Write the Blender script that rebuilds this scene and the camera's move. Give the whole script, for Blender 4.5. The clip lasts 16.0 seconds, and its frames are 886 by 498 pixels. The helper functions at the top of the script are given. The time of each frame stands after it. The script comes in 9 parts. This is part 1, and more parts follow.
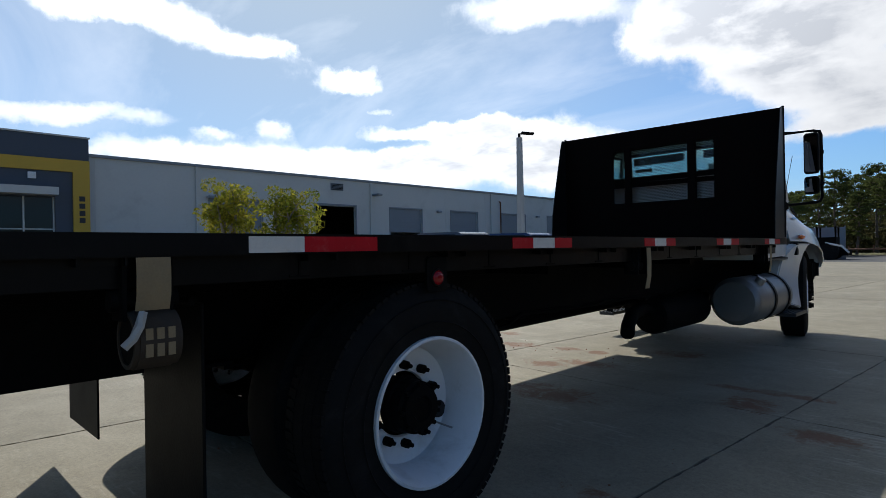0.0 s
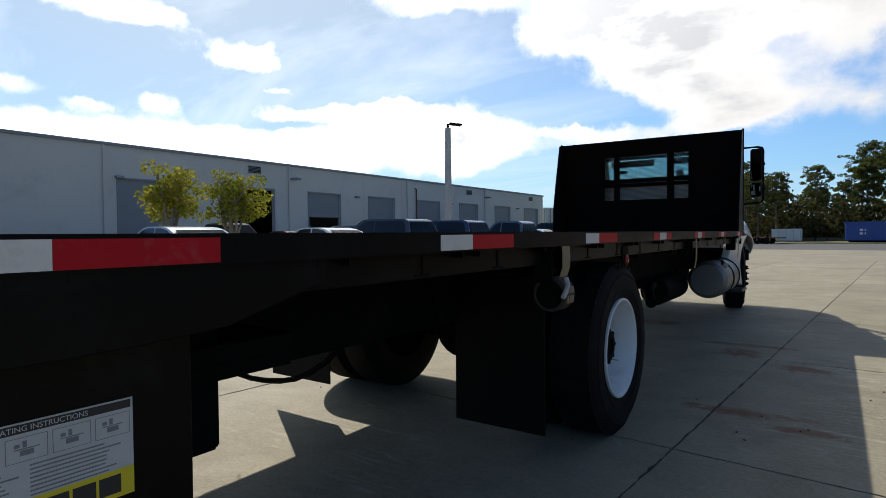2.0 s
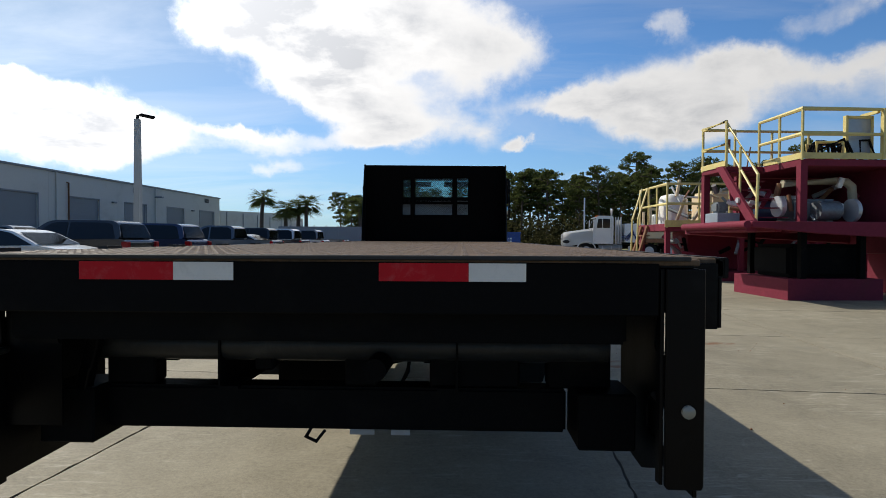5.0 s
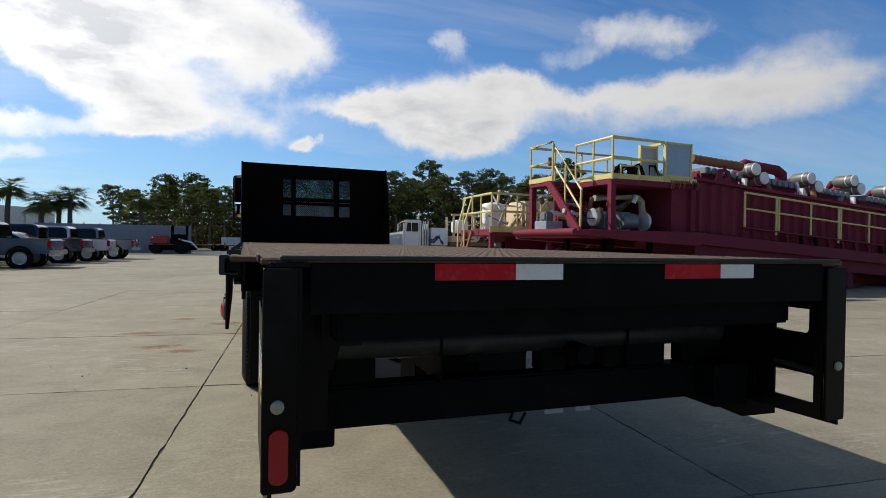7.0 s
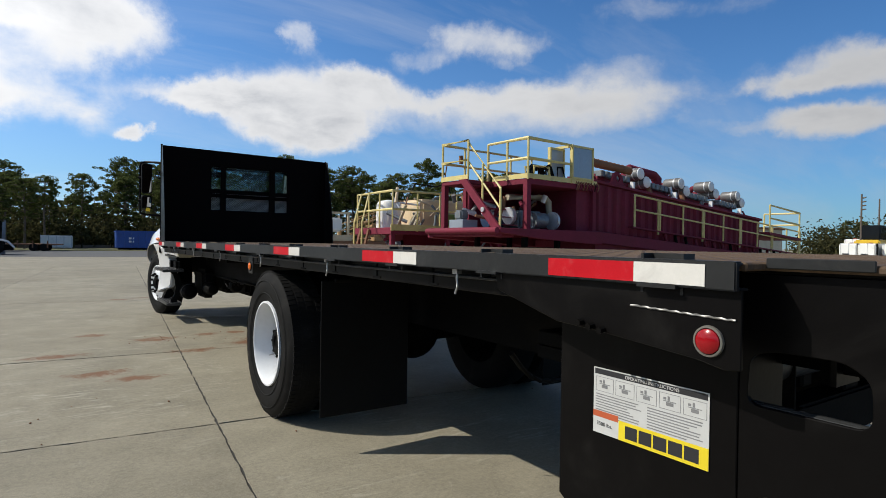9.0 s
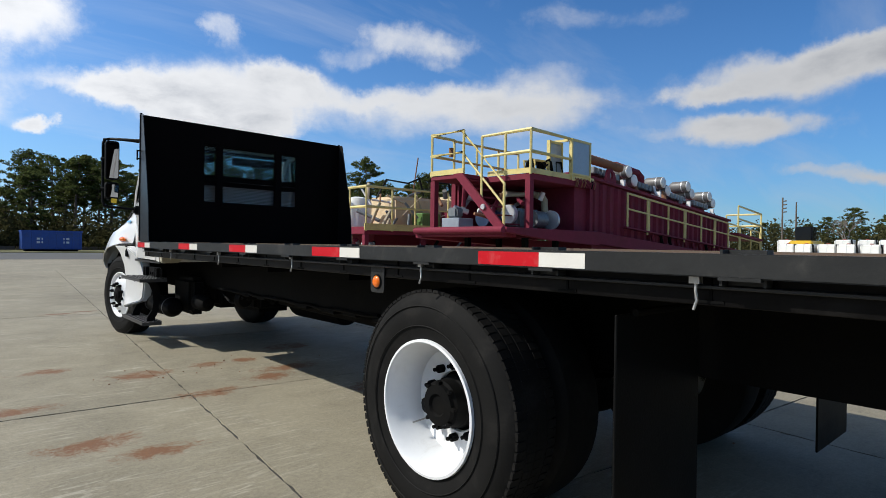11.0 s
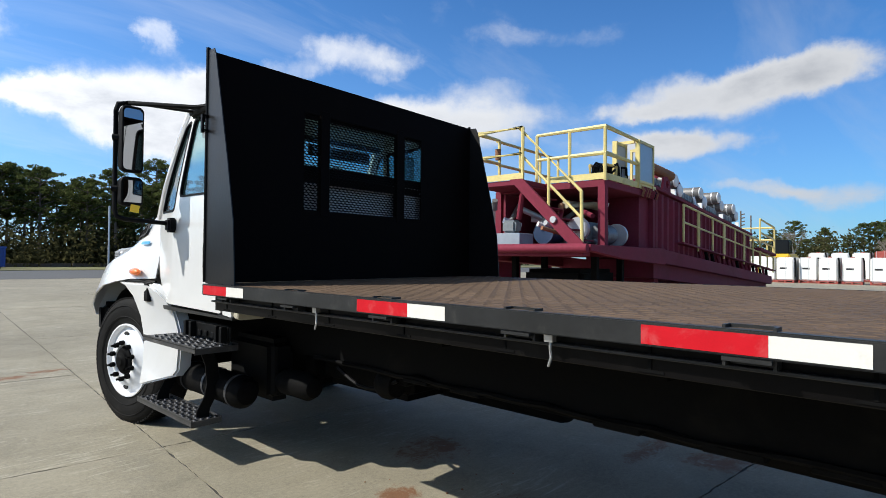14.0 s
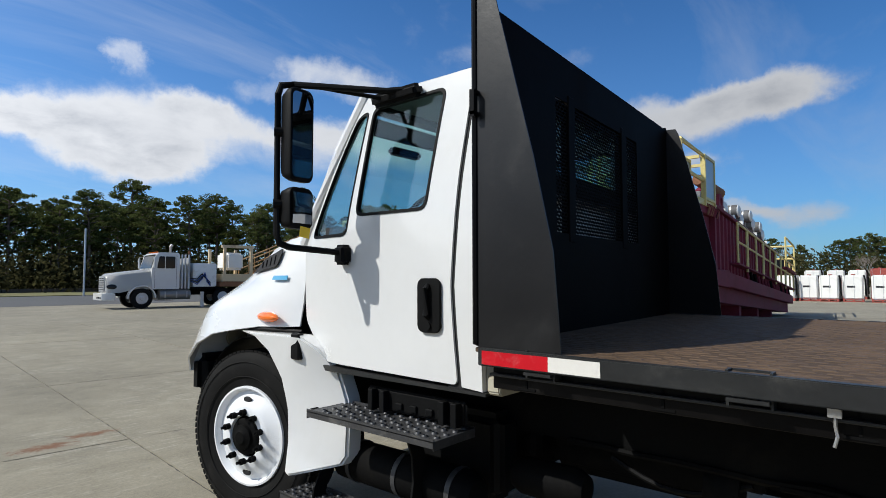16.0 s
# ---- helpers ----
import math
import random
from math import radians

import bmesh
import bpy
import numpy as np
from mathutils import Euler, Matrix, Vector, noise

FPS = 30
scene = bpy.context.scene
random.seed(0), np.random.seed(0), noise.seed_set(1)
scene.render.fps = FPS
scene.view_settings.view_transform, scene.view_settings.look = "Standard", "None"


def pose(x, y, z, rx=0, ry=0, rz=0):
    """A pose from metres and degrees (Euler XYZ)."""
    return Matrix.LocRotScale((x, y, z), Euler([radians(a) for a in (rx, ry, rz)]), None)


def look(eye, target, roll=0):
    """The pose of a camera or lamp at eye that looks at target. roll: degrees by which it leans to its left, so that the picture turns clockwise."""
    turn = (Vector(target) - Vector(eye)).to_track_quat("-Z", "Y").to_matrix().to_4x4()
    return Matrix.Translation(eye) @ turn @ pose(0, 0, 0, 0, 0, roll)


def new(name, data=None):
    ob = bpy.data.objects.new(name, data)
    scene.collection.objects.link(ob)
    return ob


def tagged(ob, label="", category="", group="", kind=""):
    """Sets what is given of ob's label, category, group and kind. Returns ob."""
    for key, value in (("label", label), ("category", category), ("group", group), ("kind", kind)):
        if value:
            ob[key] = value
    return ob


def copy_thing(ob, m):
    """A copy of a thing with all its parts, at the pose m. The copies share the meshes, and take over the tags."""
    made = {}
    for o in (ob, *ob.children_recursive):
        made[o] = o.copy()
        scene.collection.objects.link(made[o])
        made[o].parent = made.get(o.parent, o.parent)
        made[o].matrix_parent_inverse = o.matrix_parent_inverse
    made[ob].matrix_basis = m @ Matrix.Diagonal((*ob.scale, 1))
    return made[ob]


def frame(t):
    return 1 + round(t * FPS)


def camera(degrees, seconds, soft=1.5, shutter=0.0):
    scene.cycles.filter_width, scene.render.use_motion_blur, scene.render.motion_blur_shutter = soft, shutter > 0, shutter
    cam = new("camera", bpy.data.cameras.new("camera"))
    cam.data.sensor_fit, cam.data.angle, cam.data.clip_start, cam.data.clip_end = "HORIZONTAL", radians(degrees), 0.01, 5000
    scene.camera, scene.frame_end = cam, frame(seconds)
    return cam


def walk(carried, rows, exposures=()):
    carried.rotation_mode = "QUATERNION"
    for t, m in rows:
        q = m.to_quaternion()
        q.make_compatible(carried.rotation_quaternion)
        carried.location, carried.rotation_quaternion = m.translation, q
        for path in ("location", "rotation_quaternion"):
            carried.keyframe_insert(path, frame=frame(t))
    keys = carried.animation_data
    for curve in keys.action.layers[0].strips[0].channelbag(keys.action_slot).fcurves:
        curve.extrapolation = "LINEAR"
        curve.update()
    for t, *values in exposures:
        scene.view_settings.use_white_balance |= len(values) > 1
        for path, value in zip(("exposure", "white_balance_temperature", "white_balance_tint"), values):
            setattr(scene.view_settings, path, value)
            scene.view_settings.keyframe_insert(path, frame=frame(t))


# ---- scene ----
cam = camera(76.1, 16.0, 0.9)
PATH = [
    (0, (2.724, 1.909, 1.122), (1.316, 3.33, 1.128), -1),
    (0.5, (2.616, 1.455, 1.098), (1.257, 2.922, 1.071), -0.7),
    (1, (2.47, 1.029, 1.121), (1.168, 2.547, 1.075), -0.7),
    (1.5, (2.324, 0.581, 1.133), (1.09, 2.154, 1.086), -0.5),
    (2, (2.179, 0.11, 1.171), (1.038, 1.752, 1.121), -0.5),
    (2.5, (1.969, -0.308, 1.218), (0.964, 1.42, 1.172), -0.5),
    (3, (1.722, -0.653, 1.2), (0.876, 1.159, 1.156), -0.2),
    (3.5, (1.470, -0.932, 1.211), (0.788, 0.949, 1.163), -0.11),
    (4, (1.163, -1.185, 1.222), (0.708, 0.762, 1.18), 0.03),
    (6.5, (-0.752, -1.631, 1.23), (-0.301, 0.318, 1.205), 0.7),
    (7, (-1.151, -1.548, 1.223), (-0.488, 0.339, 1.202), 0.9),
    (7.5, (-1.539, -1.411, 1.223), (-0.664, 0.387, 1.208), 0.9),
    (8, (-1.86, -1.09, 1.229), (-0.869, 0.647, 1.214), 0.85),
    (8.5, (-2.143, -0.75, 1.231), (-1.09, 0.95, 1.214), 0.75),
    (9, (-2.346, -0.338, 1.204), (-1.22, 1.314, 1.186), 0.85),
    (11.5, (-2.691, 2.294, 1.19), (-1.341, 3.77, 1.18), 0.7),
    (12, (-2.67, 2.851, 1.211), (-1.297, 4.306, 1.205), 0.6),
    (12.5, (-2.645, 3.404, 1.211), (-1.257, 4.844, 1.214), 0.6),
    (13, (-2.596, 3.936, 1.225), (-1.186, 5.354, 1.236), 0.5),
    (13.5, (-2.563, 4.483, 1.282), (-1.129, 5.877, 1.303), 0.5),
    (14, (-2.575, 5.008, 1.332), (-1.116, 6.376, 1.367), 0.5),
    (14.5, (-2.579, 5.531, 1.378), (-1.098, 6.875, 1.423), 0.3),
    (15, (-2.647, 5.977, 1.394), (-1.155, 7.307, 1.461), 0.2),
    (15.5, (-2.753, 6.419, 1.422), (-1.255, 7.74, 1.521), 0.2),
    (16, (-2.825, 6.854, 1.428), (-1.309, 8.155, 1.534), -0.1),
]
EXPOSURES = [(0, -0.36, 6300, 10), (1.5, -0.2, 6500, 10), (2.5, -0.02, 6900, 10), (4.0, -0.2, 6700, 10), (6.5, -0.18, 6650, 10), (9.0, -0.16, 6450, 10), (12.5, 0.08, 6300, 10), (14.0, 0.22, 6250, 10), (15.0, 0.22, 6200, 10), (16.0, -0.12, 6200, 10)]
walk(cam, [(t, look(eye, target, roll)) for t, eye, target, roll in PATH], EXPOSURES)

# ---- light ----
SUN_AZ, SUN_EL = radians(57.4), radians(42.0)   # azimuth to the left of +y
sun_dir = Vector((-math.sin(SUN_AZ) * math.cos(SUN_EL), math.cos(SUN_AZ) * math.cos(SUN_EL), math.sin(SUN_EL)))
sun = new("sun", bpy.data.lights.new("sun", "SUN"))
sun.data.energy, sun.data.angle, sun.data.color = 5.0, radians(0.53), (1.0, 0.955, 0.86)
sun.matrix_world = look(sun_dir * 50, (0, 0, 0))

world = bpy.data.worlds.new("world")
scene.world = world
world.use_nodes = True
wt = world.node_tree


def math_node(tree, op, a, b=None, c=None, clamp=False):
    n = tree.nodes.new("ShaderNodeMath")
    n.operation, n.use_clamp = op, clamp
    for i, v in enumerate((a, b, c)):
        if v is None:
            continue
        if isinstance(v, (int, float)):
            n.inputs[i].default_value = v
        else:
            tree.links.new(v, n.inputs[i])
    return n.outputs[0]


def ramp(tree, fac, stops):
    n = tree.nodes.new("ShaderNodeValToRGB")
    while len(n.color_ramp.elements) < len(stops):
        n.color_ramp.elements.new(0.5)
    for e, (p, col) in zip(n.color_ramp.elements, stops):
        e.position = p
        e.color = (*col, 1) if len(col) == 3 else col
    tree.links.new(fac, n.inputs[0])
    return n.outputs[0]


def noise_tex(tree, vec, scale, detail=4.0, rough=0.55, distortion=0.0):
    n = tree.nodes.new("ShaderNodeTexNoise")
    n.inputs["Scale"].default_value, n.inputs["Detail"].default_value = scale, detail
    n.inputs["Roughness"].default_value, n.inputs["Distortion"].default_value = rough, distortion
    if vec is not None:
        tree.links.new(vec, n.inputs["Vector"])
    return n.outputs[0]


def mix_col(tree, fac, a, b, blend="MIX"):
    n = tree.nodes.new("ShaderNodeMix")
    n.data_type, n.blend_type = "RGBA", blend
    for sock, v in ((n.inputs[0], fac), (n.inputs[6], a), (n.inputs[7], b)):
        if isinstance(v, (int, float)):
            sock.default_value = v
        elif isinstance(v, tuple):
            sock.default_value = (*v, 1) if len(v) == 3 else v
        else:
            tree.links.new(v, sock)
    return n.outputs[2]


def build_sky():
    t = wt
    t.nodes.clear()
    sky = t.nodes.new("ShaderNodeTexSky")
    sky.sky_type, sky.sun_disc = "NISHITA", False
    sky.sun_elevation, sky.sun_rotation = SUN_EL, -SUN_AZ
    sky.air_density, sky.dust_density, sky.ozone_density = 1.0, 0.25, 3.0
    tc = t.nodes.new("ShaderNodeTexCoord")
    sep = t.nodes.new("ShaderNodeSeparateXYZ")
    t.links.new(tc.outputs["Generated"], sep.inputs[0])
    x, y, z = sep.outputs
    az = math_node(t, "MULTIPLY", math_node(t, "ARCTAN2", math_node(t, "MULTIPLY", x, -1.0), y), 57.2958)
    el = math_node(t, "MULTIPLY", math_node(t, "ARCSINE", z), 57.2958)
    # flat cloud layer coordinates
    over = math_node(t, "ADD", math_node(t, "MAXIMUM", z, 0.0), 0.22)
    comb = t.nodes.new("ShaderNodeCombineXYZ")
    t.links.new(math_node(t, "DIVIDE", x, over), comb.inputs[0])
    t.links.new(math_node(t, "DIVIDE", y, over), comb.inputs[1])
    fluff = noise_tex(t, comb.outputs[0], 2.6, 9.0, 0.6, 0.35)
    fine = noise_tex(t, tc.outputs["Generated"], 9.0, 8.0, 0.62, 0.3)
    # ragged outlines: the cloud places are looked up a little beside themselves
    ragged = t.nodes.new("ShaderNodeTexNoise")
    ragged.inputs["Scale"].default_value, ragged.inputs["Detail"].default_value = 6.5, 8.0
    ragged.inputs["Roughness"].default_value = 0.62
    t.links.new(tc.outputs["Generated"], ragged.inputs["Vector"])
    place = t.nodes.new("ShaderNodeCombineXYZ")
    t.links.new(az, place.inputs[0])
    t.links.new(el, place.inputs[1])

    def vec(op, *ins):
        n = t.nodes.new("ShaderNodeVectorMath")
        n.operation = op
        for i, v in enumerate(ins):
            if isinstance(v, tuple):
                n.inputs[i].default_value = v
            else:
                t.links.new(v, n.inputs[i])
        return n

    shift = vec("MULTIPLY_ADD", ragged.outputs["Color"], (13.0, 5.5, 0.0), (-6.5, -2.75, 0.0)).outputs[0]
    spot = vec("ADD", place.outputs[0], shift).outputs[0]
    total = None
    for a, e, sa, se, amp in CLOUDS:
        off = vec("MULTIPLY_ADD", spot, (1 / sa, 1 / se, 0.0), (-a / sa, -e / se, 0.0)).outputs[0]
        q = vec("DOT_PRODUCT", off, off).outputs["Value"]
        g = math_node(t, "POWER", 0.36788, math_node(t, "POWER", q, 1.45))
        total = math_node(t, "MULTIPLY", g, amp) if total is None else math_node(t, "MULTIPLY_ADD", g, amp, total)
    n2 = math_node(t, "ADD", math_node(t, "MULTIPLY", math_node(t, "SUBTRACT", fluff, 0.5), 0.75),
                   math_node(t, "MULTIPLY", math_node(t, "SUBTRACT", fine, 0.5), 0.8))
    dens = math_node(t, "ADD", total, n2)
    mask = t.nodes.new("ShaderNodeMapRange")
    mask.interpolation_type = "SMOOTHSTEP"
    t.links.new(dens, mask.inputs["Value"])
    mask.inputs["From Min"].default_value, mask.inputs["From Max"].default_value = 0.12, 0.98
    # a thin drawn-out veil between the clouds
    strip = vec("MULTIPLY", comb.outputs[0], (0.5, 1.5, 1.0)).outputs[0]
    veil = math_node(t, "MULTIPLY", math_node(t, "MULTIPLY", math_node(t, "SUBTRACT", noise_tex(t, strip, 1.3, 7.0, 0.6, 0.6), 0.46), 3.0, clamp=True), 0.34)
    cover = math_node(t, "MAXIMUM", mask.outputs[0], veil)
    # thick cloud cores turn grey below, thin rims stay white; brighter round the sun
    sd = t.nodes.new("ShaderNodeVectorMath")
    sd.operation = "DOT_PRODUCT"
    t.links.new(tc.outputs["Generated"], sd.inputs[0])
    sd.inputs[1].default_value = sun_dir
    glow = math_node(t, "POWER", math_node(t, "MAXIMUM", sd.outputs["Value"], 0.0), 5.0)
    shade = noise_tex(t, comb.outputs[0], 4.5, 6.0, 0.6, 0.2)
    core = math_node(t, "MULTIPLY", math_node(t, "SUBTRACT", dens, 0.75), math_node(t, "MULTIPLY", math_node(t, "SUBTRACT", shade, 0.35), 2.2), clamp=True)
    cloud = mix_col(t, math_node(t, "MINIMUM", core, 0.75), (7.6, 7.65, 7.75), (3.9, 4.15, 4.6))
    toward = math_node(t, "MULTIPLY", math_node(t, "ADD", sd.outputs["Value"], 1.0), 0.5)
    bright = math_node(t, "ADD", math_node(t, "ADD", 0.40, math_node(t, "MULTIPLY", toward, 1.02)), math_node(t, "MULTIPLY", glow, 1.9))
    cl = t.nodes.new("ShaderNodeVectorMath")
    cl.operation = "SCALE"
    t.links.new(cloud, cl.inputs[0])
    t.links.new(bright, cl.inputs["Scale"])
    # deep clear-day blue, paler towards the sun
    deep = mix_col(t, 1.0, sky.outputs[0], (0.31, 0.80, 1.24), "MULTIPLY")
    sw = t.nodes.new("ShaderNodeVectorMath")
    sw.operation = "SCALE"
    t.links.new(deep, sw.inputs[0])
    dome = math_node(t, "SUBTRACT", 1.0, math_node(t, "MULTIPLY", math_node(t, "MULTIPLY", z, z), 0.75))
    t.links.new(math_node(t, "MULTIPLY", math_node(t, "ADD", 0.76, math_node(t, "MULTIPLY", toward, 0.66)), dome), sw.inputs["Scale"])
    deep = sw.outputs[0]
    clear = mix_col(t, math_node(t, "MULTIPLY", glow, 1.0, clamp=True), deep, sky.outputs[0])
    haze = math_node(t, "MULTIPLY", math_node(t, "POWER", math_node(t, "MAXIMUM", sd.outputs["Value"], 0.0), 4.2), 0.72)
    clear = mix_col(t, haze, clear, (7.7, 8.8, 9.2))
    # paler air towards the horizon
    low = math_node(t, "MULTIPLY", math_node(t, "POWER", 2.718, math_node(t, "DIVIDE", math_node(t, "MAXIMUM", el, 0.0), -10.0)), math_node(t, "ADD", 0.42, math_node(t, "MULTIPLY", toward, 0.40)))
    pale = vec("SCALE", (5.6, 6.8, 7.6)).outputs[0]
    t.links.new(math_node(t, "ADD", 0.40, math_node(t, "MULTIPLY", toward, 0.80)), pale.node.inputs["Scale"])
    clear = mix_col(t, low, clear, pale)
    col = mix_col(t, cover, clear, cl.outputs[0])
    bg = t.nodes.new("ShaderNodeBackground")
    bg.inputs["Strength"].default_value = SKY_STRENGTH
    t.links.new(col, bg.inputs["Color"])
    out = t.nodes.new("ShaderNodeOutputWorld")
    t.links.new(bg.outputs[0], out.inputs[0])


SKY_STRENGTH = 0.108
CLOUDS = []


def cloud(azimuth, elevation, wide, high, amount):
    """One patch of cloud: azimuth to the left of +y, elevation and half sizes in degrees."""
    CLOUDS.append((azimuth, elevation, wide, high, amount))


cloud(76.8, 20.4, 4.5, 1.5, 0.9)
cloud(70.2, 20.4, 5.1, 1.6, 0.95)
cloud(63.9, 19.5, 4.1, 1.3, 0.95)
cloud(60.0, 18.6, 2.1, 0.8, 0.8)
cloud(54.6, 16.9, 4.2, 1.1, 1)
cloud(34.3, 23.0, 7.7, 2.1, 0.9)
cloud(17.1, 19.3, 7.6, 3.2, 1.1)
cloud(11.7, 15.1, 6.0, 2.7, 1.1)
cloud(9.0, 10.4, 4.2, 1.6, 1)
cloud(78.1, 11.8, 8.0, 1.0, 0.75)
cloud(61.7, 11.6, 2.1, 0.9, 0.7)
cloud(67.3, 10.8, 2.2, 0.5, 0.6)
cloud(50.7, 14.1, 1.4, 0.4, 0.5)
cloud(51.8, 18.2, 1.4, 0.5, 0.4)
cloud(47.1, 11.5, 6.3, 0.7, 0.7)
cloud(37.7, 10.3, 6.7, 2.5, 1)
cloud(70.4, 8.6, 8.3, 1.4, 0.9)
cloud(57.2, 9.0, 10.8, 1.5, 0.9)
cloud(46.0, 7.6, 14.0, 2.0, 0.8)
cloud(32.4, 7.8, 3.3, 2.2, 0.6)
cloud(20.6, 20.4, 5.6, 2.9, 1.1)
cloud(12.1, 19.6, 9.6, 3.7, 1.2)
cloud(3.2, 20.3, 8.7, 3.4, 1.1)
cloud(-3.3, 17.2, 5.2, 2.2, 0.8)
cloud(12.7, 15.0, 6.2, 2.6, 0.9)
cloud(5.4, 11.7, 8.3, 2.4, 0.9)
cloud(0.9, 14.7, 4.9, 1.6, 0.6)
cloud(16.7, 9.6, 6.2, 1.0, 0.6)
cloud(21.2, 10.1, 3.3, 0.5, 0.5)
cloud(17.8, 7.5, 2.3, 0.9, 0.6)
cloud(-9.4, 13.2, 5.3, 1.0, 0.65)
cloud(37.8, 11.2, 6.1, 2.0, 1)
cloud(45.2, 12.1, 7.3, 0.9, 0.7)
cloud(29.9, 10.2, 5.7, 1.6, 0.8)
cloud(48.0, 8.1, 5.0, 1.6, 0.8)
cloud(36.4, 8.6, 11.9, 1.8, 0.8)
cloud(-19.9, 12.9, 9.0, 3.3, 1.1)
cloud(-13.1, 13.6, 4.5, 1.5, 0.8)
cloud(-25.9, 14.9, 3.3, 1.8, 0.9)
cloud(-20.7, 10.6, 5.4, 1.9, 0.9)
cloud(-20.3, 18.8, 2.1, 1.5, 0.6)
cloud(-5.8, 10.0, 1.7, 0.6, 0.9)
cloud(-37.2, 19.8, 6.2, 1.9, 0.85)
cloud(-31.5, 17.5, 2.8, 1.0, 0.45)
cloud(-40.0, 17.5, 1.7, 0.7, 0.35)
cloud(-40.7, 12.5, 12.8, 2.6, 0.42)
cloud(-49.5, 13.3, 12.1, 3.0, 0.42)
cloud(-33.3, 14.1, 5.1, 1.0, 0.5)
cloud(-72.6, 15.3, 7.8, 2.2, 1.05)
cloud(-79.4, 16.4, 6.0, 1.8, 1.05)
cloud(-66.8, 13.9, 4.0, 0.9, 0.6)
cloud(-70.3, 10.3, 5.2, 1.5, 0.85)
cloud(-75.3, 6.3, 4.3, 0.9, 0.7)
cloud(-81.7, 5.9, 4.1, 1.1, 0.55)
cloud(-64.8, 11.2, 6.6, 1.0, 0.45)
cloud(-55.6, 21.2, 6.1, 1.2, 0.3)
cloud(-46.6, 14.4, 10.2, 1.6, 0.45)
cloud(-52.3, 16.8, 6.8, 1.3, 0.35)
cloud(20, 38, 18, 6, 0.8)
cloud(-45, 40, 20, 6, 0.6)
cloud(80, 40, 14, 5, 0.6)
cloud(112, 22, 20, 5, 0.7)
cloud(-125, 27, 18, 4, 0.6)
cloud(140, 45, 22, 6, 0.6)
build_sky()


# ---- materials ----
def material(name, col, rough=0.5, metal=0.0, var=0.18, scale=2.5, fine=45.0, bump=0.0, bump_scale=None, coat=0.0,
             dirt=None, dirt_amount=0.0, dirt_scale=1.6, random=0.0, spec=0.5, emit=0.0, rough_var=0.12):
    m = bpy.data.materials.new(name)
    m.use_nodes = True
    t = m.node_tree
    p = t.nodes["Principled BSDF"]
    p.inputs["Metallic"].default_value = metal
    p.inputs["Specular IOR Level"].default_value = spec
    p.inputs["Coat Weight"].default_value = coat
    p.inputs["Coat Roughness"].default_value = 0.08
    tc = t.nodes.new("ShaderNodeTexCoord")
    big = noise_tex(t, tc.outputs["Object"], scale, 5.0, 0.6, 0.2)
    small = noise_tex(t, tc.outputs["Object"], fine, 3.0, 0.6)
    tone = math_node(t, "ADD", math_node(t, "MULTIPLY", math_node(t, "SUBTRACT", big, 0.5), 2.2 * var),
                     math_node(t, "MULTIPLY", math_node(t, "SUBTRACT", small, 0.5), 1.4 * var))
    gain = math_node(t, "ADD", tone, 1.0)
    if random:
        oi = t.nodes.new("ShaderNodeObjectInfo")
        gain = math_node(t, "ADD", gain, math_node(t, "MULTIPLY", math_node(t, "SUBTRACT", oi.outputs["Random"], 0.5), random))
    base = t.nodes.new("ShaderNodeVectorMath")
    base.operation = "SCALE"
    base.inputs[0].default_value = col
    t.links.new(gain, base.inputs["Scale"])
    colour = base.outputs[0]
    r = math_node(t, "ADD", rough, math_node(t, "MULTIPLY", math_node(t, "SUBTRACT", big, 0.5), 2 * rough_var), clamp=True)
    if dirt is not None:
        d = noise_tex(t, tc.outputs["Object"], dirt_scale, 7.0, 0.68, 0.5)
        f = t.nodes.new("ShaderNodeMapRange")
        f.interpolation_type = "SMOOTHSTEP"
        t.links.new(d, f.inputs["Value"])
        f.inputs["From Min"].default_value, f.inputs["From Max"].default_value = 0.5, 0.72
        f.inputs["To Max"].default_value = dirt_amount
        colour = mix_col(t, f.outputs[0], colour, dirt)
        r = math_node(t, "ADD", r, math_node(t, "MULTIPLY", f.outputs[0], 0.35), clamp=True)
    t.links.new(colour, p.inputs["Base Color"])
    t.links.new(r, p.inputs["Roughness"])
    if bump:
        b = t.nodes.new("ShaderNodeBump")
        b.inputs["Strength"].default_value, b.inputs["Distance"].default_value = bump, 0.004
        h = small if bump_scale is None else noise_tex(t, tc.outputs["Object"], bump_scale, 4.0, 0.6)
        t.links.new(h, b.inputs["Height"])
        t.links.new(b.outputs[0], p.inputs["Normal"])
    if emit:
        p.inputs["Emission Color"].default_value = (*col, 1)
        p.inputs["Emission Strength"].default_value = emit
    return m


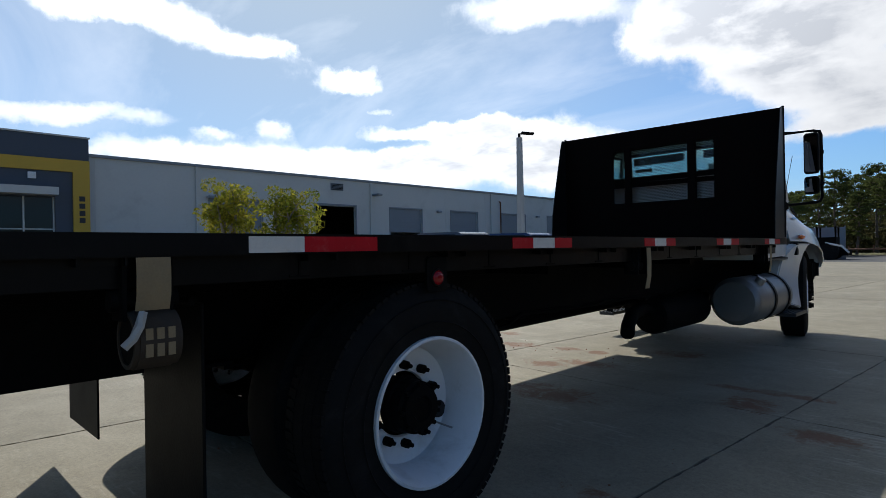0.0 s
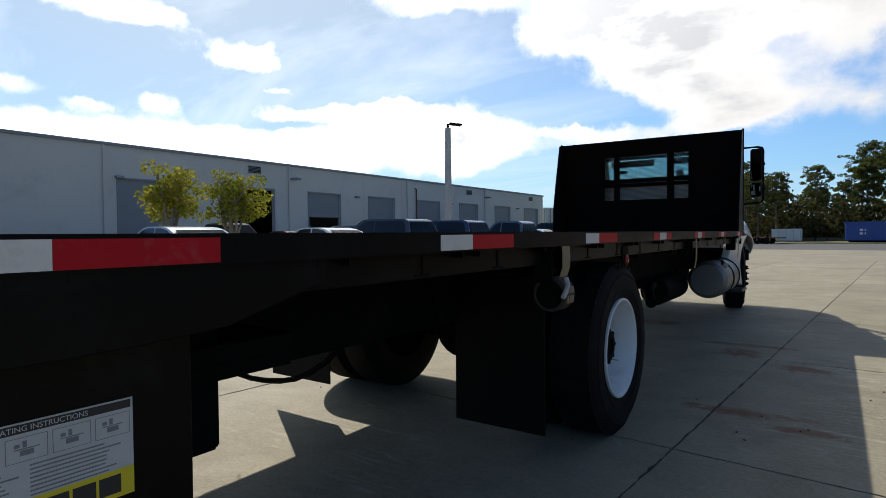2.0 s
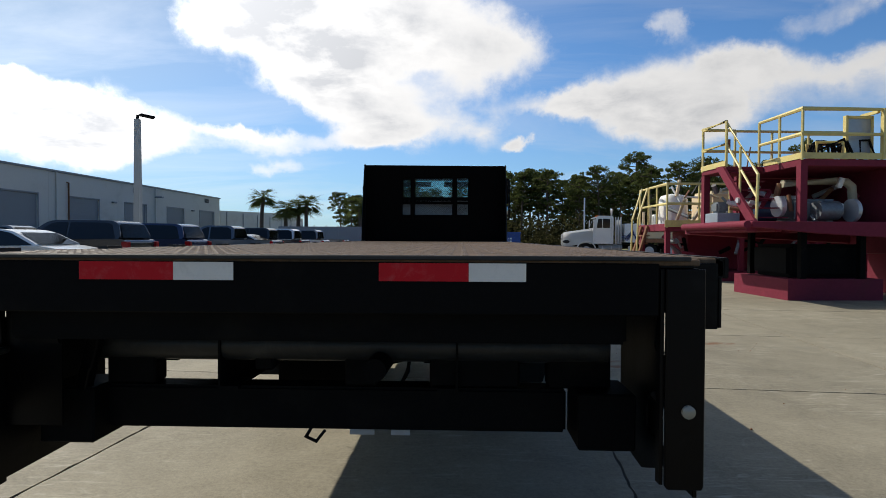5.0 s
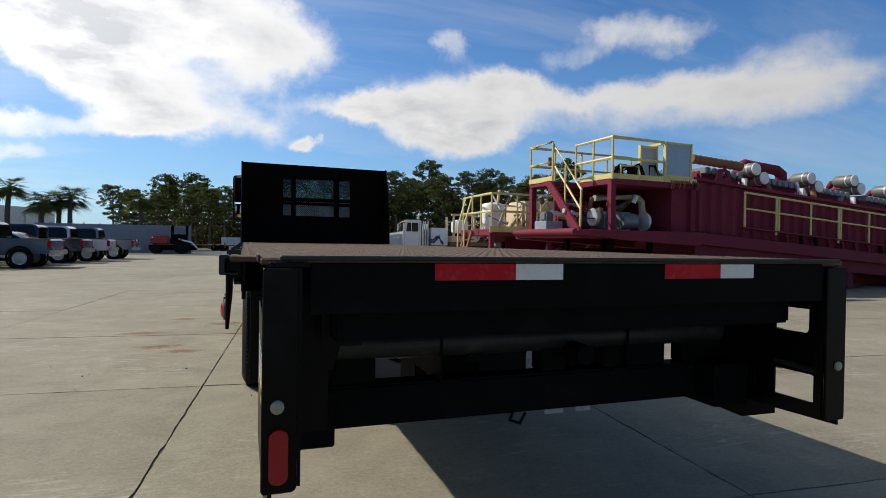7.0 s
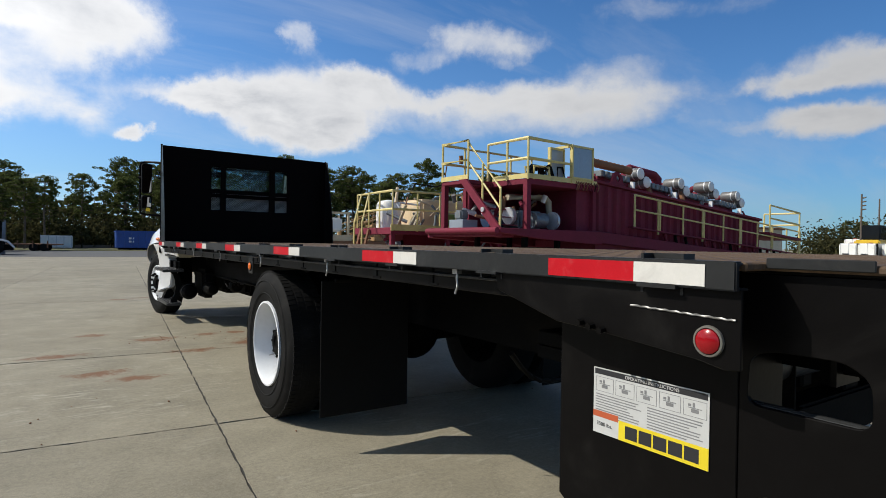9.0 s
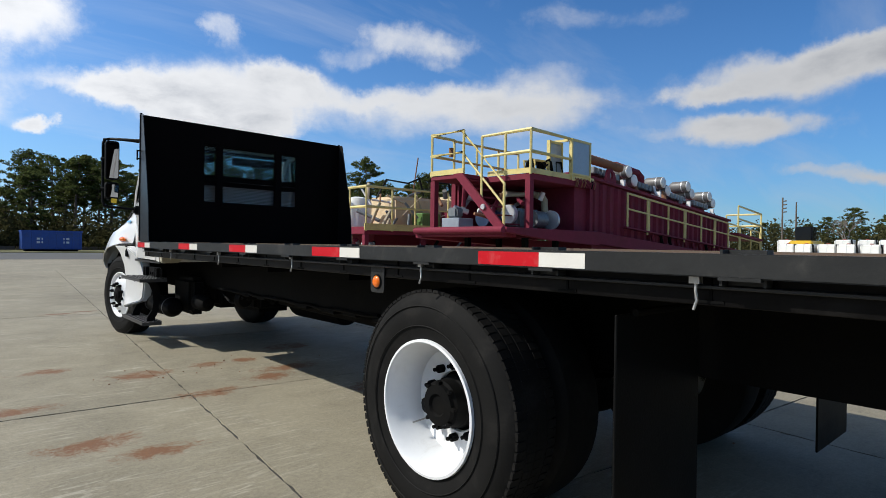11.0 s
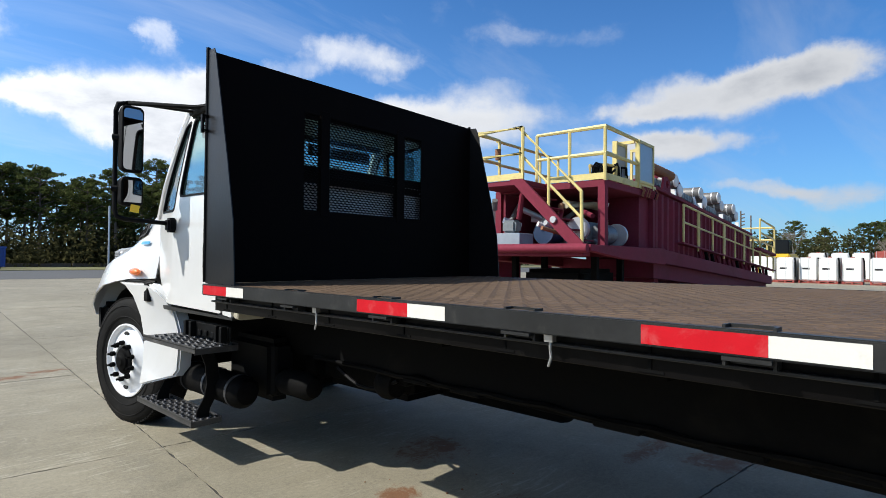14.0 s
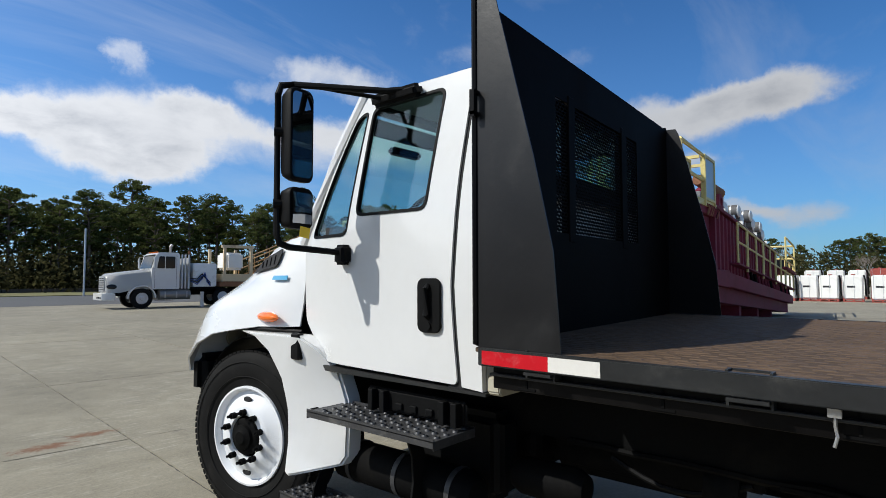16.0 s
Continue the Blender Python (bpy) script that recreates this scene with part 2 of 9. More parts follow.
def glass(name, tint=(0.75, 0.85, 0.85), through_part=0.82, rough=0.02):
    m = bpy.data.materials.new(name)
    m.use_nodes = True
    t = m.node_tree
    t.nodes.clear()
    tr = t.nodes.new("ShaderNodeBsdfTransparent")
    tr.inputs[0].default_value = (*[c * through_part for c in tint], 1)
    gl = t.nodes.new("ShaderNodeBsdfGlossy")
    gl.inputs["Roughness"].default_value = rough
    lw = t.nodes.new("ShaderNodeLayerWeight")
    lw.inputs[0].default_value = 0.5
    gloss = math_node(t, "ADD", 0.05, math_node(t, "MULTIPLY", math_node(t, "POWER", lw.outputs["Facing"], 4.0), 0.7))
    tc = t.nodes.new("ShaderNodeTexCoord")
    smear = noise_tex(t, tc.outputs["Object"], 3.0, 5.0, 0.6)
    mix = t.nodes.new("ShaderNodeMixShader")
    t.links.new(math_node(t, "ADD", gloss, math_node(t, "MULTIPLY", smear, 0.05)), mix.inputs[0])
    t.links.new(tr.outputs[0], mix.inputs[1])
    t.links.new(gl.outputs[0], mix.inputs[2])
    out = t.nodes.new("ShaderNodeOutputMaterial")
    t.links.new(mix.outputs[0], out.inputs[0])
    return m


def concrete(name, col, stains):
    """Weathered slab concrete with speckle, pale scuffs, dark blotches and rust marks."""
    m = bpy.data.materials.new(name)
    m.use_nodes = True
    t = m.node_tree
    p = t.nodes["Principled BSDF"]
    g = t.nodes.new("ShaderNodeNewGeometry")
    pos = g.outputs["Position"]
    oi = t.nodes.new("ShaderNodeObjectInfo")
    big = noise_tex(t, pos, 0.35, 5.0, 0.6, 0.4)
    mid = noise_tex(t, pos, 2.2, 7.0, 0.68, 0.6)
    small = noise_tex(t, pos, 38.0, 5.0, 0.7)
    grit = noise_tex(t, pos, 130.0, 3.0, 0.7)
    gain = math_node(t, "ADD", 1.0, math_node(t, "MULTIPLY", math_node(t, "SUBTRACT", big, 0.5), 0.75))
    gain = math_node(t, "ADD", gain, math_node(t, "MULTIPLY", math_node(t, "SUBTRACT", mid, 0.5), 0.75))
    gain = math_node(t, "ADD", gain, math_node(t, "MULTIPLY", math_node(t, "SUBTRACT", small, 0.5), 0.85))
    gain = math_node(t, "ADD", gain, math_node(t, "MULTIPLY", math_node(t, "SUBTRACT", grit, 0.5), 0.75))
    gain = math_node(t, "ADD", gain, math_node(t, "MULTIPLY", math_node(t, "SUBTRACT", oi.outputs["Random"], 0.5), 0.10))
    base = t.nodes.new("ShaderNodeVectorMath")
    base.operation = "SCALE"
    base.inputs[0].default_value = col
    t.links.new(gain, base.inputs["Scale"])
    colour = base.outputs[0]
    # pale scuffs
    sc = noise_tex(t, pos, 3.4, 8.0, 0.75, 1.4)
    colour = mix_col(t, ramp(t, sc, [(0.60, (0, 0, 0)), (0.74, (0.25, 0.25, 0.25))]), colour, (0.66, 0.63, 0.56))
    # pale brush strokes and drag marks lying askew
    vr = t.nodes.new("ShaderNodeMapping")
    vr.inputs["Rotation"].default_value = (0, 0, radians(52))
    vr.inputs["Scale"].default_value = (2.2, 15.0, 1.0)
    t.links.new(pos, vr.inputs["Vector"])
    drag = noise_tex(t, vr.outputs[0], 1.0, 6.0, 0.66, 2.2)
    zone = noise_tex(t, pos, 0.55, 4.0, 0.6, 0.3)
    dm = math_node(t, "MULTIPLY", math_node(t, "MULTIPLY", math_node(t, "SUBTRACT", drag, 0.53), 7.0, clamp=True), math_node(t, "MULTIPLY", math_node(t, "SUBTRACT", zone, 0.46), 8.0, clamp=True))
    colour = mix_col(t, math_node(t, "MULTIPLY", dm, 0.40), colour, (0.58, 0.55, 0.46))
    # dark drips and tyre dirt
    dk = noise_tex(t, pos, 1.1, 8.0, 0.72, 0.9)
    colour = mix_col(t, ramp(t, dk, [(0.60, (0, 0, 0)), (0.80, (0.55, 0.55, 0.55))]), colour, (0.16, 0.15, 0.13))
    sp = noise_tex(t, pos, 14.0, 6.0, 0.7, 0.4)
    colour = mix_col(t, ramp(t, sp, [(0.62, (0, 0, 0)), (0.74, (0.7, 0.7, 0.7))]), colour, (0.17, 0.15, 0.12))
    # rust marks
    sep = t.nodes.new("ShaderNodeSeparateXYZ")
    t.links.new(pos, sep.inputs[0])
    rust = None
    for x, y, sx, sy in stains:
        dx = math_node(t, "DIVIDE", math_node(t, "SUBTRACT", sep.outputs[0], x), sx)
        dy = math_node(t, "DIVIDE", math_node(t, "SUBTRACT", sep.outputs[1], y), sy)
        q = math_node(t, "ADD", math_node(t, "MULTIPLY", dx, dx), math_node(t, "MULTIPLY", dy, dy))
        v = math_node(t, "POWER", 2.718, math_node(t, "MULTIPLY", q, -1.0))
        rust = v if rust is None else math_node(t, "MAXIMUM", rust, v)
    if rust is not None:
        patchy = noise_tex(t, pos, 5.5, 9.0, 0.75, 1.0)
        fray = math_node(t, "ADD", math_node(t, "MULTIPLY", math_node(t, "SUBTRACT", patchy, 0.5), 3.0), math_node(t, "MULTIPLY", math_node(t, "SUBTRACT", small, 0.5), 1.4))
        f = math_node(t, "MULTIPLY", math_node(t, "SUBTRACT", math_node(t, "ADD", math_node(t, "MULTIPLY", rust, 1.32), math_node(t, "MULTIPLY", fray, math_node(t, "MINIMUM", math_node(t, "MULTIPLY", rust, 2.5), 1.0))), 0.72), 2.0, clamp=True)
        tone = mix_col(t, small, (0.25, 0.098, 0.036), (0.085, 0.044, 0.024))
        colour = mix_col(t, math_node(t, "MULTIPLY", f, 0.88), colour, tone)
    t.links.new(colour, p.inputs["Base Color"])
    r = math_node(t, "SUBTRACT", 0.86, math_node(t, "MULTIPLY", mid, 0.22))
    t.links.new(r, p.inputs["Roughness"])
    p.inputs["Specular IOR Level"].default_value = 0.35
    b = t.nodes.new("ShaderNodeBump")
    b.inputs["Strength"].default_value, b.inputs["Distance"].default_value = 0.45, 0.004
    t.links.new(math_node(t, "ADD", small, math_node(t, "MULTIPLY", grit, 0.6)), b.inputs["Height"])
    t.links.new(b.outputs[0], p.inputs["Normal"])
    return m


def tread_plate(name, col):
    """Worn brown non-skid deck: raised lugs set in crossing rows, dusty and rusted."""
    m = bpy.data.materials.new(name)
    m.use_nodes = True
    t = m.node_tree
    p = t.nodes["Principled BSDF"]
    tc = t.nodes.new("ShaderNodeTexCoord")
    sep = t.nodes.new("ShaderNodeSeparateXYZ")
    t.links.new(tc.outputs["Object"], sep.inputs[0])
    pitch = 2 * math.pi / 0.05
    a = math_node(t, "SINE", math_node(t, "MULTIPLY", math_node(t, "ADD", sep.outputs[0], sep.outputs[1]), pitch * 0.7))
    b = math_node(t, "SINE", math_node(t, "MULTIPLY", math_node(t, "SUBTRACT", sep.outputs[0], sep.outputs[1]), pitch * 0.7))
    lug = math_node(t, "MULTIPLY", math_node(t, "ABSOLUTE", math_node(t, "MULTIPLY", a, b)), 1.0)
    big = noise_tex(t, tc.outputs["Object"], 0.8, 6.0, 0.65, 0.5)
    mid = noise_tex(t, tc.outputs["Object"], 7.0, 6.0, 0.7, 0.3)
    tone = mix_col(t, big, col, tuple(c * 0.62 for c in col))
    tone = mix_col(t, ramp(t, mid, [(0.45, (0, 0, 0)), (0.7, (0.55, 0.55, 0.55))]), tone, (0.24, 0.15, 0.09))
    tone = mix_col(t, math_node(t, "MULTIPLY", lug, 0.14), tone, (0.22, 0.155, 0.10))
    t.links.new(tone, p.inputs["Base Color"])
    p.inputs["Roughness"].default_value = 0.7
    p.inputs["Specular IOR Level"].default_value = 0.2
    bp = t.nodes.new("ShaderNodeBump")
    bp.inputs["Strength"].default_value, bp.inputs["Distance"].default_value = 0.45, 0.003
    t.links.new(math_node(t, "ADD", lug, math_node(t, "MULTIPLY", mid, 0.25)), bp.inputs["Height"])
    t.links.new(bp.outputs[0], p.inputs["Normal"])
    return m


def leaf_material(name, col, col2):
    m = bpy.data.materials.new(name)
    m.use_nodes = True
    t = m.node_tree
    t.nodes.clear()
    g = t.nodes.new("ShaderNodeNewGeometry")
    oi = t.nodes.new("ShaderNodeObjectInfo")
    mixv = math_node(t, "ADD", math_node(t, "MULTIPLY", g.outputs["Random Per Island"], 0.75), math_node(t, "MULTIPLY", oi.outputs["Random"], 0.25))
    c = mix_col(t, mixv, col, col2)
    d = t.nodes.new("ShaderNodeBsdfDiffuse")
    tl = t.nodes.new("ShaderNodeBsdfTranslucent")
    t.links.new(c, d.inputs[0])
    t.links.new(c, tl.inputs[0])
    mx = t.nodes.new("ShaderNodeMixShader")
    mx.inputs[0].default_value = 0.42
    t.links.new(d.outputs[0], mx.inputs[1])
    t.links.new(tl.outputs[0], mx.inputs[2])
    out = t.nodes.new("ShaderNodeOutputMaterial")
    t.links.new(mx.outputs[0], out.inputs[0])
    return m


STAINS = [(-2.05, 5.55, .35, .2), (-1.75, 5.2, .3, .14), (-1.1, 6.3, .4, .16), (-.5, 6.55, .3, .2), (-2.35, 6.6, .4, .18), (-1.38, 7.26, .38, .22), (-.72, 7.37, .25, .16), (-.39, 7.4, .18, .18), (-.17, 6.8, .4, .2), (.32, 7.8, .35, .3), (1.7, 4.2, .55, .13), (2.05, 4.0, .3, .1), (3.2, 5.3, .7, .14), (1.5, 6.7, .6, .12), (-1.33, 12.63, .35, .15), (-.92, 12.8, .3, .12), (1.41, 6.25, .25, .3), (4.28, 2.6, .6, .16), (-2.0, 7.9, .3, .15), (1.95, 5.76, .3, .2), (.2, 5.6, .5, .35)]
M_SLAB = concrete("slab_concrete", (0.240, 0.214, 0.155), STAINS)
M_GROUND = concrete("yard_concrete", (0.236, 0.211, 0.155), [])
M_JOINT = material("joint_fill", (0.045, 0.041, 0.036), 0.9, var=0.3, fine=80)
M_ASPHALT = material("asphalt", (0.085, 0.085, 0.085), 0.9, var=0.25, scale=0.3, fine=60, bump=0.4)
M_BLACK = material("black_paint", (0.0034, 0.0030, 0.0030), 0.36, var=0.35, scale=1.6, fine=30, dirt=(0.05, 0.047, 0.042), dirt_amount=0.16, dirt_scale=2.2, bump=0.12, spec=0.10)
M_HEAD = material("headboard_black", (0.0038, 0.0026, 0.0022), 0.6, var=0.3, scale=1.3, fine=40, dirt=(0.014, 0.012, 0.011), dirt_amount=0.16, dirt_scale=1.3, bump=0.1, spec=0.03)
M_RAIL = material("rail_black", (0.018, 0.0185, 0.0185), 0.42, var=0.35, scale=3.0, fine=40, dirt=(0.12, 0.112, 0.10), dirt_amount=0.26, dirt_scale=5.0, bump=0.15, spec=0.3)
M_CHASSIS = material("chassis_black", (0.0045, 0.0045, 0.0045), 0.65, var=0.4, scale=2.5, fine=50, dirt=(0.03, 0.026, 0.02), dirt_amount=0.22, dirt_scale=3.0, bump=0.2, spec=0.05)
M_LUG = material("tread_lug", (0.100, 0.066, 0.041), 0.6, var=0.4, scale=3, fine=30, dirt=(0.10, 0.066, 0.044), dirt_amount=0.5, dirt_scale=2.5, spec=0.25)
M_DECK = tread_plate("deck_plate", (0.090, 0.059, 0.036))
M_WING = material("wing_gloss_black", (0.0065, 0.0062, 0.0065), 0.34, var=0.3, scale=2.0, fine=40, dirt=(0.045, 0.045, 0.045), dirt_amount=0.22, dirt_scale=2.2, bump=0.1, spec=0.36)
M_LINER = material("cab_lining", (0.03, 0.03, 0.032), 0.9, var=0.15)
M_CREAM = material("cream_paint", (0.42, 0.39, 0.30), 0.5, var=0.1, scale=5, dirt=(0.25, 0.2, 0.13), dirt_amount=0.4, dirt_scale=6)
M_RUBBER = material("tyre_rubber", (0.0085, 0.0083, 0.008), 0.72, var=0.3, scale=5, fine=90, dirt=(0.06, 0.055, 0.05), dirt_amount=0.2, dirt_scale=6, bump=0.15, spec=0.1)
M_WHITE = material("white_paint", (0.64, 0.64, 0.63), 0.22, var=0.03, scale=1.0, fine=20, coat=0.6, dirt=(0.5, 0.48, 0.44), dirt_amount=0.18, dirt_scale=1.4)
M_RIM = material("white_rim", (0.72, 0.73, 0.74), 0.38, var=0.06, scale=4, fine=30, dirt=(0.33, 0.30, 0.26), dirt_amount=0.35, dirt_scale=5)
M_PLASTIC = material("black_plastic", (0.005, 0.005, 0.005), 0.55, var=0.25, scale=4, fine=90, bump=0.2, spec=0.1)
M_STEP = material("step_steel", (0.045, 0.045, 0.047), 0.45, 0.3, var=0.35, scale=6, fine=60, dirt=(0.2, 0.19, 0.17), dirt_amount=0.4, dirt_scale=7, bump=0.2)
M_STEEL = material("bare_steel", (0.42, 0.41, 0.39), 0.4, 0.85, var=0.2, scale=6, fine=60, dirt=(0.2, 0.12, 0.07), dirt_amount=0.4, dirt_scale=6)
M_ALU = material("tank_aluminium", (0.24, 0.235, 0.225), 0.45, 0.6, var=0.12, scale=3, fine=25, dirt=(0.25, 0.23, 0.2), dirt_amount=0.5, dirt_scale=3)
M_RED_TAPE = material("red_reflective", (0.46, 0.007, 0.014), 0.45, var=0.12, scale=14, fine=200, coat=0.0, spec=0.15, dirt=(0.5, 0.3, 0.28), dirt_amount=0.14, dirt_scale=16)
M_WHITE_TAPE = material("white_reflective", (0.68, 0.655, 0.60), 0.35, var=0.08, scale=12, fine=200, coat=0.3, dirt=(0.35, 0.33, 0.3), dirt_amount=0.3, dirt_scale=12)
M_RED_LENS = material("red_lens", (0.28, 0.005, 0.009), 0.18, var=0.1, scale=20, fine=120, coat=0.15, spec=0.3)
M_AMBER = material("amber_lens", (0.78, 0.15, 0.006), 0.12, var=0.1, scale=20, fine=120, coat=0.5)
M_CLEAR = material("clear_lens", (0.24, 0.22, 0.17), 0.15, var=0.1, scale=20, fine=120, coat=0.5)
M_MIRROR = material("mirror_glass", (0.30, 0.31, 0.33), 0.02, 1.0, var=0.01, scale=2, fine=9, rough_var=0.01)
M_GLASS = glass("cab_glass", (0.76, 0.93, 0.93), 0.90)
M_CARGLASS = material("dark_car_glass", (0.010, 0.012, 0.014), 0.08, var=0.1, scale=1, fine=8, coat=0.0, rough_var=0.02, spec=0.3)
M_PAPER = material("label_paper", (0.52, 0.52, 0.50), 0.5, var=0.08, scale=8, fine=60, dirt=(0.4, 0.37, 0.33), dirt_amount=0.3, dirt_scale=8)
M_YELLOW = material("label_yellow", (0.72, 0.56, 0.02), 0.42, var=0.06, scale=10, fine=60)
M_TEXT = material("label_grey_print", (0.20, 0.20, 0.20), 0.5, var=0.3, scale=30, fine=200)
M_CANBODY = material("canister_body", (0.15, 0.145, 0.14), 0.5, 0.2, var=0.25, scale=3, fine=25, dirt=(0.10, 0.06, 0.05), dirt_amount=0.6, dirt_scale=4)
M_INK = material("label_ink", (0.02, 0.02, 0.022), 0.5, var=0.1)
M_ORANGE_INK = material("label_orange", (0.45, 0.09, 0.03), 0.5, var=0.1)
M_BLUE_INK = material("badge_blue", (0.05, 0.28, 0.48), 0.3, var=0.1)
M_STRAP = material("strap_webbing", (0.27, 0.20, 0.11), 0.85, var=0.22, scale=9, fine=180, bump=0.3)
M_ROLL = material("rolled_webbing", (0.045, 0.032, 0.020), 0.85, var=0.3, scale=14, fine=160, bump=0.3)
M_TAIL = material("pale_webbing", (0.42, 0.41, 0.38), 0.85, var=0.15, scale=20, fine=160)
M_TAG = material("yellow_tag", (0.85, 0.58, 0.03), 0.5, var=0.06)
M_SEAT = material("seat_cloth", (0.13, 0.13, 0.135), 0.9, var=0.2, fine=120)
M_RING = material("dusty_rubber_ring", (0.12, 0.11, 0.092), 0.8, var=0.2)
M_TAN = material("tan_plastic_trim", (0.34, 0.33, 0.31), 0.7, var=0.15)
M_MAROON = material("maroon_paint", (0.165, 0.020, 0.038), 0.72, var=0.35, scale=0.8, fine=14, dirt=(0.11, 0.04, 0.03), dirt_amount=0.35, dirt_scale=1.2, bump=0.1, spec=0.2)
M_RAILYEL = material("handrail_yellow", (0.62, 0.51, 0.19), 0.5, var=0.18, scale=2, fine=20, dirt=(0.3, 0.2, 0.1), dirt_amount=0.35, dirt_scale=3)
M_PANEL = material("grey_panel", (0.30, 0.34, 0.38), 0.35, 0.3, var=0.15, scale=1.2, fine=14)
M_CAN = material("white_canister", (0.74, 0.74, 0.72), 0.4, var=0.08, scale=2, fine=20, dirt=(0.35, 0.3, 0.26), dirt_amount=0.4, dirt_scale=3)
M_CANEND = material("canister_end", (0.50, 0.51, 0.52), 0.35, 0.4, var=0.15)
M_MACHINE = material("machine_grey", (0.17, 0.19, 0.20), 0.5, 0.4, var=0.4, scale=3, fine=20, dirt=(0.12, 0.07, 0.04), dirt_amount=0.5, dirt_scale=3)
M_PIPE = material("pipe_cream", (0.42, 0.36, 0.25), 0.5, var=0.25)
M_TANK = material("tan_tank", (0.60, 0.47, 0.29), 0.55, var=0.15, scale=0.8, dirt=(0.3, 0.16, 0.08), dirt_amount=0.45, dirt_scale=1.5)
M_RUSTY = material("rusty_steel", (0.21, 0.095, 0.045), 0.8, var=0.4, scale=2, fine=20, bump=0.3)
M_WOODBROWN = material("brown_stairs", (0.33, 0.20, 0.085), 0.65, var=0.3, scale=1.5, fine=20)
M_WALL = material("metal_wall_panel", (0.56, 0.55, 0.515), 0.5, 0.0, var=0.07, scale=0.25, fine=6, dirt=(0.38, 0.37, 0.345), dirt_amount=0.35, dirt_scale=0.4)
M_WALLDARK = material("dark_slate_wall", (0.060, 0.072, 0.095), 0.6, var=0.1, scale=0.5, fine=10)
M_TRIMYEL = material("yellow_trim", (0.56, 0.34, 0.03), 0.5, var=0.1, scale=0.6)
M_DOORGREY = material("rollup_door", (0.215, 0.235, 0.26), 0.5, var=0.08, scale=0.6)
# near black that stands in for the shade in openings and gaps
M_DARKIN = material("shade_black", (0.012, 0.012, 0.013), 0.9, var=0.2)
M_POLE = material("pole_concrete", (0.47, 0.46, 0.44), 0.8, var=0.12, scale=1.5, fine=40)
M_DUMP = material("blue_dumpster", (0.022, 0.075, 0.31), 0.45, var=0.25, scale=1, fine=10, dirt=(0.1, 0.08, 0.07), dirt_amount=0.3)
M_BARK = material("bark", (0.11, 0.085, 0.065), 0.95, var=0.4, scale=3, fine=25, bump=0.6)
M_BARKPALE = material("pale_bark", (0.24, 0.20, 0.16), 0.95, var=0.35, scale=4, fine=25, bump=0.5)
M_PINE = leaf_material("pine_needles", (0.050, 0.066, 0.022), (0.145, 0.165, 0.055))
M_BUSH = leaf_material("undergrowth_leaves", (0.034, 0.036, 0.016), (0.10, 0.092, 0.040))
M_LEAF = leaf_material("yellowing_leaves", (0.13, 0.17, 0.025), (0.42, 0.36, 0.05))
M_PALM = leaf_material("palm_fronds", (0.06, 0.085, 0.025), (0.15, 0.17, 0.06))
M_TWIG = material("bare_twigs", (0.20, 0.17, 0.145), 0.95, var=0.3)
M_CONE = material("lime_cone", (0.50, 0.57, 0.03), 0.5, var=0.06, dirt=(0.2, 0.22, 0.05), dirt_amount=0.3)
M_TOTE = material("white_tote", (0.76, 0.75, 0.71), 0.45, var=0.06, dirt=(0.4, 0.36, 0.3), dirt_amount=0.3, dirt_scale=2)
M_PALLET = material("red_pallet", (0.30, 0.055, 0.04), 0.65, var=0.25)
M_GREEN = material("machine_green", (0.10, 0.19, 0.05), 0.5, var=0.2)
M_GRASS = material("dry_grass", (0.16, 0.15, 0.06), 0.95, var=0.4, scale=1.5, fine=30, bump=0.6)


# ---- building blocks ----
def bx(bm, x0, x1, y0, y1, z0, z1, m=None):
    """A box, shaped by m if given."""
    base = Matrix.Translation(((x0 + x1) / 2, (y0 + y1) / 2, (z0 + z1) / 2)) @ Matrix.Diagonal((abs(x1 - x0), abs(y1 - y0), abs(z1 - z0), 1))
    bmesh.ops.create_cube(bm, size=1, matrix=(m @ base) if m is not None else base)
    return bm


def cyl(bm, p0, p1, r, seg=16, r2=None, caps=True):
    p0, p1 = Vector(p0), Vector(p1)
    d = p1 - p0
    m = Matrix.Translation((p0 + p1) / 2) @ d.to_track_quat("Z", "Y").to_matrix().to_4x4()
    bmesh.ops.create_cone(bm, cap_ends=caps, segments=seg, radius1=r, radius2=r if r2 is None else r2, depth=d.length, matrix=m)
    return bm


def tube(bm, pts, r, seg=8):
    """A round bar along the points, mitred at the bends."""
    pts = [Vector(p) for p in pts]
    rings = []
    for i, p in enumerate(pts):
        a = (pts[i] - pts[i - 1]).normalized() if i else (pts[1] - pts[0]).normalized()
        b = (pts[i + 1] - pts[i]).normalized() if i < len(pts) - 1 else a
        d = (a + b).normalized()
        q = d.to_track_quat("Z", "Y").to_matrix()
        grow = 1 / max(0.5, d.dot(a))
        rings.append([bm.verts.new(p + q @ Vector((math.cos(k * 2 * math.pi / seg) * r * grow, math.sin(k * 2 * math.pi / seg) * r * grow, 0))) for k in range(seg)])
    for u, v in zip(rings, rings[1:]):
        # match the nearest start so that the skin does not twist
        s = min(range(seg), key=lambda k: (u[0].co - v[k].co).length)
        for k in range(seg):
            bm.faces.new((u[k], u[(k + 1) % seg], v[(s + k + 1) % seg], v[(s + k) % seg]))
    bm.faces.new(list(reversed(rings[0])))
    bm.faces.new(rings[-1])
    return bm


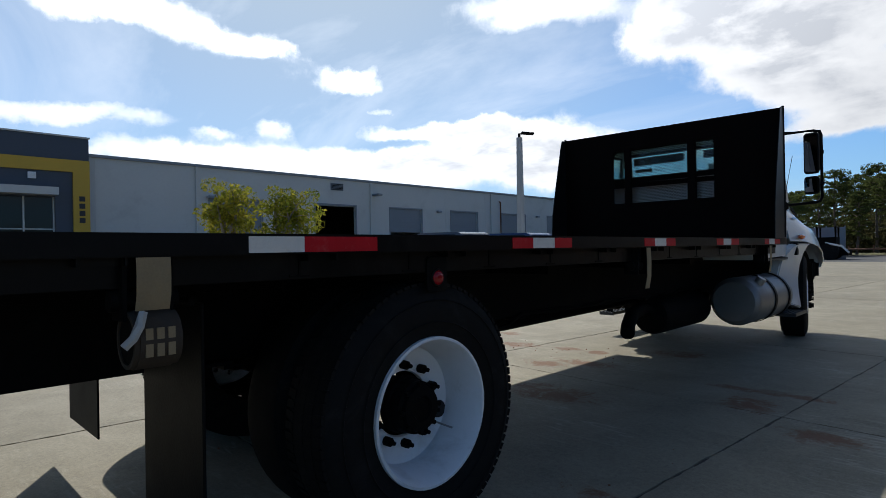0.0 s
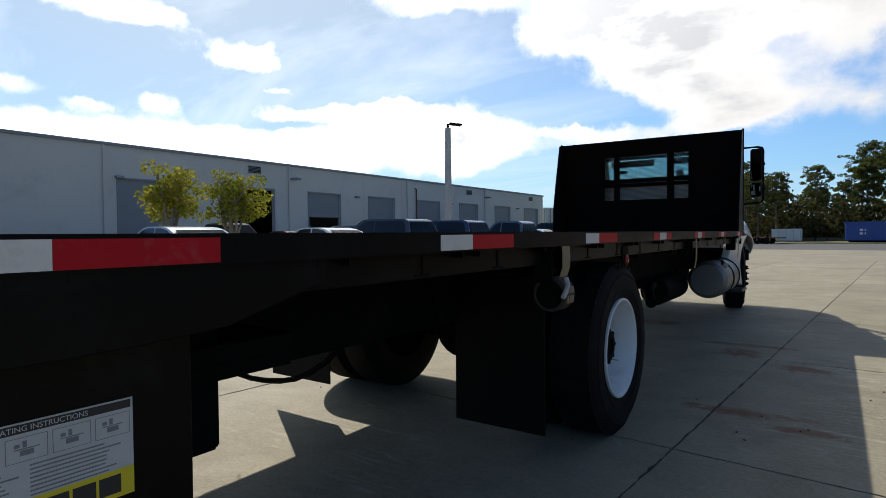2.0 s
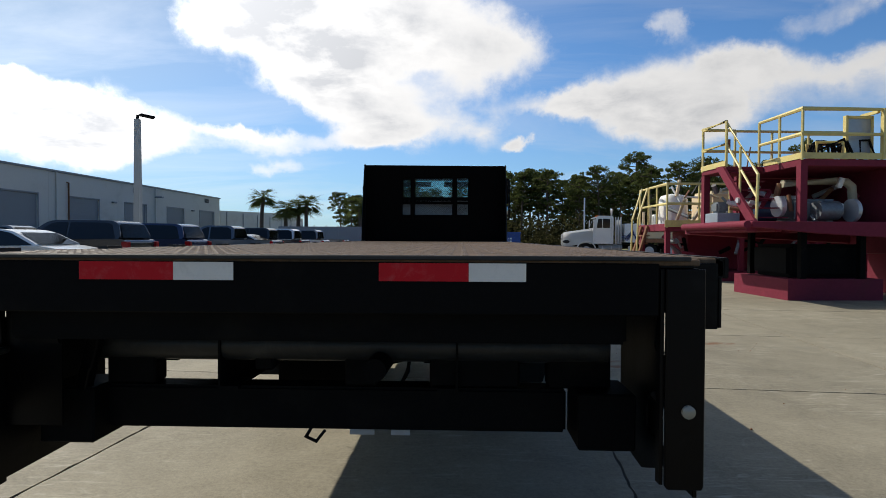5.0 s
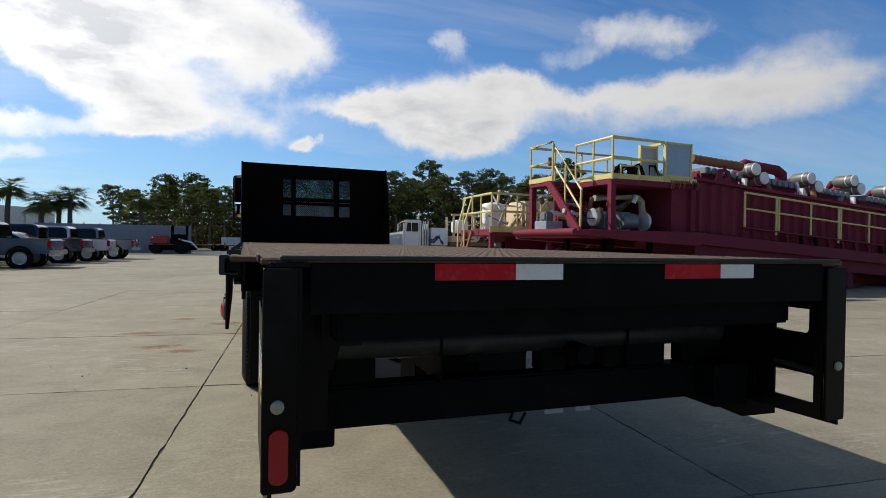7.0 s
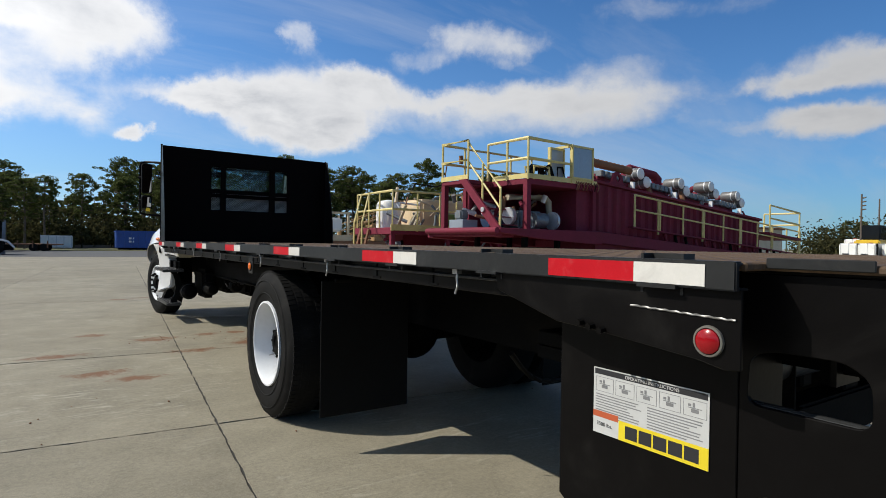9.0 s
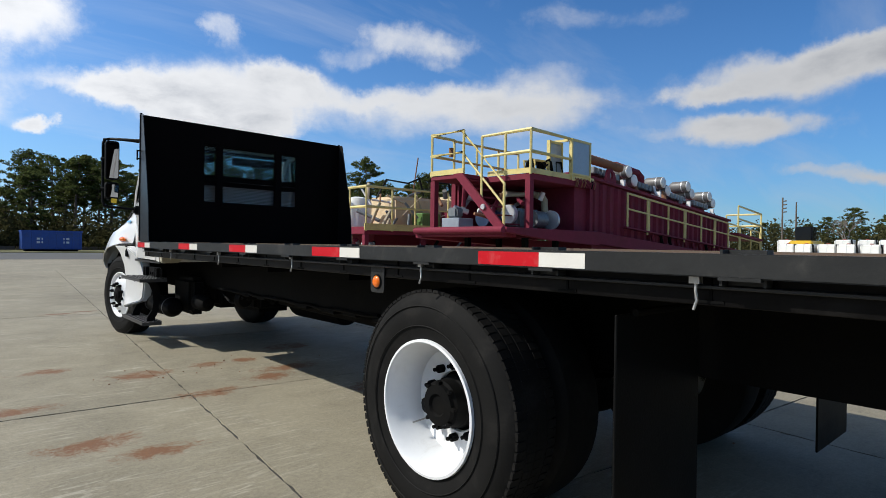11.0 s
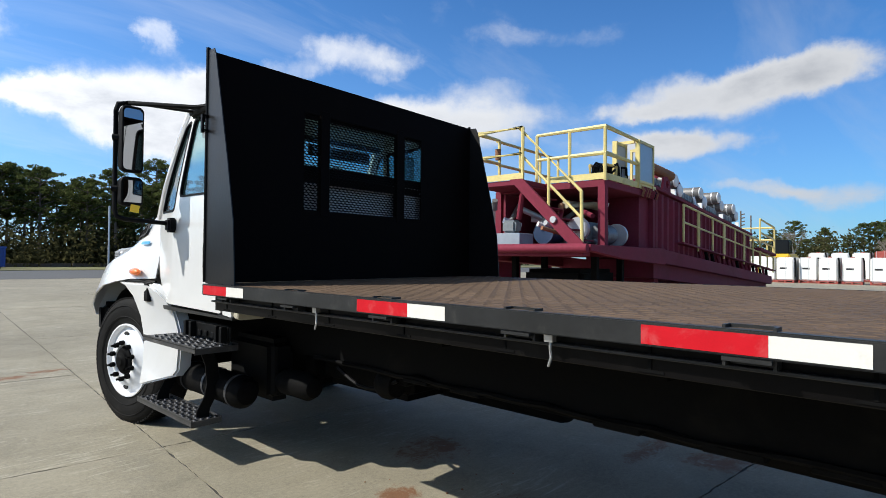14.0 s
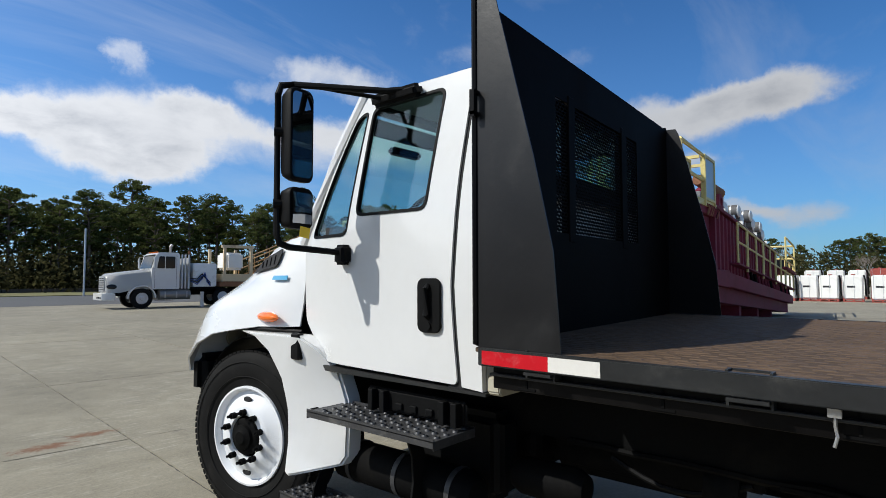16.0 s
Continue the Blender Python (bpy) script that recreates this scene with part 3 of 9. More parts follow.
def lathe(bm, profile, centre, axis="x", seg=32, closed=False, cap=True):
    """Spin (radius, along) pairs round the axis through centre."""
    c = Vector(centre)
    rings = []
    for r, a in profile:
        ring = []
        for k in range(seg):
            t = 2 * math.pi * k / seg
            u, v = r * math.cos(t), r * math.sin(t)
            ring.append(bm.verts.new(c + (Vector((a, u, v)) if axis == "x" else Vector((u, a, v)) if axis == "y" else Vector((u, v, a)))))
        rings.append(ring)
    pairs = list(zip(rings, rings[1:])) + ([(rings[-1], rings[0])] if closed else [])
    for u, v in pairs:
        for k in range(seg):
            bm.faces.new((u[k], u[(k + 1) % seg], v[(k + 1) % seg], v[k]))
    if not closed and cap:
        if profile[0][0] > 1e-6:
            bm.faces.new(list(reversed(rings[0])))
        if profile[-1][0] > 1e-6:
            bm.faces.new(rings[-1])
    bmesh.ops.remove_doubles(bm, verts=bm.verts, dist=1e-5)
    bmesh.ops.recalc_face_normals(bm, faces=bm.faces)
    return bm


def plate(bm, outer, depth, place, holes=()):
    """A flat sheet with holes, from 2D loops; place(u, v, w) puts it, w runs 0 to depth."""
    tmp = bmesh.new()
    for loop in (outer, *holes):
        vs = [tmp.verts.new((u, v, 0)) for u, v in loop]
        for i in range(len(vs)):
            tmp.edges.new((vs[i], vs[(i + 1) % len(vs)]))
    bmesh.ops.triangle_fill(tmp, use_beauty=True, use_dissolve=False, edges=tmp.edges[:])
    ext = bmesh.ops.extrude_face_region(tmp, geom=tmp.faces[:])
    for v in [g for g in ext["geom"] if isinstance(g, bmesh.types.BMVert)]:
        v.co.z = depth
    bmesh.ops.recalc_face_normals(tmp, faces=tmp.faces)
    made = {v: bm.verts.new(place(v.co.x, v.co.y, v.co.z)) for v in tmp.verts}
    for f in tmp.faces:
        bm.faces.new([made[v] for v in f.verts])
    tmp.free()
    bmesh.ops.recalc_face_normals(bm, faces=bm.faces)
    return bm


def round_rect(u0, u1, v0, v1, r, n=5):
    pts = []
    for cu, cv, a in ((u1 - r, v1 - r, 0), (u0 + r, v1 - r, 90), (u0 + r, v0 + r, 180), (u1 - r, v0 + r, 270)):
        for k in range(n + 1):
            t = radians(a + 90 * k / n)
            pts.append((cu + r * math.cos(t), cv + r * math.sin(t)))
    return pts


def rounded_loop(pts, r, n=4):
    """Round the corners of a 2D loop."""
    out = []
    k = len(pts)
    for i in range(k):
        p, a, b = Vector(pts[i]), Vector(pts[i - 1]), Vector(pts[(i + 1) % k])
        da, db = (a - p), (b - p)
        q = min(r, da.length * 0.45, db.length * 0.45)
        s, e = p + da.normalized() * q, p + db.normalized() * q
        for j in range(n + 1):
            t = j / n
            c = s * (1 - t) ** 2 + p * 2 * t * (1 - t) + e * t ** 2
            out.append((c.x, c.y))
    return out


def soften(bm, width, seg=2, angle=30):
    edges = [e for e in bm.edges if len(e.link_faces) == 2 and e.calc_face_angle(0) > radians(angle)]
    bmesh.ops.bevel(bm, geom=edges, offset=width, segments=seg, affect="EDGES", clamp_overlap=True)
    return bm


def smooth(ob, angle=35):
    for poly in ob.data.polygons:
        poly.use_smooth = True
    ob.data.set_sharp_from_angle(angle=radians(angle))
    return ob


ORIGIN = {}


def thing(name, label, category, at=(0, 0, 0), group="", kind=""):
    ob = new(name)
    ob.location = at
    ORIGIN[ob.name] = Vector(at)
    return tagged(ob, label, category, group, kind)


def part(name, bm, material_, parent, label="", round_=True):
    """One mesh under a thing or under a part; bm is in world places."""
    root = parent
    while root is not None and root.parent is not None:
        root = root.parent
    if root is not None:
        bmesh.ops.translate(bm, verts=bm.verts, vec=-ORIGIN.get(root.name, Vector()))
    me = bpy.data.meshes.new(name)
    bm.to_mesh(me)
    bm.free()
    me.materials.append(material_)
    ob = new(name, me)
    ob.parent = parent
    if round_:
        smooth(ob)
    if label:
        ob["label"] = label
    return ob


def again(ob, offset, parent=None):
    """Another part on the same mesh, moved by offset."""
    c = ob.copy()
    scene.collection.objects.link(c)
    c.parent = parent or ob.parent
    c.location = ob.location + Vector(offset)
    return c


def B():
    return bmesh.new()


def words(name, text, size, material_, parent, place, extrude=0.0006):
    """Lettering in the built-in font, laid by the matrix place."""
    cu = bpy.data.curves.new(name, "FONT")
    cu.body, cu.size, cu.extrude = text, size, extrude
    tmp = bpy.data.objects.new(name, cu)
    me = bpy.data.meshes.new_from_object(tmp)
    bpy.data.objects.remove(tmp)
    me.transform(place)
    me.name = name
    root = parent
    while root.parent is not None:
        root = root.parent
    me.transform(Matrix.Translation(-ORIGIN.get(root.name, Vector())))
    me.materials.clear()
    me.materials.append(material_)
    ob = new(name, me)
    ob.parent = parent
    return ob


# ---- ground ----
def build_ground():
    bm = B()
    # the sheet is finer near the truck so that it shades evenly
    bmesh.ops.create_grid(bm, x_segments=40, y_segments=40, size=1500)
    for v in bm.verts:
        v.co.z = -0.010
    me = bpy.data.meshes.new("ground")
    bm.to_mesh(me)
    bm.free()
    me.materials.append(M_GROUND)
    ob = new("ground", me)
    tagged(ob, "pale weathered concrete yard reaching the horizon", "ground", kind="structure")
    return ob


ground = build_ground()


def asphalt_road():
    bm = B()
    bx(bm, -200, 400, 44, 66, -0.2, -0.004, pose(0, 0, 0, 0, 0, -4.7))
    me = bpy.data.meshes.new("road")
    bm.to_mesh(me)
    bm.free()
    me.materials.append(M_ASPHALT)
    tagged(new("road", me), "dark asphalt drive beyond the concrete yard", "road", kind="structure")
    bm = B()
    bx(bm, -200, 400, 66, 130, -0.2, 0.05, pose(0, 0, 0, 0, 0, -4.7))
    me = bpy.data.meshes.new("verge")
    bm.to_mesh(me)
    bm.free()
    me.materials.append(M_GRASS)
    tagged(new("verge", me), "dry grass verge at the foot of the pine wood", "verge", kind="structure")


asphalt_road()


# ---- the flatbed truck ----
truck = thing("flatbed_truck", "white conventional-cab flatbed truck with black steel bed and liftgate", "truck", (0, 4.5, 0))
DECK_Z = 1.184
Y_HEAD = 8.085


def skew(bm):
    """The tail of the bed is slightly out of square."""
    for v in bm.verts:
        if v.co.y < 0.2:
            v.co.y += 0.004 * (v.co.x + 1.1)
    return bm


def sag(bm):
    """The bed sits a touch lower at the tail than at the headboard."""
    for v in bm.verts:
        v.co.z -= 0.009 * max(0.0, 1.0 - v.co.y / 8.0)
    return bm


def build_bed():
    edge = [(-1.11, 0.036), (1.09, 0.036), (1.09, 0.17), (1.192, 0.17), (1.192, Y_HEAD + 0.155), (-1.192, Y_HEAD + 0.02), (-1.192, 0.262), (-1.11, 0.262)]
    bm = plate(B(), edge, DECK_Z - 1.166, lambda u, v, w: (u, v, 1.166 + w))
    deck = part("deck", soften(sag(skew(bm)), 0.004, 1), M_DECK, truck, "worn brown tread-plate deck")
    # rear edge strip
    part("deck_edge", soften(skew(bx(B(), -1.06, 1.06, 0.020, 0.035, 1.170, 1.183)), 0.003, 1), M_RAIL, truck)
    # raised tread lugs in rows along the deck
    rnd = random.Random(3)
    verts, faces = [], []
    for i in range(44):
        x = -1.18 + i * 0.0545
        for j in range(100):
            y = 0.16 + j * 0.079 + (0.039 if i % 2 else 0.0)
            if x < -1.09 and y < 0.3 or x > 1.13 and y < 0.25:
                continue
            h = DECK_Z + 0.0019 * rnd.uniform(0.6, 1.2)
            n = len(verts)
            for (a, b, z) in ((-0.013, -0.031, DECK_Z - 0.001), (0.013, -0.031, DECK_Z - 0.001), (0.013, 0.031, DECK_Z - 0.001), (-0.013, 0.031, DECK_Z - 0.001), (-0.007, -0.024, h), (0.007, -0.024, h), (0.007, 0.024, h), (-0.007, 0.024, h)):
                verts.append((x + a, y + b - 4.5, z - 0.009 * (1.0 - y / 8.0)))
            faces += [(n + 4, n + 5, n + 6, n + 7), (n, n + 1, n + 5, n + 4), (n + 1, n + 2, n + 6, n + 5), (n + 2, n + 3, n + 7, n + 6), (n + 3, n, n + 4, n + 7)]
    me = bpy.data.meshes.new("tread_pattern")
    me.from_pydata([v for v in verts], [], faces)
    me.materials.append(M_LUG)
    lugs = new("tread_pattern", me)
    lugs.parent = deck
    tagged(lugs, "worn raised tread lugs on the deck", kind="stuff")
    # cross members under the deck
    first = None
    for k in range(17):
        y = 0.55 + k * 0.46
        if first is None:
            bm = B()
            bx(bm, -1.16, 1.16, y - 0.004, y + 0.004, 1.055, 1.145)
            bx(bm, -1.16, 1.16, y - 0.035, y + 0.035, 1.047, 1.054)
            first = part("cross_member", bm, M_CHASSIS, truck, round_=False)
            y0 = y
        else:
            again(first, (0, y - y0, 0))
    for s in (-1, 1):
        # rub rail: channel with lips
        chan = [(1.165, 1.125), (1.222, 1.125), (1.222, 1.186), (1.193, 1.186), (1.193, 1.176), (1.206, 1.176), (1.206, 1.131), (1.165, 1.131)]
        end = 0.268 if s < 0 else 0.166
        bm = plate(B(), chan, (8.07 if s < 0 else 8.21) - end, lambda u, v, w: (s * u, end + w, v))
        # same paint both sides; the right rail's shade is put into a blacker colour
        rail = part("rub_rail", soften(sag(bm), 0.003, 2), M_RAIL if s < 0 else M_BLACK, truck, "scuffed dark grey steel rub rail" if s < 0 else "steel rub rail, coloured black for its shaded side")
        # side rail set back below it
        bm = B()
        part("side_rail", soften(bx(bm, s * 1.145, s * 1.157, 0.30, 8.05, 1.040, 1.168), 0.002, 1), M_BLACK, truck)
        if s < 0:
            part("rail_lip", soften(bx(B(), s * 1.158, s * 1.180, 0.30, 8.05, 1.086, 1.096), 0.002, 1), M_RAIL, truck)
        # stake pockets between deck and rub rail
        pocket = None
        for k in range(13):
            y = 0.45 + k * 0.615
            if pocket is None:
                bm = B()
                for a, b, c, d in ((1.168, 1.2035, -0.055, -0.048), (1.168, 1.2035, 0.048, 0.055), (1.160, 1.168, -0.055, 0.055)):
                    bx(bm, s * a, s * b, y + c, y + d, 1.098, 1.190 if s < 0 else 1.172)
                if s < 0:
                    bx(bm, s * 1.204, s * 1.226, y - 0.05, y + 0.05, 1.112, 1.121)
                # right pockets take the blacker colour too, as painted shade
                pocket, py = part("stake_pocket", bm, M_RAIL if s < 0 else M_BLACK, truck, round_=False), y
            else:
                again(pocket, (0, y - py, 0))
        # tie-down hooks
        hook = None
        for y in (7.035, 5.885, 4.735, 3.565, 2.415, 1.265) if s < 0 else ():
            if hook is None:
                bm = tube(B(), [(s * 1.19, y, 1.125), (s * 1.193, y, 1.08), (s * 1.194, y - 0.004, 1.055), (s * 1.197, y + 0.003, 1.03)], 0.0042, 6)
                bx(bm, s * 1.183, s * 1.203, y - 0.014, y + 0.014, 1.10, 1.124)
                hook, hy = part("tie_hook", bm, M_STEEL, truck, "rusty steel tie-down hook"), y
            else:
                again(hook, (0, y - hy, 0))
        # reflective strips
        if s < 0:
            strips = [(b, "rw") for b in (0.511, 1.666, 2.918, 4.163, 5.327, 6.443, 7.789)]
        else:
            strips = [(b, "wr") for b in (0.469, 1.653, 2.83)]
        for b, kind in strips:
            red = (b, b + (0.262 if b > 7 else 0.279))
            white = (b - (0.205 if s > 0 and b < 1 else 0.178), b - 0.0005)
            part("red_tape", sag(bx(B(), s * 1.2225, s * 1.2238, *red, 1.131, 1.178)), M_RED_TAPE, rail, "red reflective tape", False)
            part("white_tape", sag(bx(B(), s * 1.2225, s * 1.2238, *white, 1.131, 1.178)), M_WHITE_TAPE, rail, "white reflective tape", False)
        if s > 0:
            for a, w0, w1, b in ((3.85, 4.0, 4.17, 4.32), (5.11, 5.25, 5.41, 5.55), (6.29, 6.43, 6.6, 6.78), (7.47, 7.6, 7.77, 7.95)):
                part("red_tape", sag(bx(B(), 1.2225, 1.2238, a, w0 - 0.0005, 1.131, 1.178)), M_RED_TAPE, rail, "red reflective tape", False)
                part("white_tape", sag(bx(B(), 1.2225, 1.2238, w0, w1, 1.131, 1.178)), M_WHITE_TAPE, rail, "white reflective tape", False)
                part("red_tape", sag(bx(B(), 1.2225, 1.2238, w1 + 0.0005, b, 1.131, 1.178)), M_RED_TAPE, rail, "red reflective tape", False)
        # marker lamps under the rail
        y = 3.922 if s < 0 else 3.45
        # right bracket coloured blacker to stand for the shaded side
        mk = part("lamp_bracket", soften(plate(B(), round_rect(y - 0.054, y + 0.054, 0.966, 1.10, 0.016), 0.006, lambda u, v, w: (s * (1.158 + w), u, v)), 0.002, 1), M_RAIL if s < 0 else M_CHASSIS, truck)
        lens = lathe(B(), [(0.028, 0), (0.028, s * 0.007), (0.022, s * 0.013), (0.010, s * 0.016), (0.0, s * 0.0165)], (s * 1.164, y, 1.018), "x", 20)
        part("lamp_seat", lathe(B(), [(0.0285, 0), (0.036, 0), (0.034, s * 0.005), (0.0290, s * 0.006)], (s * 1.1645, y, 1.018), "x", 24, True), M_PLASTIC, mk)
        part("marker_lens", lens, M_AMBER if s < 0 else M_RED_LENS, mk, "amber side marker lens" if s < 0 else "red side marker lens")


build_bed()


def build_headboard():
    win = [(-0.555, 1.64), (0.555, 1.64), (0.555, 2.262), (-0.555, 2.262)]
    outer = [(-1.19, DECK_Z + 0.002), (1.19, DECK_Z + 0.002), (1.19, 2.474), (-1.19, 2.474)]
    bm = plate(B(), outer, 0.006, lambda u, v, w: (u, Y_HEAD + w, v), [win])
    hb = part("headboard", bm, M_HEAD, truck, "black steel headboard with a mesh window", False)
    # angle frame along the top and the window
    bm = B()
    bx(bm, -1.19, 1.19, Y_HEAD + 0.0065, Y_HEAD + 0.02, 2.455, 2.478)
    bx(bm, -1.19, -1.15, Y_HEAD + 0.0065, Y_HEAD + 0.02, DECK_Z + 0.004, 2.454)
    bx(bm, 1.15, 1.19, Y_HEAD + 0.0065, Y_HEAD + 0.02, DECK_Z + 0.004, 2.454)
    part("headboard_frame", soften(bm, 0.003, 1), M_HEAD, hb)
    first = None
    for x0, x1 in ((-0.425, -0.35), (0.285, 0.37)):
        part("window_bar", soften(bx(B(), x0, x1, Y_HEAD - 0.004, Y_HEAD + 0.04, 1.60, 2.30), 0.004, 1), M_HEAD, hb)
    part("window_rail", bx(B(), -0.555, 0.555, Y_HEAD + 0.010, Y_HEAD + 0.03, 1.82, 1.87), M_HEAD, hb)
    # expanded metal screen: flattened diamond strands
    verts, faces = [], []
    dx, dz, r = 0.034, 0.0165, 0.0036
    nx, nz = int(1.13 / dx), int(0.64 / dz)
    for i in range(nx):
        for j in range(nz):
            x, z = -0.565 + i * dx, 1.632 + j * dz
            ends = ((x, z, x + dx / 2, z + dz / 2), (x + dx / 2, z + dz / 2, x + dx, z)) if j % 2 == 0 else ((x, z + dz / 2, x + dx / 2, z), (x + dx / 2, z, x + dx, z + dz / 2))
            for xa, za, xb, zb in ends:
                n = len(verts)
                for x_, z_ in ((xa, za), (xb, zb)):
                    verts += [(x_, Y_HEAD + 0.008 - r - 4.5 * 0, z_ - r), (x_, Y_HEAD + 0.008 + 0.003, z_ - r), (x_, Y_HEAD + 0.008 + 0.003, z_ + r), (x_, Y_HEAD + 0.008 - r, z_ + r)]
                for k in range(4):
                    faces.append((n + k, n + (k + 1) % 4, n + 4 + (k + 1) % 4, n + 4 + k))
    me = bpy.data.meshes.new("mesh_screen")
    me.from_pydata([(x, y - 4.5, z) for x, y, z in verts], [], faces)
    me.materials.append(M_HEAD)
    scr = new("mesh_screen", me)
    scr.parent = hb
    scr["label"] = "black expanded-metal window screen"
    for s in (-1, 1):
        wing = [(Y_HEAD, DECK_Z + 0.003), (7.755, DECK_Z + 0.003), (7.78, 1.52), (7.85, 1.84), (8.0, 2.43), (8.02, 2.47), (Y_HEAD, 2.474)]
        bm = plate(B(), wing, 0.006, lambda u, v, w: (s * (1.192 + w), u, v))
        part("wing_plate", bm, M_WING, hb, "glossy black tapered wing plate", False)
        part("wing_edge", tube(B(), [(s * 1.195, Y_HEAD + 0.012, DECK_Z + 0.01), (s * 1.195, Y_HEAD + 0.012, 2.49)], 0.013, 8), M_BLACK, hb)
    bx_ = B()
    for z in (2.02, 2.1):
        bx(bx_, -1.235, -1.199, Y_HEAD - 0.01, Y_HEAD + 0.01, z, z + 0.012)
    bx(bx_, -1.235, -1.222, Y_HEAD - 0.01, Y_HEAD + 0.01, 2.012, 2.10)
    part("chain_bracket", bx_, M_BLACK, hb)
    # the headboard stands a little out of square, its right end further forward
    for ob in [hb] + list(hb.children):
        for v in ob.data.vertices:
            v.co.y += 0.06 * (v.co.x + 1.19)


build_headboard()


def build_liftgate():
    for s in (-1, 1):
        dy = 0.0 if s < 0 else -0.10
        low_z = 0.95 if s < 0 else 0.968
        tri = [(0.265 + dy, 1.119), (1.05, 1.119), (1.03, 1.063), (0.776, 0.995), (0.61, 0.985), (0.36 + dy * 0.6, low_z + 0.012), (0.30 + dy, low_z), (0.265 + dy, low_z + 0.004)]
        bm = plate(B(), tri, 0.01, lambda u, v, w: (s * (1.192 + w), u, v))
        br = part("bracket_plate", soften(bm, 0.002, 1), M_BLACK, truck, "black steel liftgate bracket plate", False)
        bolts = None
        for k in range(3 if s < 0 else 0):
            b = cyl(B(), (s * 1.202, 0.685 + dy - 0.035 * k, 1.005 - 0.006 * k), (s * 1.220, 0.685 + dy - 0.035 * k, 1.003 - 0.006 * k), 0.009, 6)
            part("bolt", b, M_BLACK, br, round_=False)
        # weld bead
        pts = [(s * 1.204, 0.276 + dy + 0.0095 * k, 1.056 + 0.0012 * math.sin(k * 2.3) + 0.0003 * k) for k in range(28)]
        if s > 0:
            part("tape_scrap", tube(B(), [(1.206, 0.205 + 0.013 * math.cos(a), 1.112 + 0.015 * math.sin(a)) for a in [0.6 + 0.45 * k for k in range(10)]], 0.0022, 5), M_TAIL, br, "curled scrap of white tape")
        if s < 0:
            part("weld_bead", tube(B(), pts, 0.0026, 6), M_ALU, br)
        lens = lathe(B(), [(0.027, 0), (0.0265, s * 0.008), (0.018, s * 0.014), (0.0, s * 0.016)], (s * 1.2025, 0.333 + dy, 1.006), "x", 24)
        lamp = part("side_lamp", lens, M_RED_LENS, truck, "round red side lamp in a rubber ring")
        # dusty ring on the left; on the right its shade is painted as black
        part("lamp_ring", lathe(B(), [(0.0275, 0), (0.034, 0), (0.033, s * 0.006), (0.0285, s * 0.007)], (s * 1.2025, 0.333 + dy, 1.006), "x", 24, True), M_RING if s < 0 else M_PLASTIC, lamp)
        # lower side plate with the instruction label
        low = [(q + (dy if q > 0.5 else 0.0), z) for q, z in ((0.33, 0.96), (0.865, 0.98), (0.865, 0.462), (0.82, 0.435), (0.60, 0.425), (0.33, 0.42 if s < 0 else 0.49))]
        bm = plate(B(), low, 0.01, lambda u, v, w: (s * (1.08 + w), u, v))
        part("side_plate", soften(bm, 0.002, 1), M_BLACK, truck, "black steel liftgate side plate", False)
        # post plate with two rounded openings
        yp = 0.015 if s < 0 else 0.045
        post = [(yp, 1.150), (0.329, 1.150), (0.329, 0.41), (0.20 + yp / 2, 0.405), (yp, 0.50)]
        if s > 0:
            post = [(yp, 1.150), (0.329, 1.150), (0.44, 0.98), (0.46, 0.70), (0.455, 0.545), (0.42, 0.515), (yp, 0.525)]
        holes = [rounded_loop([(yp + 0.062, 0.862), (0.312, 0.862), (0.305, 0.97), (0.255, 0.985), (yp + 0.11, 0.985), (yp + 0.065, 0.955)], 0.03), round_rect(yp + 0.06, 0.30, 0.50, 0.67, 0.04)] if s < 0 else [round_rect(0.17, 0.36, 0.87, 1.0, 0.02), round_rect(0.13, 0.43, 0.585, 0.70, 0.03)]
        bm = plate(B(), post, 0.012, lambda u, v, w: (s * (1.075 + w), u, v), holes)
        part("post_plate", soften(bm, 0.002, 1), M_BLACK, truck, "black post plate with rounded openings", False)
        bm = tube(B(), [(s * 1.062, yp + 0.06, 0.855), (s * 1.062, 0.318, 0.855)] if s < 0 else [(s * 1.06, yp + 0.06, 0.725), (s * 1.06, 0.31, 0.735)], 0.012, 10)
        part("gate_pin", bm, M_RAIL, truck)
        # rear face of the post
        xo, xi = (1.104, 1.012) if s < 0 else (1.10, 0.995)
        face = [(s * xo, 1.150), (s * xi, 1.150), (s * xi, 0.56), (s * (xi + 0.01), 0.55), (s * (xo - 0.005), 0.55), (s * xo, 0.56)]
        bm = plate(B(), face, 0.012, lambda u, v, w: (u, yp - 0.013 + w, v))
        pf = part("rear_post", soften(bm, 0.003, 1), M_BLACK, truck, "black rear post with red and clear lamps", False)
        if s < 0:
            part("post_web", bx(B(), -1.074, -0.885, 0.33, 0.34, 0.60, 1.148), M_BLACK, truck, round_=False)
        part("post_flange", bx(B(), s * (xi - 0.011), s * (xi - 0.001), yp, yp + (0.06 if s < 0 else 0.03), 0.56, 1.148), M_BLACK, truck, round_=False)
        oval = round_rect(s * 1.06 - 0.025, s * 1.06 + 0.025, 0.578, 0.724, 0.023)
        if s < 0:
            part("tail_lamp", soften(plate(B(), oval, 0.012, lambda u, v, w: (u, yp - 0.026 + w, v)), 0.004, 2), M_RED_LENS, pf, "oval red tail lamp")
        part("reverse_lamp", lathe(B(), [(0.019, 0), (0.018, -0.006), (0.010, -0.010), (0.0, -0.011)], (s * (1.064 if s < 0 else 1.056), yp - 0.0135, 0.782 if s < 0 else 0.764), "y", 20), M_CLEAR, pf, "small round clear lamp")
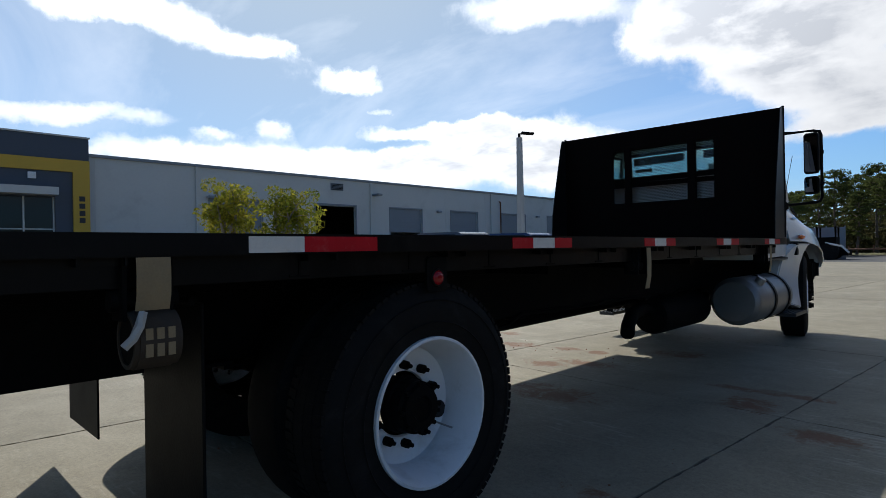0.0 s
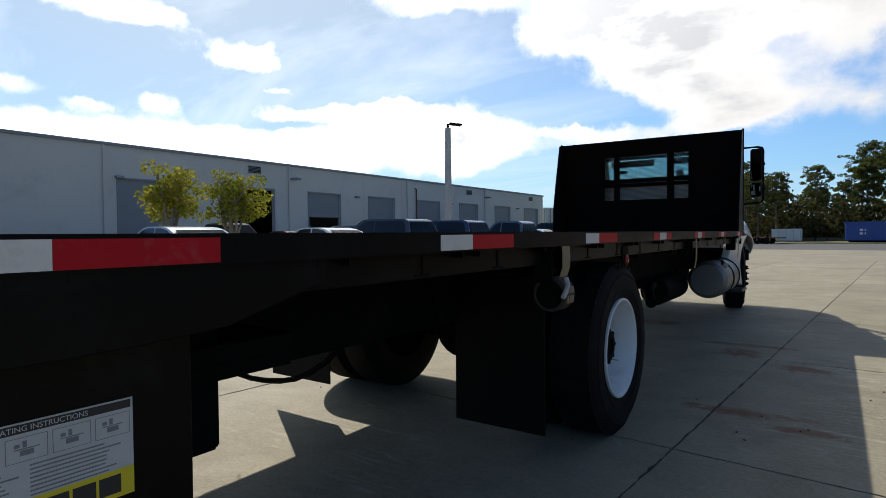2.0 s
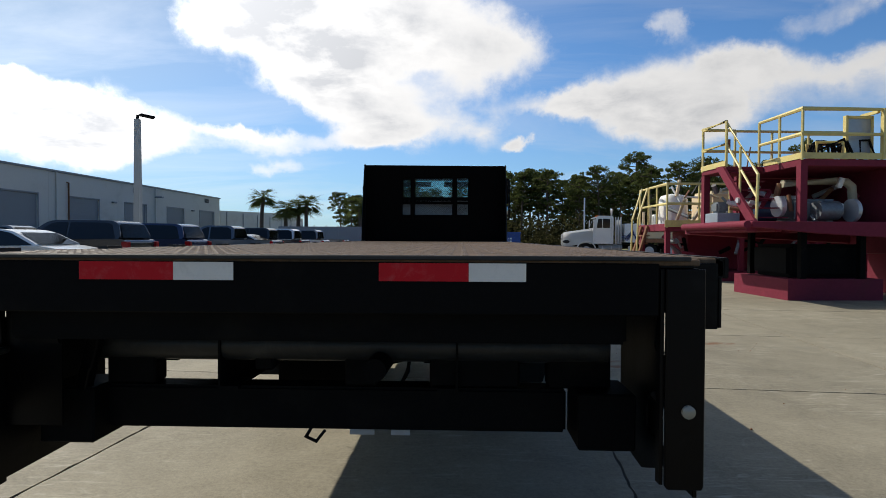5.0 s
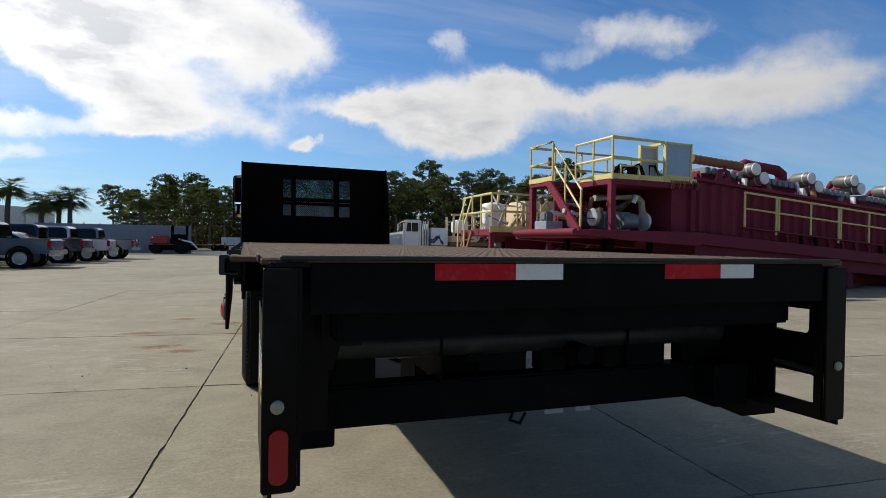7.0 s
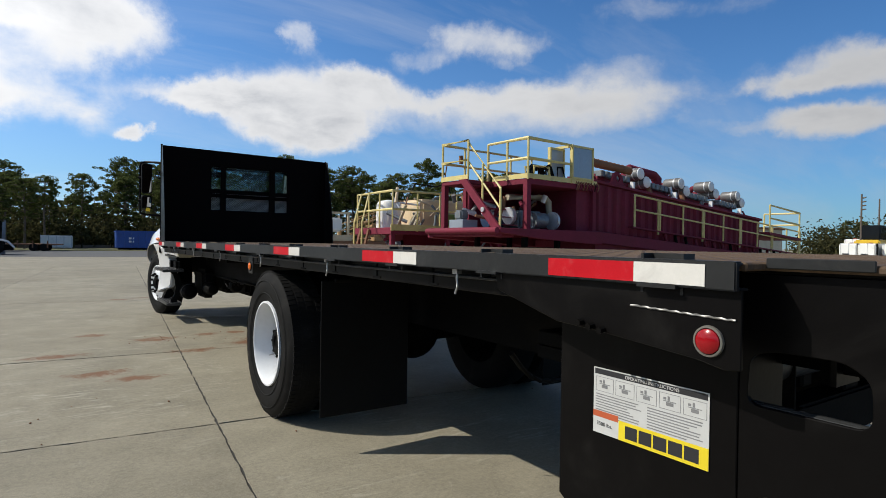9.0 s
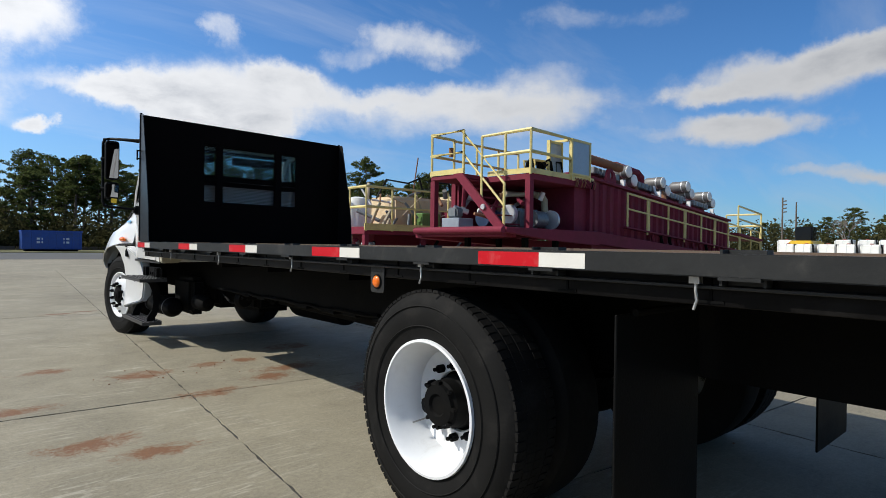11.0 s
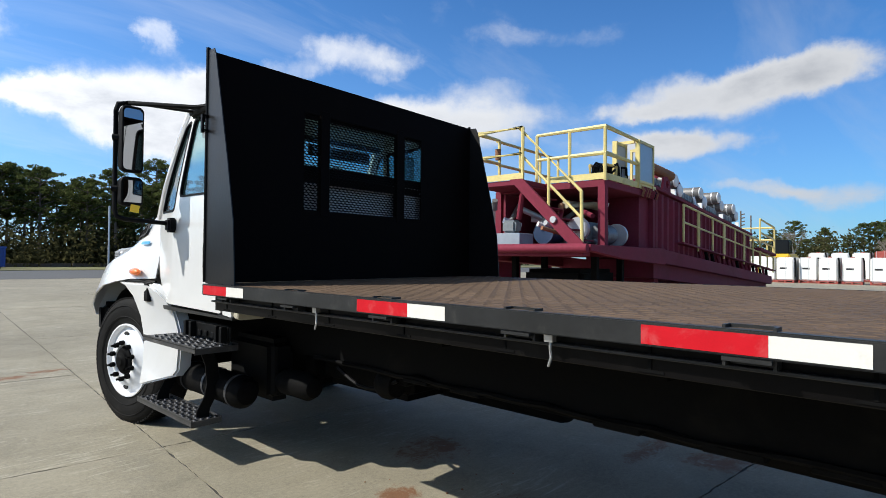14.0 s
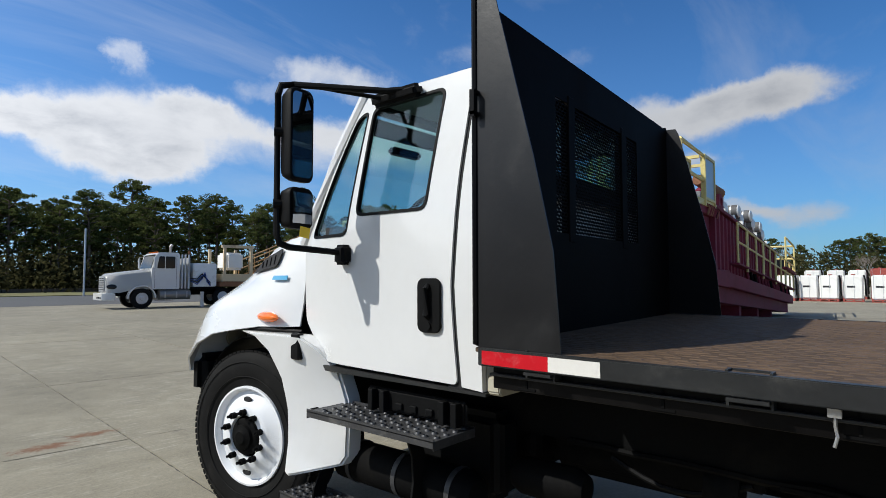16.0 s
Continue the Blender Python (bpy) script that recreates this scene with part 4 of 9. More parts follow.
        zb = 0.95 if s < 0 else 0.872
        if s > 0:
            part("corner_box", soften(bx(B(), 1.101, 1.191, 0.165, 0.30, 0.968, 1.160), 0.002, 1), M_BLACK, truck)
        else:
            part("corner_box", soften(bx(B(), -1.0875, -1.075, yp, 0.329, 1.1505, 1.165), 0.002, 1), M_BLACK, truck)
            part("deck_edge", soften(bx(B(), -1.116, -1.1105, 0.068, 0.262, 1.162, 1.185), 0.002, 1), M_RAIL, truck)
        part("corner_plate", soften(bx(B(), s * 0.981, s * 1.0745, yp + 0.002, yp + 0.02, 1.151, 1.165), 0.002, 1), M_BLACK, truck)
        if s > 0:
            continue
        # lift arm
        arm = [(s * 0.825, 0.45, 0.97), (s * 0.875, 0.45, 0.77), (s * 0.93, 0.46, 0.56)]
        bm = B()
        for a, b in zip(arm, arm[1:]):
            a, b = Vector(a), Vector(b)
            m = Matrix.Translation((a + b) / 2) @ (b - a).to_track_quat("Z", "Y").to_matrix().to_4x4()
            bx(bm, -0.02, 0.02, -0.022, 0.022, -(b - a).length / 2 - 0.01, (b - a).length / 2 + 0.01, m)
        part("lift_arm", soften(bm, 0.004, 1), M_BLACK, truck)
        part("gusset", plate(B(), [(s * 0.924, 1.05), (s * 0.86, 1.05), (s * 0.80, 0.90), (s * 0.924, 0.90)], 0.012, lambda u, v, w: (u, 0.20 + w, v)), M_BLACK, truck, round_=False)

    # rear sill with tape, folded platform and beams
    part("rear_sill", soften(skew(bx(B(), -0.98, 0.98, 0.033, 0.052, 1.02, 1.165)), 0.004, 1), M_CHASSIS, truck)
    for b, red, white in ((-0.354, 0.265, 0.168), (0.463, 0.246, 0.156)):
        part("red_tape", skew(bx(B(), b - red, b - 0.0005, 0.030, 0.0325, 1.112, 1.162)), M_RED_TAPE, truck, "red reflective tape", False)
        part("white_tape", skew(bx(B(), b, b + white, 0.030, 0.0325, 1.112, 1.162)), M_WHITE_TAPE, truck, "white reflective tape", False)
    bm = B()
    bx(bm, -0.90, 0.92, 0.13, 0.60, 0.925, 1.10)
    part("main_beam", soften(bm, 0.01, 2), M_CHASSIS, truck)
    part("torsion_tube", cyl(B(), (-0.90, 0.565, 0.835), (0.97, 0.565, 0.835), 0.058, 20), M_RAIL, truck)
    bm = B()
    bx(bm, -0.86, 0.82, 0.52, 0.63, 0.535, 0.69)
    part("bumper_beam", soften(bm, 0.01, 2), M_CHASSIS, truck)
    for x0, x1, z0 in ((-0.86, -0.68, 0.69), (-0.31, -0.24, 0.745), (0.02, 0.14, 0.69), (0.33, 0.655, 0.69), (0.757, 0.98, 0.69)):
        part("platform_hinge", soften(bx(B(), x0, x1, 0.53, 0.62, z0 + 0.001, 0.924), 0.008, 1), M_CHASSIS, truck)
    for s in (-1, 1):
        part("end_block", soften(bx(B(), s * 0.845, s * 1.04, 0.43, 0.64, 0.505, 0.70), 0.006, 1), M_CHASSIS, truck)
    part("motor_box", soften(bx(B(), 0.34, 0.67, 0.66, 1.11, 0.535, 0.915), 0.012, 2), M_CHASSIS, truck)
    part("pump_box", soften(bx(B(), -0.38, -0.05, 1.0, 1.3, 0.46, 0.74), 0.02, 2), M_CHASSIS, truck)
    platform = part("folded_platform", soften(bx(B(), -0.72, 0.72, 0.66, 1.35, 0.80, 0.86), 0.006, 1), M_CHASSIS, truck, "folded black liftgate platform")
    for k in range(5):
        part("platform_rib", bx(B(), -0.72 + k * 0.34, -0.66 + k * 0.34, 0.66, 1.35, 0.75, 0.798), M_CHASSIS, platform, round_=False)
    part("hydraulic_ram", cyl(B(), (0.15, 0.4, 0.78), (0.2, 1.6, 0.80), 0.04, 14), M_CHASSIS, truck)
    bm = tube(B(), [(0.25, 0.66, 0.80), (0.24, 0.66, 0.72), (0.21, 0.67, 0.66), (0.18, 0.68, 0.62), (0.15, 0.75, 0.60)], 0.009, 6)
    part("hydraulic_hose", bm, M_PLASTIC, truck)
    bm = tube(B(), [(-0.10, 0.54, 0.54), (-0.12, 0.53, 0.505), (-0.08, 0.52, 0.492), (-0.05, 0.53, 0.53)], 0.006, 6)
    part("loose_cable", bm, M_PLASTIC, truck)
    bm = B()
    part("light_bar", bx(bm, 0.04, 0.13, 0.53, 0.534, 0.515, 0.534), M_TAN, truck, round_=False)
    part("light_bar", bx(B(), 0.19, 0.26, 0.53, 0.534, 0.515, 0.534), M_TAN, truck, round_=False)
    for s in (-1, 1):
        build_label(s)


def build_label(s):
    """Instruction label on the liftgate side plate; the maker's name is left as plain blocks."""
    x0 = 1.0915
    y_a, y_b = (0.735, 0.302)            # forward and rear ends
    # u runs with the reading direction
    if s < 0:
        to = lambda u, v, w: (s * (x0 + w), y_a - u, v)
    else:
        to = lambda u, v, w: (s * (x0 + w), y_b + u, v)
    W, z0, z1 = (0.342, 0.684, 0.866) if s < 0 else (0.342, 0.692, 0.872)

    def rect(u0, u1, v0, v1, w0, w1, mat, name, lab=""):
        return part(name, plate(B(), [(u0, v0), (u1, v0), (u1, v1), (u0, v1)], w1 - w0, lambda u, v, w: to(u, v, w0 + w)), mat, sheet, lab, False)

    sheet = part("instruction_label", plate(B(), [(0, z0), (W, z0), (W, z1), (0, z1)], 0.0012, to), M_PAPER, truck, "worn white instruction label with yellow corner", False)
    rect(0.004, W - 0.004, z1 - 0.018, z1 - 0.003, 0.0014, 0.0017, M_INK, "title_bar")
    if s < 0:
        rot = Matrix(((0, 0, -1, -(x0 + 0.0019)), (-1, 0, 0, y_a - 0.105), (0, 1, 0, z1 - 0.0147), (0, 0, 0, 1)))
    else:
        rot = Matrix(((0, 0, 1, x0 + 0.0019), (1, 0, 0, y_b + 0.105), (0, 1, 0, z1 - 0.0147), (0, 0, 0, 1)))
    words("title_words", "OPERATING INSTRUCTIONS", 0.0125, M_PAPER, sheet, rot, 0.0002)
    for k in range(5):
        u = 0.008 + k * 0.067
        bm = B()
        for a, b, c, d in ((0, 0.06, 0.0395, 0.0405), (0, 0.06, 0, 0.001), (0, 0.001, 0.001, 0.0395), (0.059, 0.06, 0.001, 0.0395),
                           (0.012, 0.048, 0.02, 0.022), (0.02, 0.04, 0.010, 0.019), (0.024, 0.03, 0.023, 0.034), (0.012, 0.02, 0.024, 0.030)):
            plate(bm, [(u + a, z1 - 0.065 + c), (u + b, z1 - 0.065 + c), (u + b, z1 - 0.065 + d), (u + a, z1 - 0.065 + d)], 0.0003, lambda p, q, w: to(p, q, 0.0014 + w))
        part("picture_box", bm, M_TEXT, sheet, round_=False)
    rnd = random.Random(5 + s)
    for k in range(9):
        v = z1 - 0.075 - k * 0.0072
        for u0, u1 in ((0.008, 0.16), (0.175, 0.332)):
            if v < z0 + 0.062 and u0 > 0.07 and k > 7:
                continue
            rect(u0, u1 - rnd.random() * 0.05, v, v + 0.0028, 0.0014, 0.0016, M_TEXT, "text_line")
    rect(0.0, 0.085, z0 + 0.045, z0 + 0.062, 0.0014, 0.0017, M_ORANGE_INK, "warning_bar")
    rect(0.087, W, z0, z0 + 0.052, 0.0014, 0.0018, M_YELLOW, "yellow_field", "yellow maker's field")
    if s < 0:
        rot = Matrix(((0, 0, -1, -(x0 + 0.0019)), (-1, 0, 0, y_a - 0.012), (0, 1, 0, z0 + 0.022), (0, 0, 0, 1)))
    else:
        rot = Matrix(((0, 0, 1, x0 + 0.0019), (1, 0, 0, y_b + 0.012), (0, 1, 0, z0 + 0.022), (0, 0, 0, 1)))
    words("weight_words", "3500 lbs.", 0.015, M_INK, sheet, rot, 0.0002)
    for k in range(5):
        u = 0.108 + k * 0.043
        rect(u, u + 0.038, z0 + 0.009, z0 + 0.043, 0.0019, 0.0022, M_INK, "maker_block")


build_liftgate()


def wheel(y, x_out, side, dual, name):
    """A 22.5 inch wheel; x_out is the outer face of the tyre."""
    s, R, rr, w, zc = side, 0.503, 0.286, 0.262, 0.497
    c = (s * x_out, y, zc)
    prof = [(rr - 0.004, -0.012), (rr + 0.03, -0.004), (rr + 0.065, 0.006), (0.40, 0.010), (0.45, 0.004), (R - 0.022, -0.014), (R - 0.006, -0.028),
            (R - 0.002, -0.05), (R, -0.09), (R, -w + 0.09), (R - 0.002, -w + 0.05), (R - 0.006, -w + 0.028), (R - 0.022, -w + 0.014),
            (0.45, -w - 0.004), (0.40, -w - 0.01), (rr + 0.05, -w), (rr - 0.004, -w + 0.014)]
    tyre = part(name, lathe(B(), [(r, s * a) for r, a in prof], c, "x", 72, True), M_RUBBER, truck, "worn black truck tyre on a white steel rim")
    # tread grooves: proud ribs and shoulder lugs
    bm = B()
    for k in range(84):
        t = 2 * math.pi * k / 84
        for a, b, lean in ((-0.020, -0.066, 0.03), (-w + 0.066, -w + 0.020, -0.03)):
            m = Matrix.Translation(c) @ Matrix.Rotation(t, 4, "X") @ Matrix.Translation((0, 0, R - 0.001)) @ Matrix.Rotation(lean * 3, 4, "Z")
            lo, hi = sorted((s * a, s * b))
            bx(bm, lo, hi, -0.0145, 0.0145, -0.010, 0.0022, m)
        m = Matrix.Translation(c) @ Matrix.Rotation(t + 0.03, 4, "X") @ Matrix.Translation((0, 0, R - 0.001))
        for a, b in ((-0.078, -0.118), (-0.131, -0.171)):
            lo, hi = sorted((s * a, s * b))
            bx(bm, lo, hi, -0.0155, 0.0155, -0.010, 0.0022, m)
    part("tread", bm, M_RUBBER, tyre, round_=False)
    for r in (0.347, 0.432):
        part("sidewall_ring", lathe(B(), [(r, s * 0.0095), (r + 0.003, s * 0.0125), (r + 0.006, s * 0.0095)], c, "x", 72, True), M_RUBBER, tyre)
    # rim with rolled lip
    if dual:
        rim_prof = [(rr + 0.006, -0.010), (rr + 0.005, 0.004), (rr - 0.006, 0.006), (rr - 0.014, -0.004), (rr - 0.022, -0.05), (rr - 0.045, -0.10), (rr - 0.05, -0.17), (0.18, -0.185), (0.135, -0.185), (0.13, -0.20)]
        disc, hubp = -0.185, [(0.118, -0.19), (0.116, -0.155), (0.107, -0.148), (0.105, -0.095), (0.092, -0.088), (0.088, -0.07), (0.05, -0.066), (0.042, -0.078), (0.0, -0.078)]
    else:
        rim_prof = [(rr + 0.006, -0.010), (rr + 0.005, 0.004), (rr - 0.006, 0.006), (rr - 0.016, -0.006), (rr - 0.025, -0.03), (0.235, -0.022), (0.19, 0.012), (0.155, 0.022), (0.125, 0.022), (0.12, 0.0)]
        disc, hubp = 0.022, [(0.108, 0.0), (0.106, 0.022), (0.098, 0.028), (0.075, 0.03), (0.07, 0.045), (0.045, 0.052), (0.035, 0.06), (0.0, 0.061)]
    part("rim", lathe(B(), [(r, s * a) for r, a in rim_prof], c, "x", 56, False, False), M_RIM, tyre, "white-painted steel rim")
    part("hub", lathe(B(), [(r, s * a) for r, a in hubp], c, "x", 28, False, False), M_CHASSIS, tyre, "greasy black hub")
    bm = B()
    for k in range(10):
        t = 2 * math.pi * (k + 0.5) / 10
        rb = 0.16 if dual else 0.1425
        p = Vector((0, rb * math.cos(t), rb * math.sin(t)))
        base = Vector(c) + p + Vector((s * disc, 0, 0))
        bm = cyl(B(), base, base + Vector((s * 0.03, 0, 0)), 0.019, 8)
        cyl(bm, base + Vector((s * 0.03, 0, 0)), base + Vector((s * 0.055, 0, 0)), 0.009, 8)
        part("lug_nut", bm, M_CHASSIS, tyre, round_=False)
    # hand holes: near-black discs and domes painted as the shade inside
    for k in range(2):
        t = (k + 0.25) * math.pi
        if dual:
            p = Vector(c) + Vector((s * (disc + 0.016), 0.203 * math.cos(k * math.pi - 0.3), 0.203 * math.sin(k * math.pi - 0.3)))
            bm = lathe(B(), [(0.0, 0), (0.036, 0), (0.038, s * -0.006)], p, "x", 16)
        else:
            t += 0.785
            p = Vector(c) + Vector((s * 0.0005, 0.213 * math.cos(t), 0.213 * math.sin(t)))
            m = Matrix.Translation(p) @ Matrix.Rotation(t, 4, "X")
            bm = B()
            bmesh.ops.create_uvsphere(bm, u_segments=14, v_segments=8, radius=1, matrix=m @ Matrix.Diagonal((0.006, 0.019, 0.036, 1)))
        part("hand_hole", bm, M_DARKIN, tyre)
    if dual:
        for k in range(8):
            t = 2 * math.pi * k / 8
            p = Vector(c) + Vector((s * -0.088, 0.097 * math.cos(t), 0.097 * math.sin(t)))
            part("hub_bolt", cyl(B(), p, p + Vector((s * 0.018, 0, 0)), 0.010, 6), M_CHASSIS, tyre, round_=False)
        part("inner_tyre", lathe(B(), [(r, s * (a - 0.31)) for r, a in prof], c, "x", 56, True), M_RUBBER, tyre)
        part("valve_stem", tube(B(), [Vector(c) + Vector((s * disc, 0.15, -0.10)), Vector(c) + Vector((s * -0.08, 0.18, -0.12))], 0.004, 6), M_STEEL, tyre)
    return tyre


for side in (-1, 1):
    wheel(3.585 if side < 0 else 3.44, 1.145, side, True, "rear_wheel")
    front = wheel(10.0, 0.985, side, False, "front_wheel")
    # the steering stands a little to the left
    pivot = Vector((side * 0.855, 10.0, 0.497)) - ORIGIN.get(truck.name, Vector())
    front.matrix_basis = Matrix.Translation(pivot) @ Matrix.Rotation(radians(11), 4, "Z") @ Matrix.Translation(-pivot)


def build_chassis():
    for s in (-1, 1):
        bm = B()
        bx(bm, s * 0.425, s * 0.433, 0.5, 10.3, 0.685, 0.97)
        bx(bm, s * 0.36, s * 0.4245, 0.5, 10.3, 0.96, 0.97)
        bx(bm, s * 0.36, s * 0.4245, 0.5, 10.3, 0.685, 0.695)
        part("frame_rail", bm, M_CHASSIS, truck, "black steel frame rail", False)
        part("long_sill", soften(bx(B(), s * 0.36, s * 0.46, 0.4, 8.1, 0.972, 1.046), 0.004, 1), M_CHASSIS, truck)
        for y in (4.6, 5.7, 6.6):
            part("outrigger", bx(B(), s * 0.434, s * 0.92, y - 0.04, y + 0.04, 0.98, 1.045), M_CHASSIS, truck, round_=False)
        # mud flap on its bar
        yf = 2.70 if s < 0 else 2.59
        part("mud_flap", soften(bx(B(), s * 0.53, s * (1.105 if s < 0 else 1.04), yf, yf + 0.01, 0.20, 0.98), 0.003, 1), M_PLASTIC, truck, "black rubber mud flap")
        part("flap_bar", cyl(B(), (s * 0.45, yf - 0.02, 0.985), (s * 1.03, yf - 0.02, 0.985), 0.012, 10), M_CHASSIS, truck)
        # leaf springs
        bm = B()
        for k in range(6):
            L = 0.75 - k * 0.09
            pts = [(s * 0.52, 3.53 + L * (i / 6 - 1) , 0.66 - k * 0.017 - 0.09 * (1 - ((i - 6) / 6) ** 2) + 0.05) for i in range(13)]
            for a, b in zip(pts, pts[1:]):
                bx(bm, s * 0.48, s * 0.56, a[1], b[1], (a[2] + b[2]) / 2 - 0.007, (a[2] + b[2]) / 2 + 0.007)
        part("leaf_spring", bm, M_CHASSIS, truck, round_=False)
    part("rear_axle", cyl(B(), (-0.9, 3.53, 0.497), (0.9, 3.53, 0.497), 0.075, 18), M_CHASSIS, truck)
    bm = B()
    bmesh.ops.create_uvsphere(bm, u_segments=20, v_segments=12, radius=0.21, matrix=Matrix.Translation((0, 3.53, 0.50)))
    part("differential", bm, M_CHASSIS, truck)
    part("front_axle", soften(bx(B(), -0.75, 0.75, 9.95, 10.05, 0.38, 0.48), 0.01, 1), M_CHASSIS, truck)
    part("drive_shaft", cyl(B(), (0, 3.75, 0.53), (0, 7.6, 0.60), 0.055, 16), M_CHASSIS, truck)
    bm = B()
    bx(bm, -0.22, 0.22, 7.5, 8.4, 0.45, 0.85)
    bx(bm, -0.3, 0.3, 8.4, 9.6, 0.42, 0.95)
    part("transmission", soften(bm, 0.06, 3), M_CHASSIS, truck)
    # air tanks and exhaust
    for x, y0, y1, z, r in ((-0.76, 8.44, 9.34, 0.455, 0.105), (-0.54, 8.02, 8.34, 0.52, 0.085)):
        bm = lathe(B(), [(0.0, y0 - 0.04), (r * 0.7, y0 - 0.02), (r, y0 + 0.03), (r, y1 - 0.03), (r * 0.7, y1 + 0.02), (0.0, y1 + 0.04)], (x, 0, z), "y", 24)
        part("air_tank", bm, M_CHASSIS, truck, "black steel air tank")
    part("muffler", lathe(B(), [(0.0, 6.78), (0.12, 6.78), (0.155, 6.80), (0.165, 6.84), (0.165, 7.80), (0.155, 7.84), (0.0, 7.86)], (0.47, 0, 0.505), "y", 28), M_CHASSIS, truck, "sooty black muffler under the frame")
    part("exhaust_pipe", tube(B(), [(0.30, 8.6, 0.55), (0.44, 8.1, 0.52), (0.47, 7.84, 0.505)], 0.05, 12), M_CHASSIS, truck)
    bm = tube(B(), [(0.47, 6.80, 0.55), (0.48, 6.60, 0.585), (0.52, 6.35, 0.565), (0.60, 6.12, 0.50), (0.64, 6.03, 0.455)], 0.055, 12)
    part("tail_pipe", bm, M_CHASSIS, truck, "black turned-down tail pipe")
    # cross members, brackets and lines hanging under the frame
    rnd = random.Random(91)
    for y, z in ((4.35, 0.585), (5.45, 0.60), (6.5, 0.60), (7.42, 0.54)):
        part("frame_cross", soften(bx(B(), -0.36, 0.36, y - 0.06, y + 0.06, z + 0.06, 0.70), 0.01, 1), M_CHASSIS, truck)
        part("shaft_bearing", soften(bx(B(), -0.11, 0.11, y - 0.09, y + 0.09, z, z + 0.17), 0.03, 2), M_CHASSIS, truck)
    for s in (-1, 1):
        pts = [(s * 0.445, 4.3 + 0.16 * k, 0.690 + rnd.uniform(-0.010, 0.012) - 0.012 * math.sin(k * 0.9) ** 2 - (0.06 if k < 4 else 0.0)) for k in range(25)]
        part("air_line", tube(B(), pts, 0.014, 6), M_CHASSIS, truck)
        pts = [(s * 0.40, 4.2 + 0.2 * k, 0.692 + rnd.uniform(-0.02, 0.0)) for k in range(20)]
        part("brake_line", tube(B(), pts, 0.011, 6), M_CHASSIS, truck)
        for y in (4.55, 4.9, 5.3, 5.62, 6.05, 6.85, 7.2):
            h = rnd.uniform(0.02, 0.06)
            part("line_bracket", soften(bx(B(), s * 0.38, s * 0.455, y - 0.05 - h, y + 0.05 + h, 0.688 - 0.7 * h, 0.6845), 0.006, 1), M_CHASSIS, truck)
    part("brake_chamber", lathe(B(), [(0.0, -0.07), (0.07, -0.065), (0.09, -0.02), (0.09, 0.02), (0.07, 0.065), (0.0, 0.07)], (-0.36, 7.5, 0.60), "y", 18), M_CHASSIS, truck)
    part("sagging_line", tube(B(), [(-0.40, 7.95 - 0.07 * k, 0.64 - 0.085 * math.sin(math.pi * k / 8)) for k in range(9)], 0.012, 6), M_PLASTIC, truck)
    # black hose sagging behind the right rear
    bm = tube(B(), [(0.34 - 0.085 * k, 1.95 - 0.02 * k, 0.475 + 0.20 * abs((k - 5) / 5) ** 2.4) for k in range(11)], 0.014, 8)
    part("sagging_hose", bm, M_PLASTIC, truck)
    # battery / step box behind the left steps
    part("battery_box", soften(bx(B(), -0.60, -0.40, 8.42, 9.02, 0.36, 0.78), 0.05, 3), M_PLASTIC, truck, "rounded black battery box")
    for y in (8.52, 8.86, 9.2):
        part("tank_band", lathe(B(), [(0.106, y - 0.014), (0.110, y - 0.014), (0.110, y + 0.014), (0.106, y + 0.014)], (-0.76, 0, 0.455), "y", 32, True), M_STEP, truck)
    # fuel tank on the right
    bm = lathe(B(), [(0.0, 7.80), (0.19, 7.805), (0.225, 7.835), (0.235, 7.87), (0.235, 8.96), (0.20, 9.00), (0.0, 9.005)], (0.85, 0, 0.575), "y", 40)
    tank = part("fuel_tank", bm, M_ALU, truck, "dull aluminium fuel tank")
    for y in (8.32, 8.82):
        part("tank_strap", lathe(B(), [(0.239, y - 0.03), (0.247, y - 0.03), (0.247, y + 0.03), (0.239, y + 0.03)], (0.85, 0, 0.575), "y", 40, True), M_PLASTIC, tank)
    part("tank_cap", cyl(B(), (1.0, 8.05, 0.745), (1.035, 8.05, 0.80), 0.045, 18), M_STEEL, tank)
    # strap winches along the right side
    for y, big in ((2.40, True), (5.15, False), (7.62, False)):
        w = part("strap_winch", bx(B(), 1.10, 1.19, y - 0.06, y - 0.05, 0.96, 1.12), M_CHASSIS, truck, "strap winch with tan webbing", False)
        part("winch_cheek", bx(B(), 1.10, 1.19, y + 0.05, y + 0.06, 0.96, 1.12), M_CHASSIS, w, round_=False)
        part("winch_drum", cyl(B(), (1.145, y - 0.08, 1.01), (1.145, y + 0.08, 1.01), 0.028, 16), M_CHASSIS, w)
        r = 0.072 if big else 0.035
        if big:
            part("strap_roll", lathe(B(), [(r - 0.010, y - 0.050), (r, y - 0.050), (r, y + 0.062), (r - 0.010, y + 0.062)], (1.172, 0, 0.912), "y", 32, True), M_ROLL, w, "rolled brown ratchet strap")
            part("roll_core", lathe(B(), [(0.0, y - 0.046), (r - 0.011, y - 0.046), (r - 0.011, y + 0.058), (0.0, y + 0.058)], (1.172, 0, 0.912), "y", 28), M_CHASSIS, w)
            part("roll_band", lathe(B(), [(r + 0.001, y - 0.038), (r + 0.003, y - 0.038), (r + 0.003, y + 0.050), (r + 0.001, y + 0.050)], (1.172, 0, 0.912), "y", 32, True), M_ROLL, w, "black printed band round the strap roll")
            tail = tube(B(), [(1.242, y - 0.03, 0.985), (1.254, y - 0.042, 0.955), (1.250, y - 0.055, 0.925), (1.246, y - 0.075, 0.905)], 0.011, 6)
